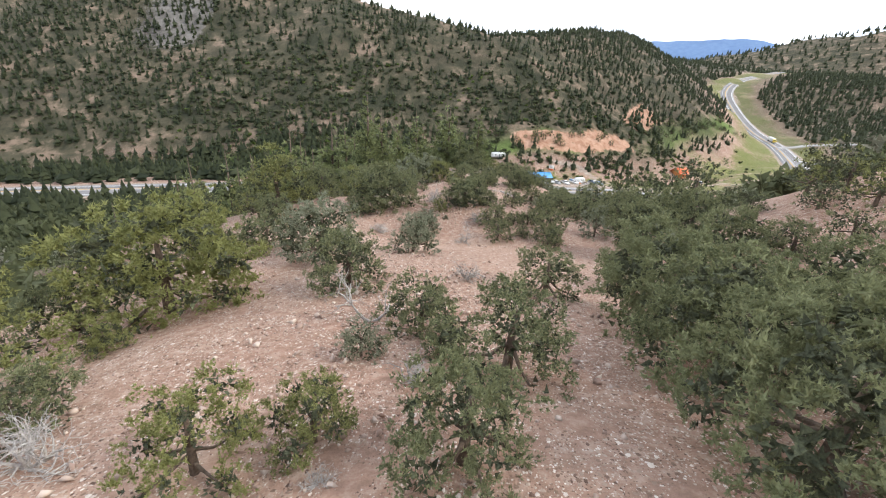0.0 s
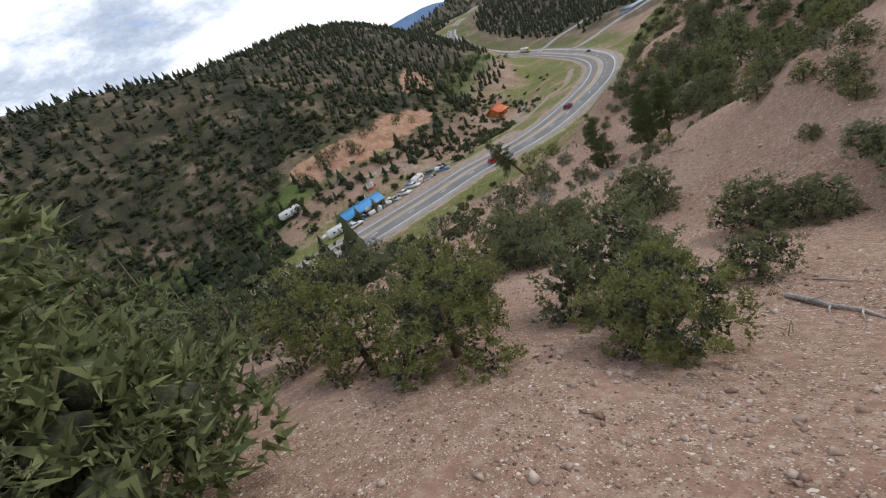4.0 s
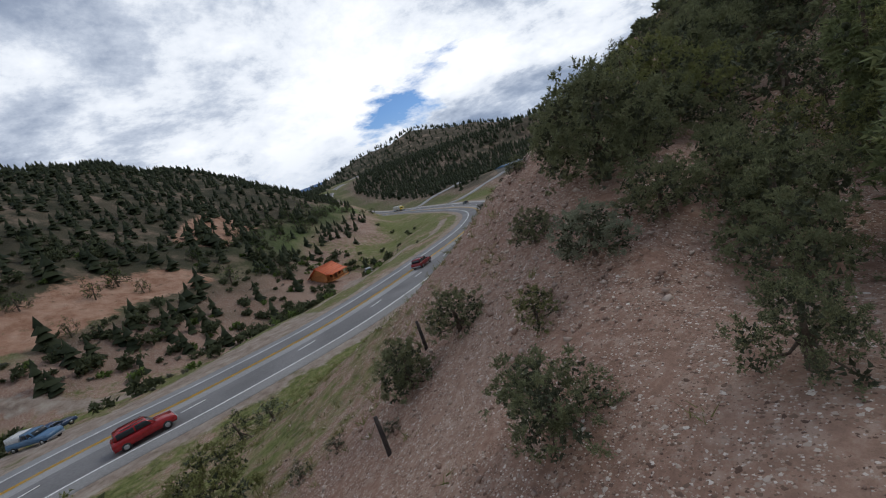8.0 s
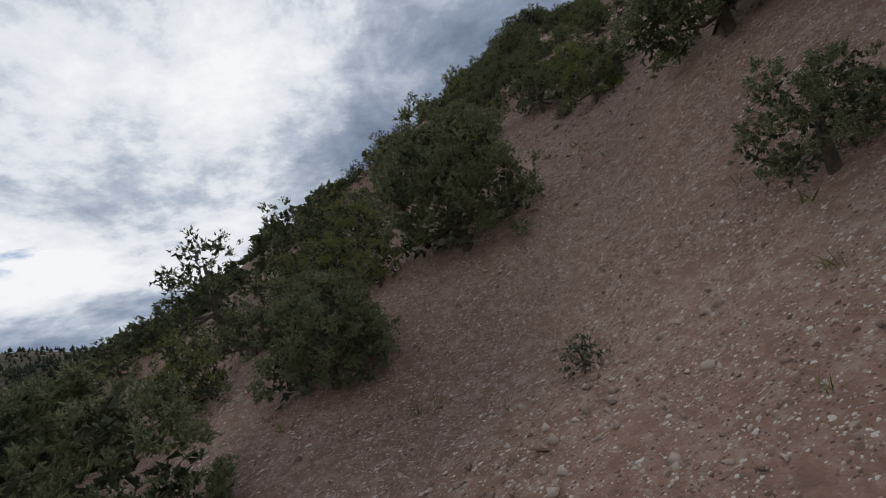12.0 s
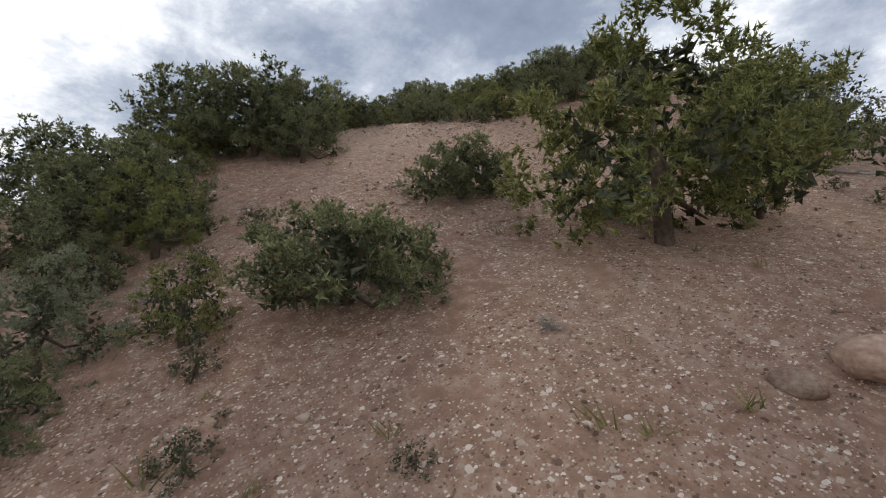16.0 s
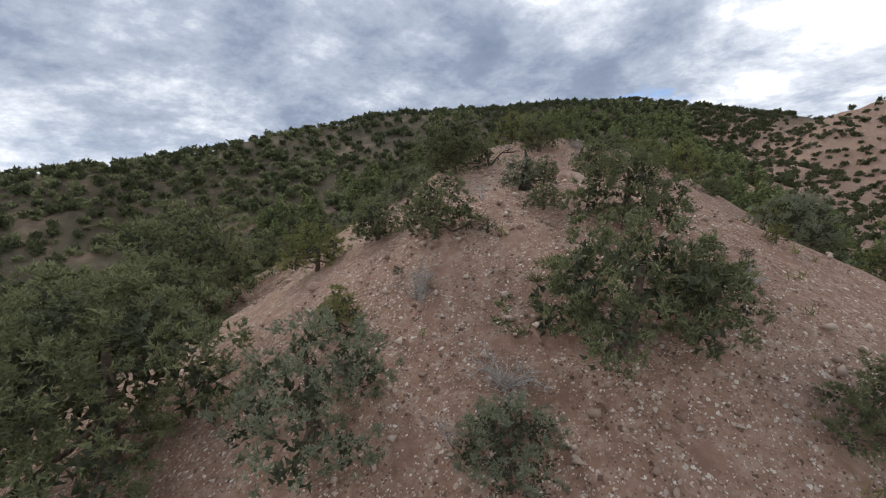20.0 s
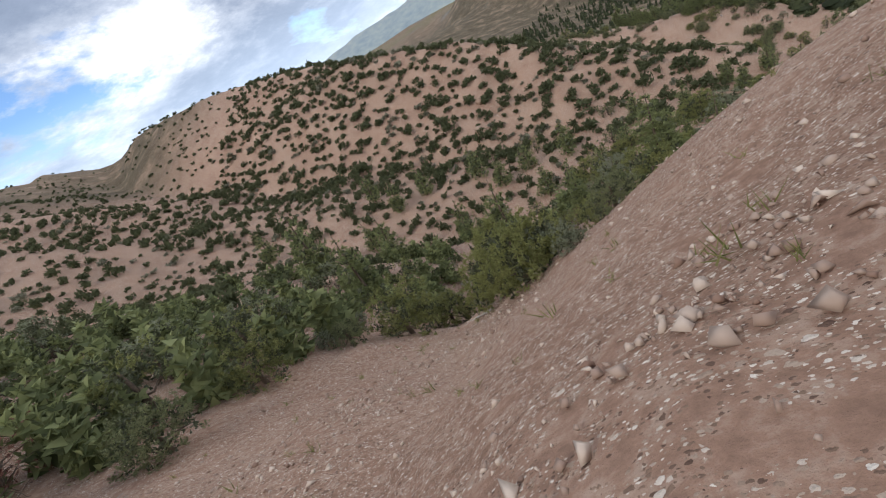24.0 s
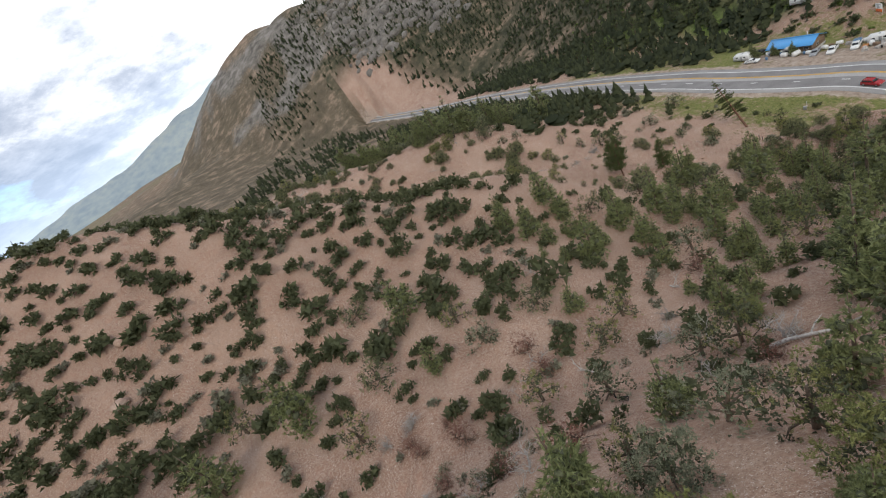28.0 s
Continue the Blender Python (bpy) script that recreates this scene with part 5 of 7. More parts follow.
def far_range(name, centre, near_by, bearings, heights, mat, label):
    """A far ridge beyond the land, with a broken crest."""
    a = np.radians(np.linspace(bearings[0], bearings[1], 90))
    top = np.interp(np.linspace(0, 1, 90), np.linspace(0, 1, len(heights)), heights)
    x, y = centre[0] + near_by * np.sin(a), centre[1] + near_by * np.cos(a)
    top = top * (1 + 0.06 * rough(x, y, 260, 71) + 0.03 * rough(x, y, 90, 72))
    rows = [np.stack([centre[0] + (near_by - 500 + 250 * k) * np.sin(a), centre[1] + (near_by - 500 + 250 * k) * np.cos(a), -60 + (top + 60) * (0.0, 0.55, 1.0, 0.5)[k]], 1) for k in range(4)]
    n, i = 90, np.arange(89)
    f = np.concatenate([np.concatenate([np.stack([i + k * n, i + k * n + 1, i + (k + 1) * n + 1], 1), np.stack([i + k * n, i + (k + 1) * n + 1, i + (k + 1) * n], 1)]) for k in range(3)])
    tagged(new(name, tri_mesh(name, np.concatenate(rows), f, [mat], smooth=True)), label, "mountain", "", "structure")


# aerial haze is painted into the base colours of both far ranges
HAZE_BLUE = mottled("painted_haze_forest", ((0.09, 0.16, 0.29), (0.11, 0.19, 0.33), (0.14, 0.22, 0.36)), 0.004, 0.03, 0.3, world=True)
HAZE_GREY = mottled("painted_haze_slopes", ((0.2, 0.26, 0.3), (0.28, 0.33, 0.34), (0.36, 0.39, 0.36)), 0.003, 0.02, 0.3, world=True)
far_range("backdrop_north_east", (0, 0), 4200, (14, 66), (90, 235, 270, 230, 250, 180, 60), HAZE_BLUE, "distant mountain ridge tinted haze blue beyond the wooded hills")
far_range("backdrop_west", (170, 65), 3900, (228, 262), (60, 130, 190, 210, 330, 420), HAZE_GREY, "distant grey-green mountain slopes tinted with haze to the west")


# ---- road ----
def offset_line(line, off):
    p = np.asarray(line, float)
    t = unit(np.gradient(p[:, :2], axis=0))
    return np.concatenate([p[:, :2] + off * np.stack([-t[:, 1], t[:, 0]], 1), p[:, 2:]], 1)


def ribbon(name, line, lo, hi, lift, mat, skirt=0.0):
    """A strip along a line, between two offsets to its left."""
    rows = [offset_line(line, lo) + (0, 0, lift - skirt), offset_line(line, lo) + (0, 0, lift), offset_line(line, hi) + (0, 0, lift), offset_line(line, hi) + (0, 0, lift - skirt)]
    if not skirt:
        rows = rows[1:3]
    n, v = len(line), np.concatenate(rows)
    i = np.arange(n - 1)
    f = np.concatenate([np.concatenate([np.stack([i + k * n, i + k * n + 1, i + (k + 1) * n + 1], 1), np.stack([i + k * n, i + (k + 1) * n + 1, i + (k + 1) * n], 1)]) for k in range(len(rows) - 1)])
    return tri_mesh(name, v, f, [mat])


FINE_ROAD = smooth_line(ROAD, 2.5)
road = tagged(new("road", ribbon("road", FINE_ROAD, -7.4, 7.6, 0.02, ASPHALT, 0.25)), "grey three-lane asphalt highway bending through the valley", "road", "", "structure")
part("resurfaced_lane", ribbon("resurfaced_lane", FINE_ROAD, -5.1, -0.3, 0.035, SEAL), road, "darker resurfaced asphalt lanes")
part("resurfaced_lane", ribbon("resurfaced_lane", FINE_ROAD, 2.3, 5.2, 0.035, SEAL), road, "darker resurfaced asphalt lane")
part("edge_line", ribbon("edge_line", FINE_ROAD, -5.6, -5.3, 0.05, WHITE_LINE), road, "white edge line")
part("edge_line", ribbon("edge_line", FINE_ROAD, 5.4, 5.68, 0.05, WHITE_LINE), road, "white edge line")
part("centre_line", ribbon("centre_line", FINE_ROAD, 1.56, 1.77, 0.05, YELLOW_LINE), road, "yellow centre line")
part("centre_line", ribbon("centre_line", FINE_ROAD, 1.93, 2.14, 0.05, YELLOW_LINE), road, "yellow centre line")


def lane_dashes():
    c = offset_line(FINE_ROAD, -1.8)
    run = np.concatenate([[0], np.cumsum(np.linalg.norm(np.diff(c[:, :2], axis=0), axis=1))])
    start = run[np.argmin(np.hypot(c[:, 0] - 74, c[:, 1] - 186))]
    v = np.array([(-1.5, -0.13, 0), (1.5, -0.13, 0), (1.5, 0.13, 0), (-1.5, 0.13, 0), (-1.5, -0.13, 0.008), (1.5, -0.13, 0.008), (1.5, 0.13, 0.008), (-1.5, 0.13, 0.008)])
    f = [(4, 5, 6), (4, 6, 7), (0, 1, 5), (0, 5, 4), (1, 2, 6), (1, 6, 5), (2, 3, 7), (2, 7, 6), (3, 0, 4), (3, 4, 7)]
    me = tri_mesh("lane_dash", v, f, [WHITE_LINE])
    for k in range(-12, 30):
        s = start + 12.19 * k
        p = [np.interp(s, run, c[:, i]) for i in range(3)]
        q = [np.interp(s + 1, run, c[:, i]) for i in range(3)]
        part("lane_dash", me, road).matrix_basis = pose(p[0], p[1], p[2] + 0.045, 0, 0, math.degrees(math.atan2(q[1] - p[1], q[0] - p[0])))


lane_dashes()
SIDE_ROAD = smooth_line([(262, 322, -2.9), (285, 314, -2.6), (330, 303, -2.2), (400, 296, -1), (470, 300, 0.5)], 4)
FORK_ROAD = smooth_line([(286, 378, -2.2), (300, 386, -1.8), (330, 386, -1), (380, 380, 0.5)], 4)
for line, name in ((SIDE_ROAD, "road_side"), (FORK_ROAD, "road_fork")):
    line = np.concatenate([line[:, :2], land(line[:, 0], line[:, 1])[:, None]], 1)
    tagged(new(name, ribbon(name, line, -3.2, 3.2, 0.35, ASPHALT, 0.9)), "narrow pale side road leaving the highway", "road", "", "structure")


# ---- shaped solids ----
def prism(outline, lo, hi, axis="z", ease=0.03):
    """An outline drawn out along an axis, with eased edges."""
    o = np.asarray(outline, float)
    mid = o.mean(0)
    inner = o + unit(mid - o) * ease
    rings = [(lo, inner), (lo + ease, o), (hi - ease, o), (hi, inner)]
    order = {"z": (0, 1, 2), "y": (0, 2, 1), "x": (2, 0, 1)}[axis]
    n, v, f = len(o), [], []
    for h, r in rings:
        p = np.concatenate([r, np.full((n, 1), h)], 1)
        v.append(p[:, order])
    for k in range(3):
        for j in range(n):
            a, b = k * n + j, k * n + (j + 1) % n
            f += [(a, b, b + n), (a, b + n, a + n)]
    ends = np.array([[*mid, lo], [*mid, hi]])[:, order]
    f += [(4 * n, (j + 1) % n, j) for j in range(n)] + [(4 * n + 1, 3 * n + j, 3 * n + (j + 1) % n) for j in range(n)]
    return np.concatenate(v + [ends]), np.array(f)


def box(cx, cy, cz, sx, sy, sz, ease=0.02):
    return prism([(cx - sx / 2, cy - sy / 2), (cx + sx / 2, cy - sy / 2), (cx + sx / 2, cy + sy / 2), (cx - sx / 2, cy + sy / 2)], cz - sz / 2, cz + sz / 2, "z", ease)


def disc(cx, cz, r, lo, hi, sides=14, ease=0.03):
    a = np.arange(sides) * 2 * math.pi / sides
    return prism(np.stack([cx + r * np.cos(a), cz + r * np.sin(a)], 1), lo, hi, "y", ease)


def solid(name, arrays, mat, parent, label=""):
    return part(name, tri_mesh(name, *arrays, [mat]), parent, label)


def wheels_under(thing, spots, r, width, half):
    for x in spots:
        for s in (-1, 1):
            tyre = solid("wheel", disc(x, r, r, s * half - width / 2, s * half + width / 2), RUBBER, thing)
            solid("rim", disc(x, r, r * 0.58, s * (half + width * 0.32) - 0.06, s * (half + width * 0.32) + 0.06, 10), STEEL, tyre)


STYLES = {
    "suv": (4.7, 1.85, [(-2.3, 0.35), (2.25, 0.35), (2.35, 0.62), (2.2, 0.92), (1.1, 1.05), (-2.25, 1.08), (-2.36, 0.7)], [(-2.1, 1.05), (0.95, 1.05), (0.3, 1.62), (-1.5, 1.7), (-1.95, 1.6)]),
    "sedan": (4.7, 1.8, [(-2.3, 0.32), (2.25, 0.32), (2.35, 0.58), (2.2, 0.82), (0.9, 0.92), (-2.2, 0.94), (-2.35, 0.6)], [(-1.6, 0.92), (0.95, 0.92), (0.3, 1.38), (-0.95, 1.4)]),
    "pickup": (5.3, 1.9, [(-2.6, 0.5), (2.55, 0.5), (2.65, 0.8), (2.5, 1.05), (1.2, 1.15), (-2.6, 1.12), (-2.66, 0.7)], [(-0.75, 1.12), (1.15, 1.12), (0.65, 1.72), (-0.6, 1.75)]),
    "van": (5.0, 1.95, [(-2.4, 0.4), (2.4, 0.4), (2.5, 0.7), (2.35, 1.05), (1.6, 1.15), (-2.42, 1.15), (-2.48, 0.7)], [(-2.38, 1.12), (1.55, 1.12), (0.95, 1.85), (-2.2, 1.9)]),
}


def car(name, style, paint, x, y, turn, label, category="car", group="", cap=None, z=None):
    length, width, low, top = STYLES[style]
    thing = tagged(new(name), label, category, group)
    w, coat = width / 2, PAINT[paint]
    body = solid("body", prism(low, -w, w, "y", 0.07), coat, thing)
    cabin = solid("cabin", prism(top, -w * 0.86, w * 0.86, "y", 0.08), coat, thing)
    wheels_under(thing, (low[1][0] - 0.75, low[0][0] + 0.8), 0.36, 0.22, w - 0.1)
    o = np.array(top)
    mid = (o[:, 0].min() + o[:, 0].max()) / 2
    z0, z1 = o[:, 1].min() + 0.08, o[:, 1].max() - 0.1
    back_x, front_x = o[0, 0] + 0.22, o[1, 0] - 0.25
    roof_back, roof_front = o[-1, 0] + 0.1, o[2, 0] - 0.08
    for s in (-1, 1):
        y0, y1 = (w * 0.86 - 0.01, w * 0.86 + 0.015) if s > 0 else (-w * 0.86 - 0.015, -w * 0.86 + 0.01)
        halves = ([(back_x, z0), (mid - 0.05, z0), (mid - 0.05, z1), (roof_back, z1)], [(mid + 0.05, z0), (front_x, z0), (roof_front, z1), (mid + 0.05, z1)])
        for h in halves:
            solid("side_window", prism(h, y0, y1, "y", 0.01), GLASS_DARK, cabin)
        solid("headlight", box(low[2][0] - 0.12, s * w * 0.7, 0.72, 0.12, 0.3, 0.14), WHITE_LINE, body, "clear headlight")
        solid("tail_light", box(low[-1][0] + 0.08, s * w * 0.8, 0.85, 0.1, 0.2, 0.22), PAINT["red"], body, "red tail light")
        solid("door_mirror", box(front_x - 0.1, s * (w + 0.08), z0 + 0.05, 0.16, 0.2, 0.14), coat, body)
    f0, f1 = np.array(top[1]), np.array(top[2])
    b0, b1 = np.array(top[0]), np.array(top[-1])
    for nm, p, q, out in (("windscreen", f0, f1, 1), ("rear_window", b0, b1, -1)):
        p, q = p + (q - p) * 0.14, p + (q - p) * 0.9
        solid(nm, prism([(p[0], p[1]), (p[0] + out * 0.03, p[1]), (q[0] + out * 0.03, q[1]), (q[0], q[1])], -w * 0.74, w * 0.74, "y", 0.008), GLASS_DARK, cabin)
    solid("bumper", box(low[2][0] - 0.02, 0, 0.5, 0.14, width * 0.94, 0.2), PAINT["grey"], body)
    solid("bumper", box(low[-1][0] + 0.02, 0, 0.5, 0.14, width * 0.94, 0.2), PAINT["grey"], body)
    if style == "pickup" and not cap:
        solid("load_bed", box(-1.75, 0, 1.06, 1.6, width * 0.8, 0.16), PAINT["black"], body, "dark open load bed")
    if cap:
        solid("camper_cap", prism([(-2.55, 1.1), (-0.78, 1.1), (-0.85, 1.75), (-2.5, 1.75)], -w * 0.93, w * 0.93, "y", 0.08), PAINT[cap], thing, "white camper cap over the bed")
    if style == "suv":
        for s in (-1, 1):
            solid("roof_rail", box(-0.65, s * w * 0.66, 1.72, 1.7, 0.05, 0.06), PAINT["black"], cabin, "black roof rail")
    thing.matrix_basis = pose(x, y, z, 0, 0, turn) if z is not None else at(x, y, turn)
    return thing


def road_height(x, y):
    return float(near_line(np.array([x]), np.array([y]), ROAD_LINE)[1][0]) + 0.04


def trailer(name, length, width, height, coat, x, y, turn, label, round_nose=True):
    """A caravan with windows, a door, a drawbar and two wheels."""
    thing = tagged(new(name), label, "trailer", "trailers by the lodge")
    h, l = height, length / 2
    nose = 0.5 if round_nose else 0.1
    side = [(-l + nose * 0.3, 0.45), (l - nose * 0.4, 0.45), (l, 0.45 + nose), (l - nose * 0.2, h - nose), (l - nose, h), (-l + nose, h), (-l, h - nose), (-l, 0.45 + nose * 0.6)]
    body = solid("body", prism(side, -width / 2, width / 2, "y", 0.1), PAINT[coat], thing)
    for s in (-1, 1):
        for k in (-0.5, 0.45):
            solid("window", box(k * l, s * (width / 2 - 0.01), h * 0.66, 0.7, 0.05, 0.5, 0.01), GLASS_DARK, body)
        solid("stripe", box(0, s * (width / 2 - 0.005), h * 0.4, length * 0.86, 0.03, 0.16, 0.008), PAINT["grey"], body)
    solid("door", box(0.05 * l, -width / 2, h * 0.5, 0.65, 0.05, h * 0.62, 0.01), PAINT["grey"], body)
    solid("roof_vent", box(0, 0, h + 0.05, 0.5, 0.5, 0.14), PAINT["grey"], body)
    solid("drawbar", box(l + 0.6, 0, 0.5, 1.4, 0.12, 0.1), STEEL, thing)
    wheels_under(thing, (-0.2,), 0.34, 0.2, width / 2 - 0.12)
    thing.matrix_basis = at(x, y, turn)


def lorry(x, y, turn):
    """A tractor with a sleeper cab and a long box trailer."""
    thing = tagged(new("truck"), "yellow semi truck pulling a long white box trailer", "truck")
    yellow, white = PAINT["yellow"], PAINT["white"]
    cab = solid("cab", prism([(5.2, 0.9), (7.3, 0.9), (7.3, 1.95), (6.95, 2.9), (6.3, 3.25), (5.2, 3.6)], -1.2, 1.2, "y", 0.1), yellow, thing)
    solid("bonnet", prism([(7.2, 0.8), (9.1, 0.8), (9.2, 1.3), (9.0, 1.75), (7.2, 1.95)], -1.0, 1.0, "y", 0.12), yellow, thing)
    solid("windscreen", prism([(7.31, 2.0), (7.34, 2.0), (7.0, 2.85), (6.97, 2.85)], -1.0, 1.0, "y", 0.006), GLASS_DARK, cab)
    for s in (-1, 1):
        solid("side_window", box(6.6, s * 1.2, 2.3, 0.9, 0.04, 0.7, 0.01), GLASS_DARK, cab)
        solid("exhaust_stack", tube([(5.05, s * 1.0, 0.9), (5.05, s * 1.0, 3.9)], (0.08, 0.08), 8), STEEL, thing)
        solid("fuel_tank", disc(5.5, 0.75, 0.32, s * 0.95 - 0.3, s * 0.95 + 0.3), STEEL, thing)
        solid("headlight", box(9.08, s * 0.8, 1.05, 0.2, 0.3, 0.2), WHITE_LINE, thing)
        solid("door_mirror", box(7.2, s * 1.45, 2.2, 0.12, 0.25, 0.6), yellow, cab)
    solid("grille", box(9.17, 0, 1.2, 0.08, 1.1, 0.8), STEEL, thing)
    solid("bumper", box(9.25, 0, 0.6, 0.25, 2.3, 0.4), STEEL, thing)
    hull = solid("trailer_body", box(-2.6, 0, 2.55, 14.2, 2.55, 2.75, 0.04), white, thing)
    for k in range(9):
        for s in (-1, 1):
            solid("side_rib", box(-9.0 + 1.6 * k, s * 1.285, 2.55, 0.05, 0.03, 2.6, 0.008), white, hull)
    solid("rear_door", box(-9.72, 0, 2.55, 0.05, 2.4, 2.6, 0.01), PAINT["grey"], hull)
    solid("chassis", box(-0.6, 0, 1.0, 17.5, 0.9, 0.25), PAINT["black"], thing)
    solid("landing_leg", box(2.2, 0.8, 0.6, 0.15, 0.15, 1.0), STEEL, thing)
    solid("landing_leg", box(2.2, -0.8, 0.6, 0.15, 0.15, 1.0), STEEL, thing)
    wheels_under(thing, (8.3, 4.9, 3.7, -7.4, -8.6), 0.5, 0.45, 1.0)
    thing.matrix_basis = pose(x, y, road_height(x, y), 0, 0, turn)


# ---- houses ----
def gable_roof(thing, name, length, depth, eave, ridge_z, over, mat, seams, label=""):
    """Two roof slopes with raised seams, a ridge cap and fascia boards."""
    out = []
    for s in (-1, 1):
        y1 = s * (depth / 2 + over)
        drop = (ridge_z - eave) / (depth / 2) * over
        sec = [(0, ridge_z), (y1, eave - drop), (y1, eave - drop + 0.1), (0, ridge_z + 0.12)]
        slope = solid(name, prism([(a, b) for a, b in sec], -length / 2 - over, length / 2 + over, "x", 0.01), mat, thing, label)
        for k in range(seams):
            xk = -length / 2 - over * 0.8 + (length + 1.6 * over) * k / (seams - 1)
            solid("seam", prism([(0, ridge_z + 0.11), (y1, eave - drop + 0.09), (y1, eave - drop + 0.14), (0, ridge_z + 0.16)], xk - 0.025, xk + 0.025, "x", 0.004), mat, slope)
    solid("ridge_cap", prism([(-0.22, ridge_z + 0.08), (0.22, ridge_z + 0.08), (0, ridge_z + 0.22)], -length / 2 - over, length / 2 + over, "x", 0.01), mat, thing)


def window_at(thing, x, y, z, w, h, face, frame_mat):
    """A window with frame, pane, mullion and sill on a wall that faces along y or x."""
    flat = face == "y"
    def slab(dx, dz, sw, sh, depth):
        return box(x + (dx if flat else 0), y + (0 if flat else dx), z + dz, sw if flat else depth, depth if flat else sw, sh, 0.008)
    win = solid("window", slab(0, 0, w, h, 0.1), GLASS_DARK, thing)
    for dx, dz, sw, sh in ((0, h / 2, w + 0.16, 0.1), (0, -h / 2, w + 0.2, 0.1), (w / 2, 0, 0.1, h), (-w / 2, 0, 0.1, h), (0, 0, 0.05, h)):
        solid("frame", slab(dx, dz, sw, sh, 0.16), frame_mat, win)


def lodge():
    thing = tagged(new("lodge"), "low wooden lodge with a bright blue metal roof by the road", "house")
    solid("foundation", box(0, 0, 0.1, 14.6, 7.0, 0.8), GREY_BOARD, thing)
    wall = solid("wall", box(0, 0, 1.6, 14.3, 6.6, 2.6, 0.03), BROWN_WOOD, thing)
    for s in (-1, 1):
        solid("gable", prism([(-3.3, 2.88), (3.3, 2.88), (0, 4.5)], s * 7.1 - 0.06, s * 7.1 + 0.06, "x", 0.01), BROWN_WOOD, thing)
        for k in range(12):
            solid("board", box(s * 7.17, -3.0 + 0.55 * k, 1.6, 0.05, 0.5, 2.5, 0.008), BROWN_WOOD, wall)
    for k in range(24):
        solid("board", box(-6.9 + 0.6 * k, -3.31, 1.6, 0.55, 0.05, 2.5, 0.008), BROWN_WOOD, wall)
    gable_roof(thing, "roof", 14.4, 6.8, 2.95, 4.6, 0.55, BLUE_METAL, 18)
    for x in (-5.4, -1.2, 2.4, 5.4):
        window_at(thing, x, -3.36, 1.7, 1.3, 1.0, "y", GREY_BOARD)
    window_at(thing, 7.2, -0.6, 1.7, 1.1, 0.9, "x", GREY_BOARD)
    porch = solid("porch_roof", prism([(-1.3, 2.5), (1.3, 2.5), (0, 3.2)], -5.2, -3.3, "y", 0.02), GREY_BOARD, thing, "small weathered entrance gable")
    for x in (-1.1, 1.1):
        solid("porch_post", box(x, -5.0, 1.2, 0.14, 0.14, 2.6), GREY_BOARD, porch)
    door = solid("door", box(0, -3.4, 1.25, 1.0, 0.1, 2.05), PAINT["black"], thing)
    solid("handle", box(0.38, -3.48, 1.25, 0.05, 0.08, 0.14), STEEL, door)
    chimney = solid("chimney", tube([(3.5, 1.2, 3.6), (3.5, 1.2, 5.4)], (0.14, 0.14), 8), STEEL, thing)
    solid("cowl", tube([(3.5, 1.2, 5.38), (3.5, 1.2, 5.6)], (0.24, 0.05), 8), STEEL, chimney)
    thing.matrix_basis = at(44.6, 203.6, 9, 0.94, -0.25)


def cabin():
    thing = tagged(new("log_cabin"), "small orange-stained log cabin with an orange roof by the creek", "house")
    wall = solid("wall", box(0, 0, 1.35, 6.6, 6.4, 2.7, 0.02), LOG_WOOD, thing)
    for k in range(9):
        for s in (-1, 1):
            solid("log", tube([(-3.7, s * 3.22, 0.2 + 0.3 * k), (3.7, s * 3.22, 0.2 + 0.3 * k)], (0.16, 0.15), 8), LOG_WOOD, wall)
            solid("log", tube([(s * 3.32, -3.5, 0.33 + 0.3 * k), (s * 3.32, 3.5, 0.33 + 0.3 * k)], (0.16, 0.15), 8), LOG_WOOD, wall)
    for s in (-1, 1):
        solid("gable", prism([(-3.2, 2.75), (3.2, 2.75), (0, 4.9)], s * 3.3 - 0.08, s * 3.3 + 0.08, "x", 0.01), LOG_WOOD, thing)
    gable_roof(thing, "roof", 6.8, 6.6, 2.8, 5.0, 0.8, ORANGE_PAINT, 10)
    porch = solid("porch_roof", prism([(-3.2, 2.7), (-5.6, 2.15), (-5.6, 2.27), (-3.2, 2.85)], -3.9, 3.9, "x", 0.01), ORANGE_PAINT, thing)
    solid("porch_deck", box(0, -4.4, 0.25, 7.2, 2.3, 0.2), LOG_WOOD, thing)
    for x in (-3.4, -1.2, 1.2, 3.4):
        solid("porch_post", tube([(x, -5.3, 0.2), (x, -5.3, 2.25)], (0.09, 0.08), 7), LOG_WOOD, porch)
    solid("rail", box(0, -5.3, 1.05, 6.9, 0.08, 0.1), LOG_WOOD, thing)
    for x in (-2.0, 2.0):
        window_at(thing, x, -3.4, 1.6, 1.1, 1.0, "y", LOG_WOOD)
    window_at(thing, 3.48, 0, 1.6, 1.2, 1.0, "x", LOG_WOOD)
    window_at(thing, 3.42, 0, 3.6, 0.9, 0.8, "x", LOG_WOOD)
    solid("door", box(0, -3.42, 1.3, 1.0, 0.12, 2.05), BROWN_WOOD, thing)
    solid("chimney", box(-1.5, 1.0, 4.6, 0.7, 0.7, 2.0), ROCK, thing, "stone chimney")
    thing.matrix_basis = at(144.5, 261.5, 18, 1.0, -0.1)


lodge()
cabin()
car("suv", "suv", "red", 82.2, 182.9, -2, "bright red estate SUV driving on the highway", z=road_height(82.2, 182.9) )
car("suv", "suv", "maroon", 127.0, 195.6, 22, "dark red SUV driving round the highway bend", z=road_height(127, 195.6))
car("hatchback", "sedan", "black", 238.5, 283.0, 56, "small dark car far along the highway", z=road_height(238.5, 283))
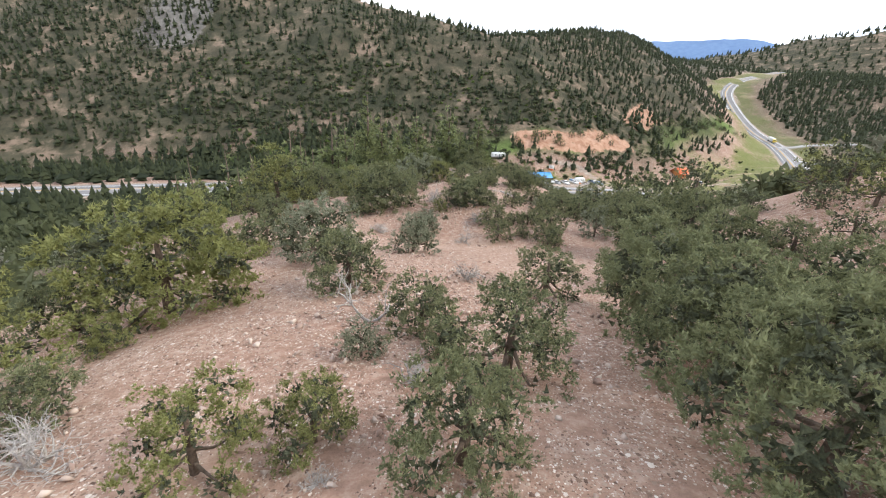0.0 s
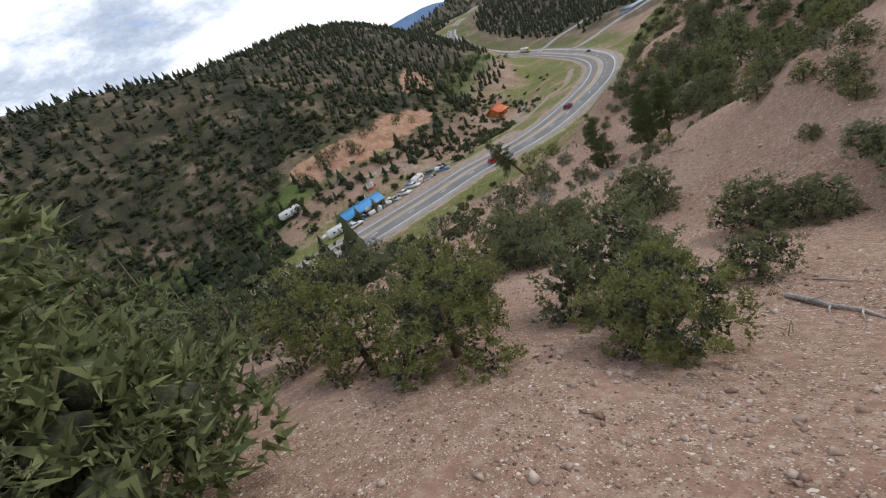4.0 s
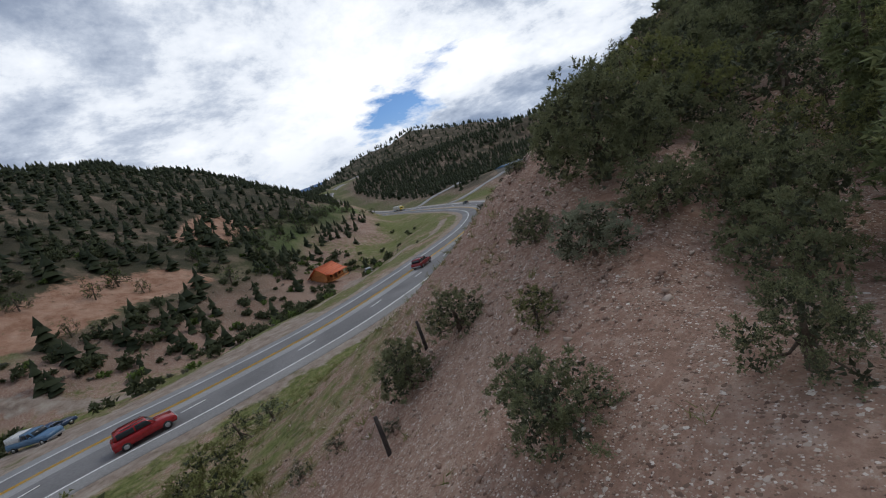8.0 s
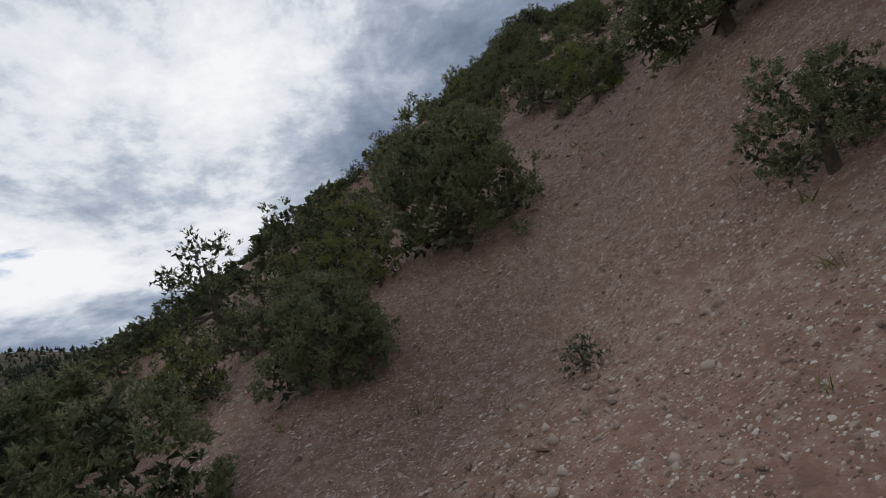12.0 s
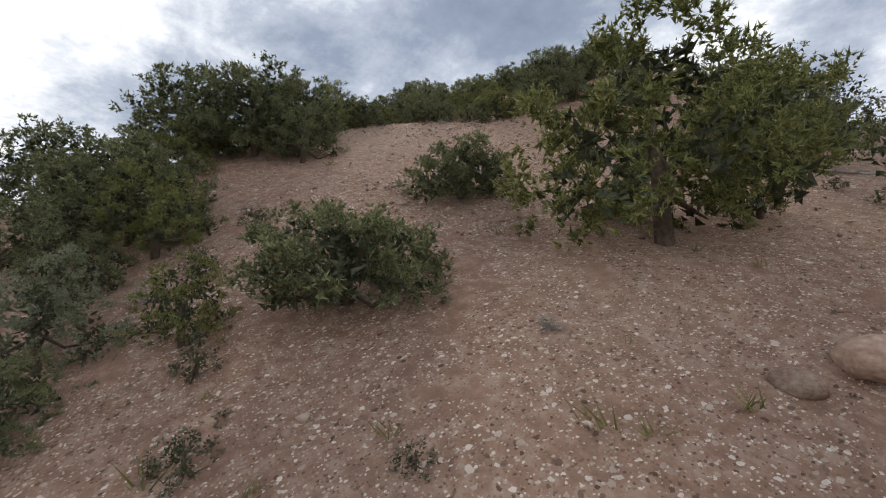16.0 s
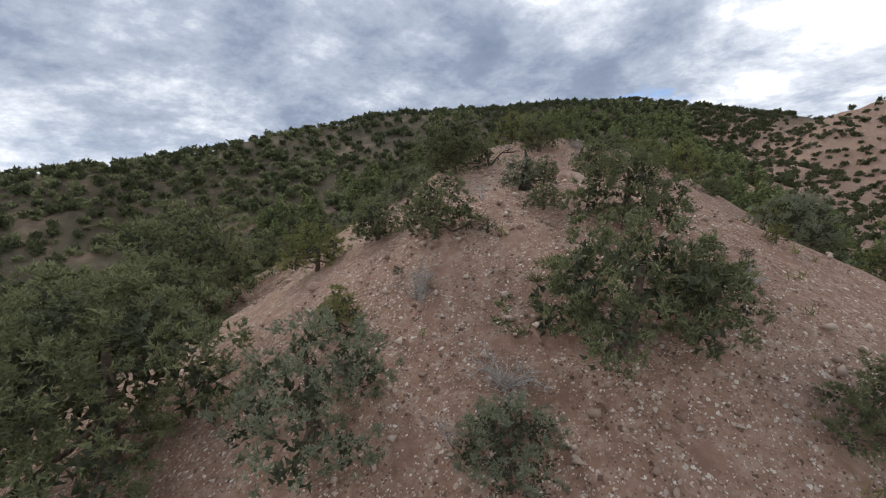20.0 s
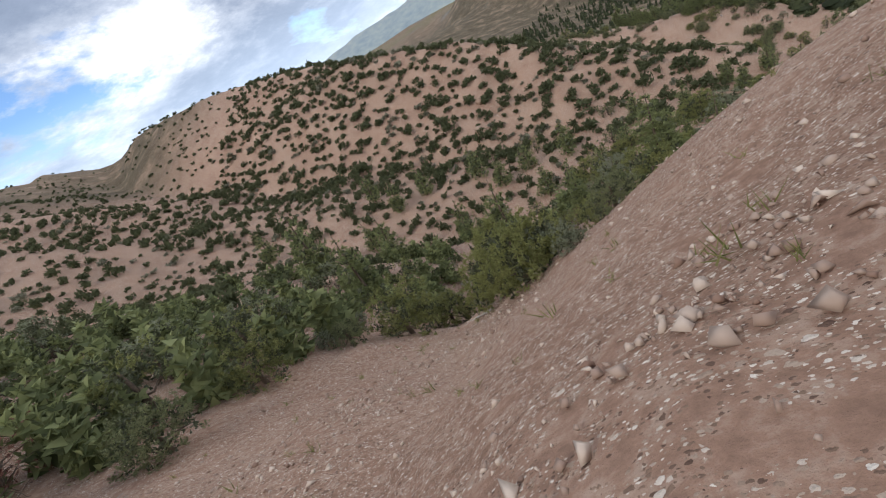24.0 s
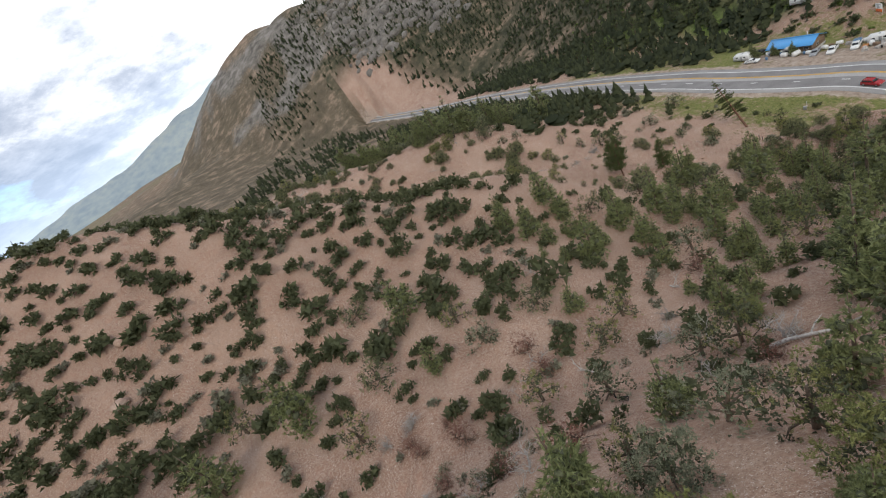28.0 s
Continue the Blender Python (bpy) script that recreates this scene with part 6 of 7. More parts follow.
car("sedan", "sedan", "grey", 54.2, 199.6, -68, "old grey saloon car parked beside the lodge", "car", "cars parked at the lodge")
car("pickup", "pickup", "white", 58.4, 200.9, -66, "white pickup with an open bed parked at the lodge", "car", "cars parked at the lodge")
car("pickup", "pickup", "white", 63.2, 203.4, -64, "white and pale blue pickup parked in the row", "car", "cars parked at the lodge", "blue")
car("sedan", "sedan", "white", 38.2, 193.0, 12, "old cream-white saloon car beside the road", "car", "cars parked at the lodge")
car("pickup", "pickup", "blue", 75.2, 203.6, -50, "faded blue pickup with a white camper cap", "car", "cars parked at the lodge", "white")
car("sedan", "sedan", "navy", 76.5, 216.5, 25, "navy blue car parked on grass below the track", "car", "cars parked at the lodge")
car("van", "van", "grey", 152.0, 250.5, 62, "pale grey van parked on the cabin driveway", "van")
car("pickup", "pickup", "black", 34.0, 199.5, 70, "dark pickup parked under trees by the lodge", "car", "cars parked at the lodge")
trailer("caravan", 5.2, 2.2, 2.5, "white", 67.0, 206.8, 28, "small white caravan parked at the end of the row")
trailer("caravan", 7.5, 2.4, 2.7, "white", 28.5, 227.0, 15, "long white caravan standing in the creek trees")
trailer("caravan", 5.6, 2.3, 2.5, "white", 33.2, 194.6, 10, "white caravan parked at the roadside")
lorry(301.5, 409.5, -110)


def hoarding():
    thing = tagged(new("advertising_sign"), "white and orange roadside board leaning in the grass", "sign")
    board = solid("board", box(0, 0, 1.9, 2.6, 0.12, 2.6, 0.02), WHITE_LINE, thing)
    solid("stripe", box(0, -0.07, 1.1, 2.5, 0.04, 0.9, 0.01), ORANGE_PAINT, board, "orange lower band")
    for k in range(3):
        solid("bar", box(0, -0.07, 2.9 - 0.4 * k, 1.8 - 0.3 * k, 0.03, 0.16, 0.006), PAINT["grey"], board)
    for x in (-1, 1):
        solid("post", box(x, 0.12, 1.0, 0.12, 0.12, 2.3), GREY_BOARD, thing)
    thing.matrix_basis = at(56, 222, -20, 1, 0.1)


hoarding()


def junk_yard():
    """Barrels, crates, tyres and timber strewn round the lodge."""
    g = np.random.default_rng(404)
    def thing_mesh(name, arrays, mat, label, cat):
        return tagged(new(name, tri_mesh(name, *arrays, [mat])), label, cat, "junk round the lodge")
    def pile(name, piece, mat, label, cat, arrays, spots):
        thing = tagged(new(name), label, cat, "junk round the lodge")
        me = tri_mesh(piece, *arrays, [mat])
        for spot in spots:
            part(piece, me, thing).matrix_basis = Matrix.Translation(spot)
        return thing
    made = {
        "barrel": thing_mesh("barrel", tube([(0, 0, 0), (0, 0, 0.3), (0, 0, 0.6), (0, 0, 0.88)], (0.28, 0.31, 0.31, 0.28), 12), PAINT["blue"], "dented faded blue steel barrel on gravel", "barrel"),
        "crate": thing_mesh("crate", joined([box(0, 0, 0.12 + 0.2 * k, 0.9, 0.7, 0.16) for k in range(4)]), BROWN_WOOD, "weathered slatted wooden crate on gravel", "crate"),
        "tyre": thing_mesh("tyre", joined([disc(0, 0.36, 0.36, -0.12, 0.12, 16, 0.07)]), RUBBER, "worn black car tyre lying in the yard", "tyre"),
        "timber_pile": pile("timber_pile", "plank", LOG_WOOD, "pile of orange-brown sawn timber on gravel", "timber", box(0, 0, 0, 3.0, 0.18, 0.14), [(g.normal() * 0.2, 0.22 * k - 0.6, 0.1 + 0.18 * j) for j in range(3) for k in range(6)]),
        "log_pile": pile("log_pile", "log", DEAD_WOOD, "stack of pale cut logs on gravel", "logs", tube([(-1.1, 0, 0), (1.15, 0, 0)], (0.15, 0.14), 8), [(g.normal() * 0.06, 0.3 * k - 0.6 + 0.15 * j, 0.15 + 0.26 * j) for j in range(3) for k in range(5 - j)]),
        "water_tank": thing_mesh("water_tank", disc(0, 0.7, 0.65, -0.9, 0.9, 14, 0.15), PAINT["white"], "white plastic water tank lying on its side", "tank"),
    }
    places = [(38.5 + 1.0 * k + g.normal() * 0.4, 198.2 + 0.16 * k + g.normal() * 1.1) for k in range(15)] + [(66 + 0.7 * k, 203 + g.normal() * 1.0 - 0.05 * k) for k in range(8)] + [(53 + 1.1 * k, 206 + 0.3 * k + g.normal() * 1.2) for k in range(12)] + [(30 + 0.9 * k, 201 + g.normal() * 2.0) for k in range(8)]
    names, seen = list(made), set()
    for x, y in places:
        n = names[g.integers(len(names))]
        m = at(x, y, g.uniform(0, 360), g.uniform(0.85, 1.25), 0.03)
        if n in seen:
            copy_thing(made[n], m)
        else:
            made[n].matrix_basis = m
            seen.add(n)
    for n in names:
        if n not in seen:
            made[n].matrix_basis = at(49, 199.5, 30)


junk_yard()


def roadside_bits():
    post = tagged(new("marker_post"), "thin grey reflector post at the road verge", "post")
    solid("pole", tube([(0, 0, -0.2), (0, 0, 1.6)], (0.035, 0.035), 6), GREY_BOARD, post)
    solid("reflector", box(0, -0.04, 1.4, 0.13, 0.03, 0.2, 0.005), WHITE_LINE, post)
    post.matrix_basis = at(75.0, 171.0)
    cabinet = tagged(new("utility_box"), "small grey utility box on the grassy verge", "utility box")
    solid("body", box(0, 0, 0.4, 0.7, 0.5, 0.9, 0.03), PAINT["grey"], cabinet)
    solid("lid", box(0, 0, 0.9, 0.78, 0.58, 0.08, 0.02), PAINT["grey"], cabinet)
    cabinet.matrix_basis = at(76.2, 169.0, 25)
    stake = tagged(new("fence_post", tri_mesh("fence_post", *tube([(0, 0, -0.3), (0.03, 0, 0.6), (0.05, 0.02, 1.25)], (0.08, 0.075, 0.06), 7), [CHARRED])), "dark weathered wooden fence post on the bank", "fence post", "fence posts on the bank")
    stake.matrix_basis = at(79.8, 150.6)
    for x, y in ((81.9, 149.4), (84.5, 148.9), (89.0, 151.5)):
        copy_thing(stake, at(x, y, 40))
    shed = tagged(new("shed"), "low shed with a pale blue-grey metal roof", "shed")
    solid("wall", box(0, 0, 1.2, 22, 8, 2.6), GREY_BOARD, shed)
    solid("roof", prism([(-4.6, 2.4), (4.6, 2.4), (4.6, 2.55), (0, 3.6), (-4.6, 2.55)], -11.6, 11.6, "x", 0.03), PAINT["blue"], shed)
    solid("door", box(-5, -4.05, 1.1, 3, 0.1, 2.2), PAINT["grey"], shed)
    shed.matrix_basis = at(323, 312, 5)


roadside_bits()

# ---- trees and shrubs that stand out ----
PINE_GREEN = foliage("pine_needles", (0.045, 0.065, 0.028), (0.17, 0.205, 0.075), (0.115, 0.145, 0.055))


def ponderosa(seed, x, y, height, width, tilt, heading, label, bare=0.2, whorls=20, thin=0.9):
    """A tall pine with clumped boughs, tilted as it stands."""
    t = conifer("tall_pine", seed, height, width, whorls, PINE_GREEN, PINE_BARK, label, "pine tree", "tall pines above the road", bare, 0.1, 2.3, 0.0, thin)
    z = float(land(np.array([x]), np.array([y]))[0]) - 0.2
    t.matrix_basis = Matrix.Translation((x, y, z)) @ Matrix.Rotation(radians(heading), 4, "Z") @ Matrix.Rotation(radians(tilt), 4, "Y")
    return t


ponderosa(201, 71.0, 156.0, 16.0, 6.6, 33, 178, "tall pine leaning far over above the road", 0.3, 18, 0.85)
ponderosa(202, 62.4, 123.6, 10.0, 5.2, 9, 160, "tall dark pine leaning slightly on the slope", 0.08, 22)
ponderosa(203, 66.4, 118.8, 9.8, 5.4, 3, 30, "ponderosa pine with a red-brown trunk on the slope", 0.12, 22)
ponderosa(204, 70.6, 118.2, 10.2, 4.6, 2, 200, "ponderosa pine with a red-brown trunk on the slope", 0.2, 20)
ponderosa(205, 75.6, 126.4, 8.6, 5.0, 4, 80, "bushy ponderosa pine low on the stony slope", 0.05, 20)

# ---- plants further off ----
LIGHT = {
    "J": [bushy_tree("juniper_bush", 211 + i, 3.0, (2.3, 2.5, 2.1)[i], (7, 8, 9)[i], 400, 0.25, JUNIPER_GREEN, "dark green juniper bush among others on the hillside", "juniper", "junipers on the hillsides", trunk=0.1, base=0.04, core=0.5) for i in range(3)],
    "P": [bushy_tree("pinyon_bush", 221 + i, 3.0, (2.6, 2.8, 2.4)[i], (7, 6, 8)[i], 380, 0.27, PINYON_GREEN, "yellow-green pinyon pine among others on the hillside", "pinyon pine", "pinyon pines on the hillsides", trunk=0.1, base=0.1, flat=0.85, core=0.5) for i in range(3)],
    "G": [bushy_tree("grey_bush", 231 + i, 3.0, (2.3, 2.1)[i], (8, 9)[i], 380, 0.25, GREY_GREEN, "pale grey-green shrub among others on the hillside", "juniper", "grey shrubs on the hillsides", trunk=0.09, base=0.03, core=0.5) for i in range(2)],
    "C": [cone_tree("fir_tree", 241 + i, (3.4, 3.1, 3.8)[i], 5.8, 7, 480, 0.34, FIR_GREEN, "mid-green fir standing among shrubs in the gully", "fir tree", "firs in the gully") for i in range(3)],
    "S": [bushy_tree("sagebrush", 251 + i, 1.0, 0.65, 5, 110, 0.2, SAGE_GREY, "low grey sagebrush on stony ground", "sagebrush", "sagebrush on the hillsides", trunk=0.03, base=0.02, width_blade=0.25) for i in range(2)],
}
for x, y, w, k in PLANTS:
    close = gap_to(np.array([x]), np.array([y]), WAY)[0] < 15
    if close and k in ("J", "P") and w > 3.7:
        k += "B"
    plant(k, x, y, w, KINDS if close or k not in LIGHT else LIGHT)


def scatter_cells(x0, x1, y0, y1, step, seed):
    """A jittered grid of places."""
    g = np.random.default_rng(seed)
    gx, gy = np.meshgrid(np.arange(x0, x1, step), np.arange(y0, y1, step))
    x = gx.ravel() + g.uniform(-0.48, 0.48, gx.size) * step
    y = gy.ravel() + g.uniform(-0.48, 0.48, gx.size) * step
    return x, y, g


def cover(x, y):
    """How densely shrubs grow, 0 to 1, south of the road."""
    patchy = 0.5 + 0.5 * rough(x, y, 19, 31)
    d, _, side = near_line(x, y, ROAD_LINE)
    c = np.full(x.shape, 0.62) * (0.45 + patchy)
    west = gap_to(x, y, RIDGE_WEST[2:8])
    c = np.where(west < 12, c * 0.75, c)
    slope_north = (y > 95 + 0.35 * (x - 140)) & (x > 125)
    c = np.where(slope_north, 0.95, c)
    c = np.where((x < 6) & (y > 30) & (west > 9), 1.0, c)
    foot = (x > 30) & (x < 110) & (y > 105) & (y < 180)
    c = np.where(foot, 0.2 + 0.25 * patchy, c)
    c = np.where((x > 18) & (x < 58) & (y > 78) & (y < 112), 0.55 + 0.4 * patchy, c)
    bank_top = gap_to(x, y, [(95, 141), (120, 147), (145, 136), (170, 122)])
    c = np.where((bank_top < 24) & (y < 147), 0.9, c)
    spur = gap_to(x, y, SPUR[2:8])
    c = np.where((spur < 60) & (x < 112) & (y < 80), 0.85 + 0.2 * patchy, c)
    gully = gap_to(x, y, [(108, 100)] + GULLY)
    c = np.where(gully < 24, 0.95, c)
    crest = gap_to(x, y, RIDGE_EAST[5:11])
    c = np.where((crest < 16) & (x > 222), 0.3 * patchy + 0.35, c)
    c = np.where((crest < 30) & (x > 172) & (x < 222) & (y > 78), 0.97, c)
    hollow = (x > 118) & (x < 228) & (y > 25) & (y < 62 + 0.27 * (228 - x))
    c = np.where(hollow, 0.72 + 0.3 * patchy, c)
    east_wood = (x > 96) & (x < 168) & (y > 92) & (y < 128)
    c = np.where(east_wood, 0.7 + 0.3 * patchy, c)
    c = np.where((x > 88) & (x < 142) & (y > 153), 0.05, c)
    far_side = (x > 255 - 0.3 * (y - 60)) & (y < 110)
    c = np.where(far_side | ((y < 36) & (x > 196)), 0.95, c)
    c = np.where((gap_to(x, y, WAY[:6]) < 10) & (y < 80), 0, c)
    return np.where((side > 0) | (d < 15), 0, c)


def kinds_at(x, y, g):
    """Which plant grows where."""
    r = g.random(len(x))
    k = np.where(r < 0.5, "J", np.where(r < 0.78, "P", np.where(r < 0.92, "G", "S")))
    steep = (y > 95 + 0.35 * (x - 140)) & (x > 95)
    k = np.where(steep, np.where(r < 0.45, "J", "P"), k)
    gully = gap_to(x, y, [(112, 120), (108, 100)] + GULLY)
    k = np.where((gully < 26) & (r < 0.5), "C", k)
    k = np.where((gully >= 26) & (gully < 70) & (x > 112) & (y < 110) & (r < 0.2), "C", k)
    hollow = (x > 118) & (x < 228) & (y > 25) & (y < 62 + 0.27 * (228 - x))
    q = g.random(len(x))
    k = np.where(hollow, np.where(q < 0.14, "J", np.where(q < 0.46, "P", np.where(q < 0.82, "G", np.where(q < 0.94, "C", "S")))), k)
    k = np.where((x < 6) & (y > 55) & (q < 0.6), "C", k)
    k = np.where((x > 96) & (x < 168) & (y > 92) & (y < 128) & (q < 0.45), "C", k)
    spur = gap_to(x, y, SPUR[2:8])
    return np.where((spur < 60) & (x < 100) & (y < 80), np.where(r < 0.72, "J", np.where(r < 0.85, "G", "S")), k)


PLACED = np.array([(p[0], p[1], p[2]) for p in PLANTS])
fx, fy, fill = scatter_cells(-130, 300, -150, 182, 3.7, 61)
ok = (fill.random(len(fx)) < cover(fx, fy)) & (gap_to(fx, fy, WAY[:19]) > 8.5) & ((fx < 212) | (gap_to(fx, fy, WAY[16:]) > 6.5))
near = np.array([np.min(np.hypot(PLACED[:, 0] - a, PLACED[:, 1] - b) - PLACED[:, 2] * 0.5) for a, b in zip(fx, fy)])
ok &= near > 1.2
fx, fy = fx[ok], fy[ok]
fk, fd = kinds_at(fx, fy, fill), gap_to(fx, fy, WAY)
order = np.argsort(fd)
COUNT, REST = {}, []
for i in order:
    k, x, y = str(fk[i]), float(fx[i]), float(fy[i])
    big = 1.6 if x < 6 and y > 55 else 1.2 if x < 42 else 1.5 if x < 112 and y < 80 else 1.0
    size = big * {"J": 2.9, "P": 3.3, "G": 2.5, "C": 3.6, "S": 1.1}[k] * float(np.clip(fill.lognormal(0, 0.28), 0.5, 1.8))
    if k == "J" and COUNT.get("J", 0) >= 200 and fd[i] < 62:
        k = "P"
    n = COUNT.get(k, 0)
    if n < {"J": 200, "P": 290, "G": 210, "C": 290, "S": 80}[k] and fd[i] < (130 if k == "C" else 85):
        COUNT[k] = n + 1
        plant(k, x, y, size, KINDS if fd[i] < 17 else LIGHT)
    elif k != "S":
        REST.append((x, y, size, k))


def clones(name, protos, x, y, size, tall, mat, label, category, seed, sink=0.1):
    """Many alike far plants or stones joined into one sheet of stuff."""
    g = np.random.default_rng(seed)
    z = land(x, y)
    pick, turn = g.integers(len(protos), size=len(x)), g.uniform(0, 6.283, len(x))
    vs, fs, n = [], [], 0
    for k, (pv, pf) in enumerate(protos):
        i = np.where(pick == k)[0]
        if not len(i):
            continue
        c, s = np.cos(turn[i])[:, None], np.sin(turn[i])[:, None]
        px, py, pz = pv[:, 0][None] * size[i, None], pv[:, 1][None] * size[i, None], pv[:, 2][None] * (size * tall)[i, None]
        v = np.stack([px * c - py * s + x[i, None], px * s + py * c + y[i, None], pz + z[i, None] - sink * size[i, None]], 2).reshape(-1, 3)
        f = (pf[None] + (np.arange(len(i)) * len(pv))[:, None, None]).reshape(-1, 3) + n
        vs.append(v)
        fs.append(f)
        n += len(v)
    me = tri_mesh(name, np.concatenate(vs), np.concatenate(fs), [mat])
    return tagged(new(name, me), label, category, "", "stuff")


def rough_bush(seed, count=120):
    """A small ragged clump of leafy sprays, one metre wide."""
    g = np.random.default_rng(seed)
    centres = np.stack([g.normal(size=5) * 0.16, g.normal(size=5) * 0.16, g.uniform(0.2, 0.42, 5)], 1)
    d = unit(g.normal(size=(count, 3)) + (0, 0, 0.25))
    pos = centres[g.integers(5, size=count)] + d * g.uniform(0.05, 0.24, (count, 1))
    pos[:, 2] = np.maximum(pos[:, 2], 0.04)
    return blades(g, pos, d, g.uniform(0.13, 0.22, count), 1, 0.8, 0.9, 0.15)


def rough_conifer(seed, tiers=5, slim=0.2):
    """A narrow ragged tree, one metre tall."""
    g = np.random.default_rng(seed)
    out = [tube([(0, 0, -0.05), (0, 0, 0.5)], (0.02, 0.01), 3)]
    for i in range(tiers):
        k = i / tiers
        z0, r = 0.1 + 0.8 * k, slim * (1 - k) ** 0.8 * g.uniform(0.8, 1.15) + 0.015
        a = np.arange(6) * 6.283 / 6 + g.uniform(0, 1)
        rr = r * g.uniform(0.5, 1.3, 6)
        ring = np.stack([rr * np.cos(a), rr * np.sin(a), z0 - 0.05 + g.normal(size=6) * 0.025], 1)
        top = np.array([[g.normal() * 0.01, g.normal() * 0.01, z0 + 0.24]])
        v = np.concatenate([ring, top])
        out.append((v, np.array([(j, (j + 1) % 6, 6) for j in range(6)])))
    return joined(out)


BUSHES = [rough_bush(301 + i) for i in range(8)]
FIRS = [rough_conifer(321 + i, 5, (0.27, 0.31, 0.36, 0.29, 0.4)[i]) for i in range(5)]
for kinds, name, protos, mat, tall, label in (("JP", "distant_shrubs", BUSHES, SHRUB_DARK, 0.95, "dark shrubs dotted over the further slopes"), ("G", "distant_grey_shrubs", BUSHES, SAGE_GREY, 0.9, "grey-green shrubs dotted over the further slopes"), ("C", "distant_firs", BUSHES, SHRUB_DARK, 1.2, "firs filling the further gully")):
    rest = np.array([r[:3] for r in REST if r[3] in kinds])
    if len(rest):
        size = rest[:, 2] * (0.9 if kinds == "C" else 1.0)
        clones(name, protos, rest[:, 0], rest[:, 1], size, tall, mat, label, "trees" if kinds == "C" else "shrubs", 71)


def far_woods():
    """Forest on the hills across the road and on the ridges beyond."""
    x, y, g = scatter_cells(-480, 420, 205, 660, 5.0, 81)
    d, _, side = near_line(x, y, ROAD_LINE)
    z = land(x, y)
    p = np.where((side > 0) & (d > 40), 1.0, 0) * (0.25 + 0.75 * step01(0, 10, z + 6 * rough(x, y, 30, 41))) * np.where((x > 110) & (y < 340) & (z < 3), 0.25, 1)
    p *= 0.62 + 0.5 * step01(-0.45, 0.35, rough(x, y, 46, 42))
    p = np.where(gap_to(x, y, CLAY_BAND) < 12, 0.04, p)
    p = np.where(gap_to(x, y, CREEK) < 9, 0, p)
    keep = g.random(len(x)) < p * (1 - 0.4 * step01(300, 600, y - 0.2 * x))
    x, y = x[keep], y[keep]
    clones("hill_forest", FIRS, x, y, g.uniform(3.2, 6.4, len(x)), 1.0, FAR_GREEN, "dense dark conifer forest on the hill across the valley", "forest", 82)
    x, y, g = scatter_cells(-300, 400, 200, 560, 5.6, 83)
    d, _, side = near_line(x, y, ROAD_LINE)
    keep = (side > 0) & (d > 24) & (g.random(len(x)) < np.where(y < 300, 0.75, 0.12) * np.where((x > 150) & (d < 70), 0.3, 1)) & (gap_to(x, y, CLAY_BAND) > 7) & (gap_to(x, y, TRACK) > 4) & (gap_to(x, y, DRIVE) > 5) & (np.hypot(x - 145, y - 260) > 9) & ((np.abs(x - 50) > 28) | (y > 222))
    x, y = x[keep], y[keep]
    clones("hill_scrub", BUSHES, x, y, g.uniform(1.6, 3.8, len(x)), 0.9, SHRUB_DARK, "scrub between the trees across the valley", "shrubs", 84)
    x, y, g = scatter_cells(262, 500, -330, 200, 5.0, 85)
    keep = (g.random(len(x)) < 0.85 + 0.3 * rough(x, y, 40, 43)) & (gap_to(x, y, WAY) > 30) & (gap_to(x, y, SIDE_ROAD[:, :2]) > 14)
    x, y = x[keep], y[keep]
    clones("ridge_forest", BUSHES, x, y, g.uniform(3.0, 5.6, len(x)), 1.1, SHRUB_DARK, "dark conifers on the ridge beyond the crest", "forest", 86)
    x, y, g = scatter_cells(-260, 300, -560, -140, 6.5, 87)
    keep = g.random(len(x)) < np.clip(0.5 + 0.4 * rough(x, y, 60, 44), 0, 1) * (1 - 0.85 * step01(-380, -470, y))
    x, y = x[keep], y[keep]
    clones("south_scrub", BUSHES, x, y, g.uniform(2.2, 4.6, len(x)), 0.9, SHRUB_DARK, "dark shrubs dotted over the southern hills", "shrubs", 88)
    x, y, g = scatter_cells(-760, -120, -40, 560, 8.0, 89)
    d, _, side = near_line(x, y, ROAD_LINE)
    keep = (d > 45) & (g.random(len(x)) < np.clip(0.5 + 0.5 * rough(x, y, 70, 45), 0, 0.8)) & ((x < -480) | (y < 205))
    x, y = x[keep], y[keep]
    clones("mountain_woods", FIRS, x, y, g.uniform(5, 10, len(x)), 1.0, FAR_GREEN, "scattered conifers on the rocky mountain", "forest", 90)
    x, y, g = scatter_cells(300, 1700, 300, 1600, 20.0, 91)
    d, _, side = near_line(x, y, ROAD_LINE)
    z = land(x, y)
    keep = (d > 40) & (z > 4) & (g.random(len(x)) < 0.9) & ((x > 420) | (y > 720))
    x, y = x[keep], y[keep]
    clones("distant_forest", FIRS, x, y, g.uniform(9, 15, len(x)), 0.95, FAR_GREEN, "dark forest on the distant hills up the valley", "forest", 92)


far_woods()


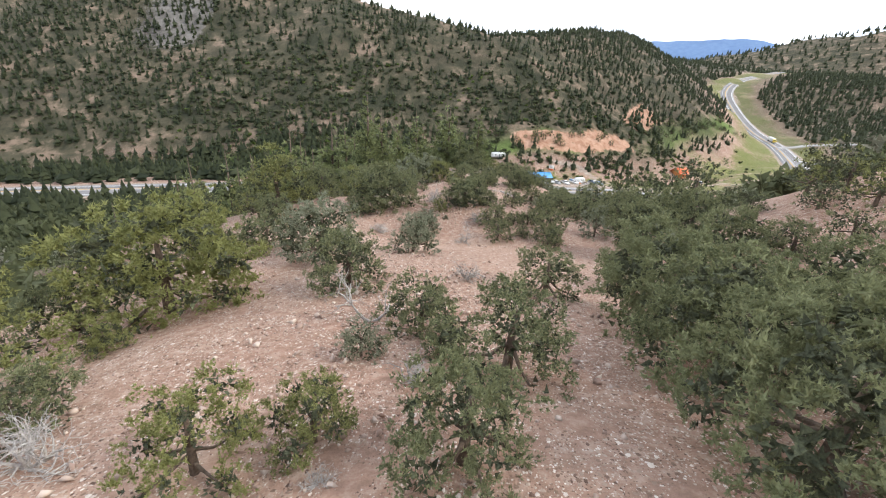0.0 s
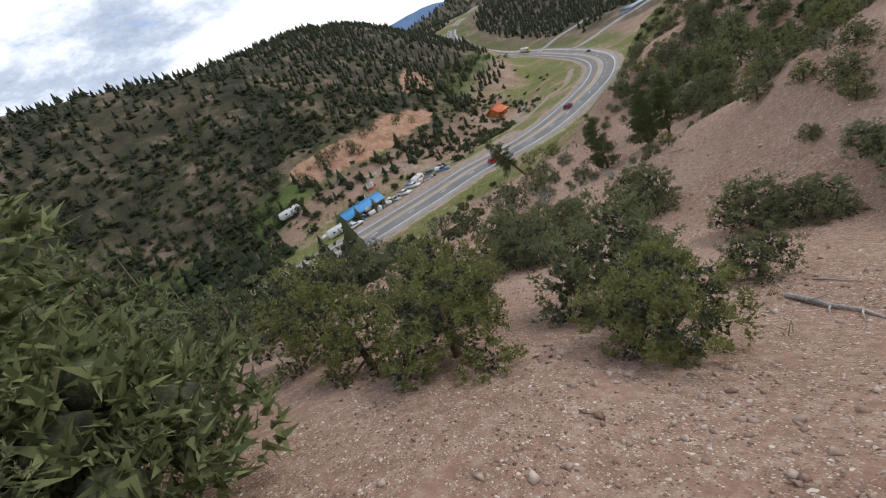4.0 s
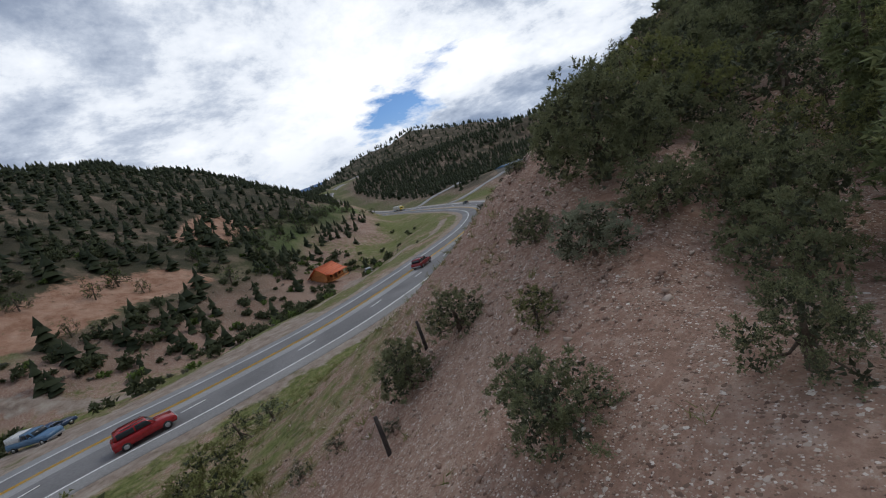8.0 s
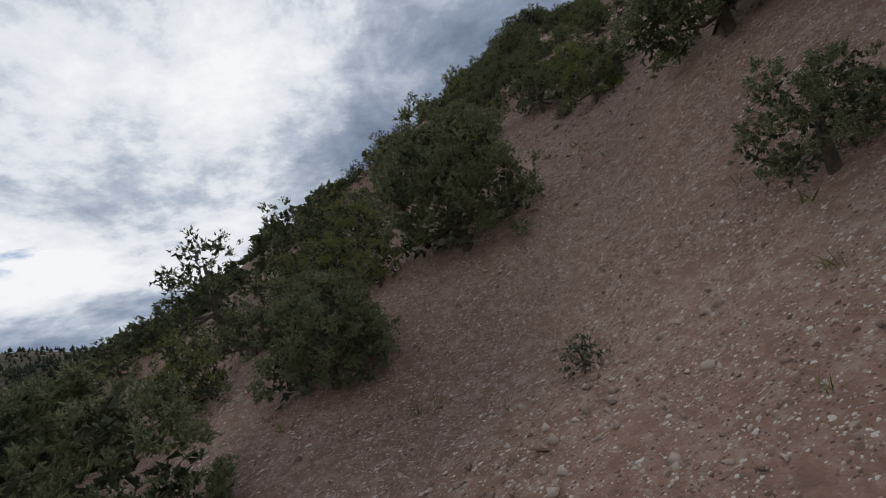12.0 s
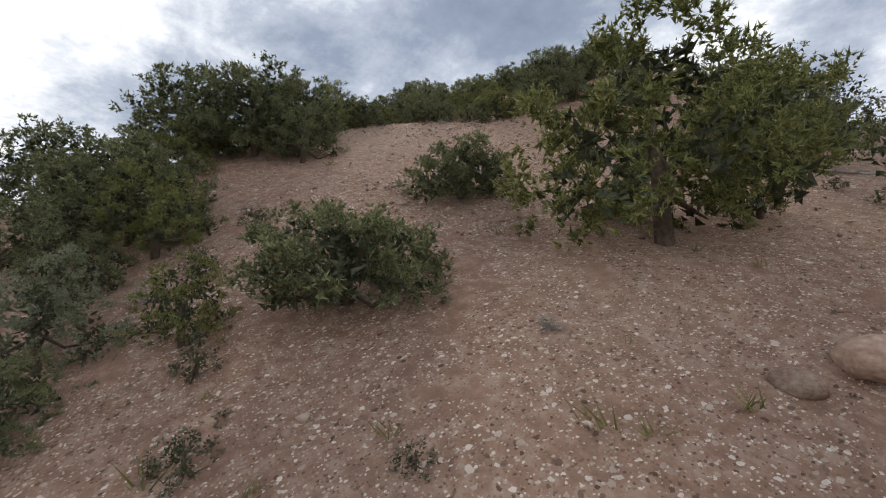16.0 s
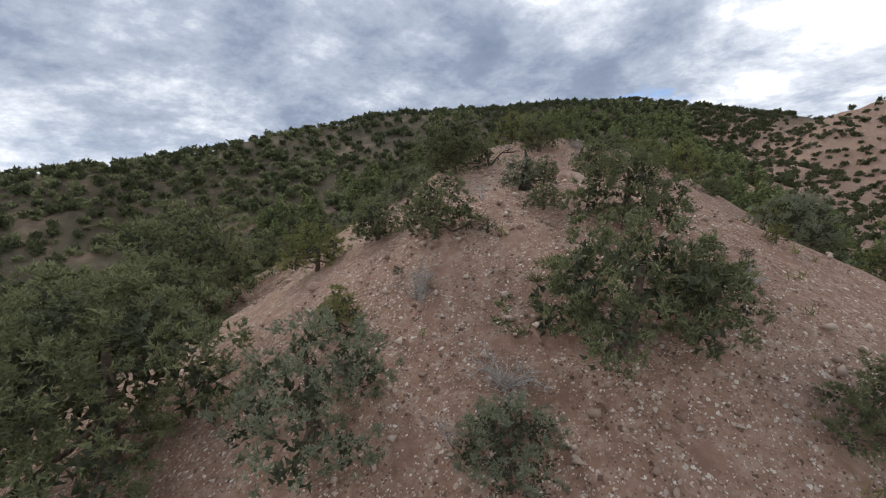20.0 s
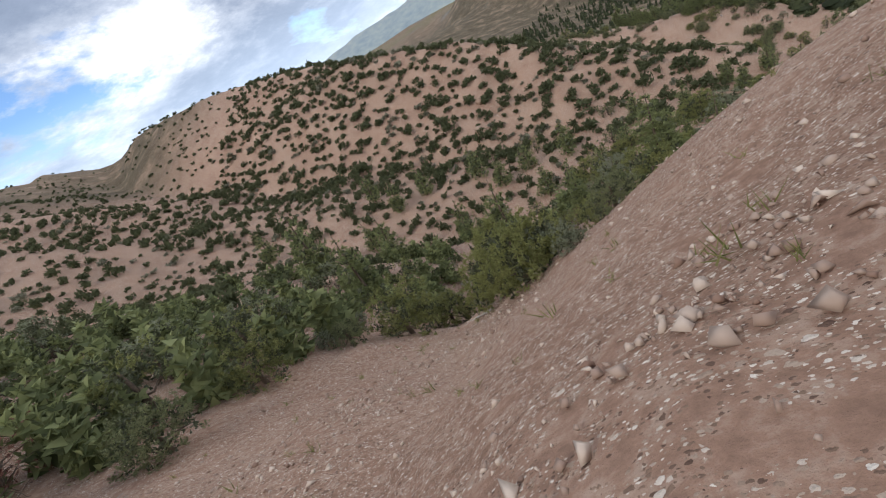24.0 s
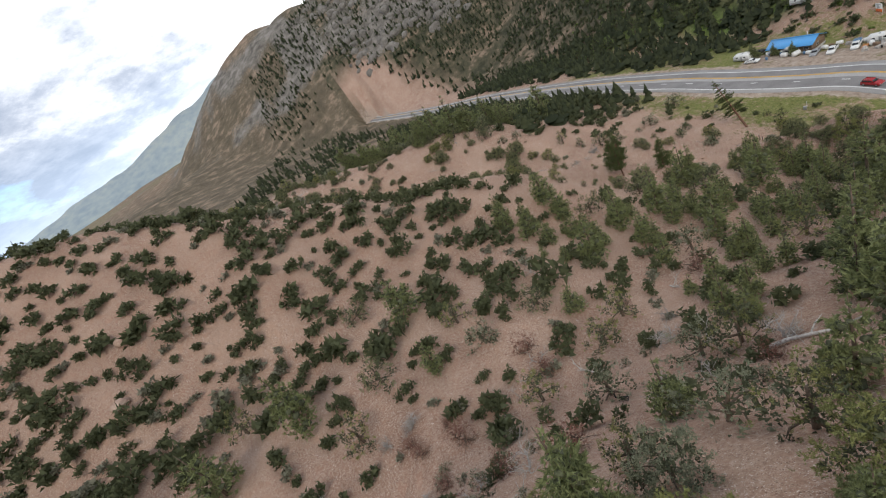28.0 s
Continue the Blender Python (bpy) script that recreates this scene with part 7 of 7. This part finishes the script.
def valley_woods():
    """Conifers along the western road, and forest on the low eastern hills."""
    x, y, g = scatter_cells(-230, 22, 90, 262, 4.6, 501)
    d, _, side = near_line(x, y, ROAD_LINE)
    keep = (d > 12) & (d < 62) & (g.random(len(x)) < 0.85)
    x, y = x[keep], y[keep]
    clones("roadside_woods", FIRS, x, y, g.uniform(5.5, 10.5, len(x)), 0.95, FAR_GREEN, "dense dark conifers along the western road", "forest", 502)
    line = smooth_line([(a, b, 0) for a, b in CREEK], 2.6)
    x, y = line[:, 0] + g.normal(size=len(line)) * 9, line[:, 1] + g.normal(size=len(line)) * 9
    d, _, side = near_line(x, y, ROAD_LINE)
    keep = (d > 30) & (side > 0) & (np.hypot(x - 145, y - 260) > 8) & (gap_to(x, y, TRACK) > 6) & (gap_to(x, y, CLAY_BAND) > 6) & ((np.abs(x - 50) > 22) | (y > 228)) & (x < 190)
    x, y = x[keep], y[keep]
    clones("creekside_woods", FIRS, x, y, g.uniform(4.5, 9.0, len(x)), 0.95, FAR_GREEN, "dark conifers scattered along the creek", "trees", 505)
    x, y, g = scatter_cells(285, 660, 215, 800, 8.0, 503)
    d, _, side = near_line(x, y, ROAD_LINE)
    keep = (d > 34) & (gap_to(x, y, SIDE_ROAD[:, :2]) > 11) & (gap_to(x, y, FORK_ROAD[:, :2]) > 10) & (np.hypot(x - 323, y - 312) > 20) & (g.random(len(x)) < 0.88) & ((x > 345) | (y > 345)) & ((x > 415) | (y < 640))
    x, y = x[keep], y[keep]
    clones("eastern_forest", FIRS, x, y, g.uniform(6, 10.5, len(x)), 1.0, FAR_GREEN, "dark conifer forest on the low hills up the valley", "forest", 504)


valley_woods()


def leafy_fir(seed, count=230):
    """A full ragged fir, one metre tall, of drooping sprays round a dark stem."""
    g = np.random.default_rng(seed)
    k = 1 - np.sqrt(g.uniform(0.01, 1, count))
    a, r = g.uniform(0, 6.283, count), 0.29 * (1 - k) ** 0.8 * g.uniform(0.55, 1.1, count)
    pos = np.stack([r * np.cos(a), r * np.sin(a), 0.06 + 0.9 * k], 1)
    out = unit(np.stack([np.cos(a), np.sin(a), np.full(count, 0.35)], 1))
    cone = [(np.concatenate([np.stack([0.2 * (1 - z) * np.cos(t), 0.2 * (1 - z) * np.sin(t), np.full(7, 0.05 + 0.85 * z)], 1), [(0, 0, 0.4 + 0.58 * z)]]), np.array([(j, (j + 1) % 7, 7) for j in range(7)])) for z, t in ((q, np.arange(7) * 6.283 / 7 + 3 * q) for q in (0.0, 0.3, 0.6))]
    return joined([blades(g, pos, out, g.uniform(0.09, 0.16, count), 1, 0.8, 0.6, 0.1)] + cone)


LEAFY = [leafy_fir(541 + i) for i in range(6)]


def crest_woods():
    """Close-standing firs on the slopes beyond the crest and down the hollow."""
    x, y, g = scatter_cells(176, 345, -165, 50, 3.6, 551)
    way = gap_to(x, y, WAY)
    keep = (way > 13) & (g.random(len(x)) < np.clip(0.72 + 0.5 * rough(x, y, 26, 46), 0.1, 0.96)) & ((x > 226 - 0.35 * (y - 20)) | (y > -5)) & (x < 330)
    keep &= ~((x < 226) & (g.random(len(x)) < 0.45))
    x, y = x[keep], y[keep]
    clones("crest_firs", LEAFY, x, y, g.uniform(3.2, 6.2, len(x)), 0.95, FIR_GREEN, "mid-green firs standing close on the slope beyond the crest", "forest", 552)
    x, y, g = scatter_cells(250, 420, -150, 130, 3.4, 553)
    keep = (gap_to(x, y, WAY) > 14) & (g.random(len(x)) < np.clip(0.55 + 0.5 * rough(x, y, 22, 47), 0.05, 0.9)) & (y > 40 - 0.4 * (x - 250))
    x, y = x[keep], y[keep]
    clones("east_slope_junipers", BUSHES, x, y, g.uniform(2.2, 4.2, len(x)), 0.95, JUNIPER_GREEN, "rounded dark junipers on the grassy eastern slope", "shrubs", 554)


crest_woods()


def north_slope():
    """A close cover of junipers and pinyons below the climbing ridge."""
    x, y, g = scatter_cells(148, 240, 98, 176, 3.0, 511)
    flank = y - 124 + 0.68 * (x - 166)
    d, _, side = near_line(x, y, ROAD_LINE)
    keep = (flank > 17) & (flank < 48) & (d > 22) & (g.random(len(x)) < 0.62) & (gap_to(x, y, WAY) > 6.5)
    n = 0
    for a, b in zip(x[keep], y[keep]):
        if n < 170 and np.min(np.hypot(PLACED[:, 0] - a, PLACED[:, 1] - b)) > 1.8:
            near_way = gap_to(np.array([a]), np.array([b]), WAY)[0] < 12
            plant("J" if g.random() < 0.55 else "P", float(a), float(b), float(g.uniform(2.0, 3.6)), KINDS if near_way else LIGHT)
            n += 1


north_slope()


def bank_top():
    """Dark junipers massed above the gravel bank."""
    x, y, g = scatter_cells(90, 152, 116, 151, 2.6, 521)
    keep = (gap_to(x, y, WAY) > 6.5) & (g.random(len(x)) < 0.12 + 0.58 * step01(127, 135, y))
    n = 0
    for a, b in zip(x[keep], y[keep]):
        if n < 150 and np.min(np.hypot(PLACED[:, 0] - a, PLACED[:, 1] - b)) > 1.6:
            near_way = gap_to(np.array([a]), np.array([b]), WAY)[0] < 11
            plant("J" if g.random() < 0.8 else "P", float(a), float(b), float(g.uniform(2.0, 3.8)), KINDS if near_way else LIGHT)
            n += 1


bank_top()


def willows():
    """Lush bushes and small trees along the creek."""
    g = np.random.default_rng(95)
    protos = [bushy_tree("willow", 96 + i, 4.0, (4.2, 5.0, 3.4)[i], 9, 190, 0.6, WILLOW_GREEN, "lush light green willow beside the creek", "willow", "willows along the creek", trunk=0.12, base=0.05, core=0.5) for i in range(3)]
    line = smooth_line([(a, b, 0) for a, b in CREEK], 5.0)
    n = 0
    for p in line:
        for _ in range(3):
            if g.random() < 0.2:
                continue
            x, y = p[0] + g.normal() * 8, p[1] + g.normal() * 6
            d, _, side = near_line(np.array([x]), np.array([y]), ROAD_LINE)
            if d[0] < 26 or side[0] < 0 or (25 < x < 52 and y < 236) or (58 < x < 120 and g.random() < 0.45) or math.hypot(x - 145, y - 259) < 9:
                continue
            m = at(float(x), float(y), g.uniform(0, 360), g.uniform(0.6, 1.7), 0.1)
            if n < 3:
                protos[n].matrix_basis = m
            else:
                keep_pose = protos[n % 3].matrix_basis.copy()
                protos[n % 3].matrix_basis = Matrix()
                copy_thing(protos[n % 3], m)
                protos[n % 3].matrix_basis = keep_pose
            n += 1
    for x, y, s in ((41.5, 198.6, 0.9), (47.5, 199.3, 1.0), (35.5, 196.5, 1.2)):
        keep_pose = KINDS["C"][0].matrix_basis.copy()
        KINDS["C"][0].matrix_basis = Matrix()
        t = copy_thing(KINDS["C"][0], at(x, y, 50 * s, s, 0.1))
        tagged(t, "dark green tree standing in front of the lodge", "tree", "trees in front of the lodge")
        KINDS["C"][0].matrix_basis = keep_pose


willows()


# ---- stones, boulders and dead wood ----
def lump(seed, sx, sy, sz, v=ICO2_V, rugged=0.2):
    """A faceted stone: a ball cut by random planes."""
    g = np.random.default_rng(seed)
    p = v.copy()
    for _ in range(10):
        d = unit(g.normal(size=3))
        h = g.uniform(0.55, 0.82)
        over = np.maximum(p @ d - h, 0)
        p = p - over[:, None] * d
    p = p * (1 + rugged * 0.2 * g.normal(size=(len(p), 1)))
    return p * (sx, sy, sz)


ROCKS = [tri_mesh("boulder", lump(401 + i, 0.72, 0.58, 0.58), ICO2_F, [ROCK]) for i in range(7)]


def boulders():
    g = np.random.default_rng(411)
    def rock(x, y, size, label="weathered reddish boulder half sunk in stony soil"):
        m = at(x, y, g.uniform(0, 360), size, -0.12 * size, g.uniform(-15, 15)) @ Matrix.Diagonal((1, g.uniform(0.7, 1.1), g.uniform(0.7, 1.1), 1))
        tagged(new("boulder", ROCKS[g.integers(len(ROCKS))]), label, "boulder", "boulders on the slopes").matrix_basis = m
    for x, y, s in ((6.8, 67.9, 0.6), (255, 60.3, 1.3), (239.8, 85.8, 0.5), (245.2, 85, 0.75), (167.7, 137.8, 0.5), (166.4, 133.9, 0.55), (168, 130.4, 0.9), (81, 133.1, 0.65), (77.1, 130.7, 0.5), (75.9, 129.2, 0.42), (84.5, 5, 2.6), (96.8, 4.6, 2.6), (183.8, 50.8, 1.2), (84, 137.6, 0.45), (184.1, 120.6, 0.95), (184.6, 121.8, 0.5), (217.7, 98.1, 0.45)):
        rock(x, y, s)
    rock(232.5, 78.7, 0.85, "long orange boulder lying on the stony crest")
    n = 0
    while n < 150:
        k = g.integers(len(WAY) - 1)
        u = g.random()
        x = WAY[k][0] + (WAY[k + 1][0] - WAY[k][0]) * u + g.normal() * 11
        y = WAY[k][1] + (WAY[k + 1][1] - WAY[k][1]) * u + g.normal() * 11
        if near_line(np.array([x]), np.array([y]), ROAD_LINE)[0][0] < 16 or gap_to(np.array([x]), np.array([y]), WAY)[0] < 3.5:
            continue
        rock(float(x), float(y), float(g.choice((0.16, 0.2, 0.27, 0.36, 0.5), p=(0.38, 0.32, 0.2, 0.08, 0.02))))
        n += 1


boulders()


def pebbles():
    """Loose stones on the bare slopes."""
    g = np.random.default_rng(421)
    n = 98000
    w = np.array(WAY, float)
    seg = np.linalg.norm(np.diff(w, axis=0), axis=1)
    k = g.choice(len(seg), n, p=seg / seg.sum())
    u = g.random((n, 1))
    p = w[k] + (w[k + 1] - w[k]) * u + g.normal(size=(n, 2)) * g.choice((3.2, 8.0), (n, 1))
    d = near_line(p[:, 0], p[:, 1], ROAD_LINE)[0]
    p = p[(d > 14) & (rough(p[:, 0], p[:, 1], 5, 51) + 0.6 * rough(p[:, 0], p[:, 1], 1.7, 52) + g.normal(size=n) * 0.3 > -0.15)]
    oct_v = np.array([(1, 0, 0), (-1, 0, 0), (0, 1, 0), (0, -1, 0), (0, 0, 1), (0, 0, -1)], float)
    oct_f = np.array([(0, 2, 4), (2, 1, 4), (1, 3, 4), (3, 0, 4), (2, 0, 5), (1, 2, 5), (3, 1, 5), (0, 3, 5)])
    protos = [(oct_v * (0.62, 0.45, 0.34) + 0.13 * g.normal(size=(6, 3)), oct_f) for _ in range(9)]
    clones("loose_stones", protos, p[:, 0], p[:, 1], np.clip(g.lognormal(-2.6, 0.55, len(p)), 0.04, 0.24), 1.0, STONE, "pale and reddish loose stones strewn over the soil", "stones", 422, -0.12)


pebbles()


def grass():
    """Tufts of grass on the bank, the verges and the crest."""
    g = np.random.default_rng(441)
    n = 60000
    x, y = g.uniform(20, 270, n), g.uniform(40, 190, n)
    m = ground_masks(x, y, land(x, y))
    d = near_line(x, y, ROAD_LINE)[0]
    keep = (m["grass"] + 0.25 * rough(x, y, 3, 53) > 0.42) & (d > 11.5) & (m["dirt"] < 0.2)
    extra = (gap_to(x, y, WAY) < 16) & (g.random(n) < 0.10)
    keep |= extra
    x, y = x[keep][:16000], y[keep][:16000]
    protos = []
    for i in range(6):
        k = 11
        way = unit(g.normal(size=(k, 3)) * (0.5, 0.5, 0.1) + (0, 0, 0.9))
        root = g.normal(size=(k, 3)) * (0.22, 0.22, 0)
        side = unit(np.cross(way, g.normal(size=(k, 3)))) * 0.035
        h = g.uniform(0.6, 1.2, (k, 1))
        protos.append((np.stack([root + side, root - side, root + way * h], 1).reshape(-1, 3), np.arange(k * 3).reshape(-1, 3)))
    clones("grass_tufts", protos, x, y, g.uniform(0.2, 0.5, len(x)), 0.9, GRASS_BLADES, "yellow-green grass tufts on the bank and verges", "grass", 442, 0.0)


grass()


def dead_wood():
    """Fallen branches, a charred stump and snags."""
    g = np.random.default_rng(451)
    logs = []
    for i in range(5):
        pts = [np.array([-1.5 + 0.75 * k, 0.12 * g.normal(), 0.09 + 0.05 * g.random()]) for k in range(5)]
        out = [tube(pts, (0.09, 0.08, 0.065, 0.05, 0.025), 7)]
        for k in (1, 2, 3):
            s = pts[k]
            out.append(tube([s, s + (0.25, g.choice((-1, 1)) * 0.3, 0.12), s + (0.55, g.choice((-1, 1)) * 0.6, 0.1)], (0.035, 0.025, 0.01), 5))
        logs.append(tri_mesh("fallen_branch", *joined(out), [DEAD_WOOD]))
    def branch(x, y, turn, size):
        dz = land(np.array([x - math.cos(turn), x + math.cos(turn)]), np.array([y - math.sin(turn), y + math.sin(turn)]))
        m = at(x, y, math.degrees(turn), size) @ Matrix.Rotation(-math.atan2(dz[1] - dz[0], 2.0), 4, "Y")
        tagged(new("fallen_branch", logs[g.integers(5)]), "bleached fallen branch lying on the slope", "branch", "fallen branches").matrix_basis = m
    branch(148.2, 87.2, 0.9, 2.4)
    branch(178.4, 50.3, 2.0, 1.4)
    n = 0
    while n < 46:
        k, u = g.integers(len(WAY) - 1), g.random()
        x = WAY[k][0] + (WAY[k + 1][0] - WAY[k][0]) * u + g.normal() * 12
        y = WAY[k][1] + (WAY[k + 1][1] - WAY[k][1]) * u + g.normal() * 12
        if near_line(np.array([x]), np.array([y]), ROAD_LINE)[0][0] > 20:
            branch(float(x), float(y), g.uniform(0, 6.28), g.uniform(0.4, 1.1))
            n += 1
    v, f = joined([tube([(0, 0, -0.2), (0.03, 0, 0.3), (-0.03, 0.02, 0.7), (0.06, 0, 1.1)], (0.17, 0.11, 0.08, 0.02), 8), tube([(0, 0, 0.1), (0.2, 0.1, 0.02)], (0.08, 0.03), 6), tube([(0, 0, 0.1), (-0.2, 0.08, 0.0)], (0.08, 0.03), 6)])
    stump = tagged(new("charred_stump", tri_mesh("charred_stump", v, f, [CHARRED])), "charred upright tree stump on the stony crest", "stump", "charred stumps")
    stump.matrix_basis = at(232.1, 82.3, 30)
    copy_thing(stump, at(120.3, 106, 80, 1.6))
    snag = dead_shrub("snag", 455, 1.7, 0.5, 2, CHARRED, "dark dead snag with bare forked boughs", "dead shrub", "dark snags", 2)
    snag.matrix_basis = at(238.1, 76.1, 0, 1.1)
    for x, y, s in ((250, 70, 1.0), (155, 78, 1.5), (140, 72, 1.7), (165, 58, 1.4)):
        copy_thing(snag, at(x, y, 70 * s, s))
    pole = dead_shrub("dead_tree", 456, 5.0, 0.45, 1, DEAD_WOOD, "tall bleached dead tree with thin bare boughs", "dead tree", "dead trees in the gully", 2)
    pole.matrix_basis = at(132, 74, 0)
    for x, y, s in ((126, 66, 0.9), (138, 84, 1.1), (150, 60, 0.8), (121, 92, 1.0), (144, 100, 0.9)):
        copy_thing(pole, at(x, y, 100 * s, s, 0.05, g.uniform(-14, 14)))


dead_wood()


def valley_scrub():
    """Green and grey bushes on the valley floor between road and creek."""
    for seed, mat, step, share, lo, hi, label in ((491, WILLOW_GREEN, 5.2, 0.5, 1.2, 3.6, "light green bushes on the valley floor"), (492, SAGE_GREY, 3.6, 0.5, 0.6, 1.5, "grey low bushes on the valley floor"), (493, SHRUB_DARK, 5.0, 0.85, 2.4, 5.5, "dark bushes on the valley floor")):
        x, y, g = scatter_cells(-150, 175, 196, 300, step, seed)
        d, _, side = near_line(x, y, ROAD_LINE)
        keep = (side > 0) & (d > 20) & (g.random(len(x)) < share * (0.6 + 0.6 * rough(x, y, 18, 61))) & (gap_to(x, y, TRACK) > 3.5) & (gap_to(x, y, DRIVE) > 5) & (np.hypot(x - 145, y - 260) > 9) & (gap_to(x, y, CLAY_BAND) > 9) & ((np.abs(x - 52) > 30) | (y > 214)) & (np.hypot(x - 76, y - 217) > 5) & (np.hypot(x - 56, y - 222) > 4)
        x, y = x[keep], y[keep]
        clones("valley_bushes", BUSHES, x, y, g.uniform(lo, hi, len(x)), 0.95, mat, label, "bushes", seed)


valley_scrub()


def mountain_crags():
    """Rock outcrops on the western mountain."""
    x, y, g = scatter_cells(-760, -300, 120, 560, 15.0, 461)
    d, _, side = near_line(x, y, ROAD_LINE)
    z = land(x, y)
    keep = (z > 35) & (rough(x, y, 60, 23) > 0.0) & (g.random(len(x)) < 0.8)
    x, y = x[keep], y[keep]
    protos = [(lump(471 + i, 0.6, 0.5, 0.55), ICO2_F) for i in range(5)]
    clones("crags", protos, x, y, g.uniform(6, 19, len(x)), 1.0, CRAG, "grey jagged rock outcrops on the mountain", "rocks", 462, 0.12)


CRAG = mottled("crag_rock", ((0.08, 0.072, 0.062), (0.15, 0.137, 0.12), (0.24, 0.22, 0.195)), 0.12, 0.9, 1.0, world=True)
mountain_crags()


def dead_in_the_hollow():
    """More dead and withered shrubs between the firs."""
    g = np.random.default_rng(481)
    n = 0
    while n < 46:
        x, y = g.uniform(120, 222), g.uniform(30, 95)
        if y > 62 + 0.27 * (228 - x) or np.min(np.hypot(PLACED[:, 0] - x, PLACED[:, 1] - y)) < 2.5:
            continue
        plant("R" if n % 3 == 0 else "D", float(x), float(y), float(g.uniform(1.8, 3.6)))
        n += 1


dead_in_the_hollow()
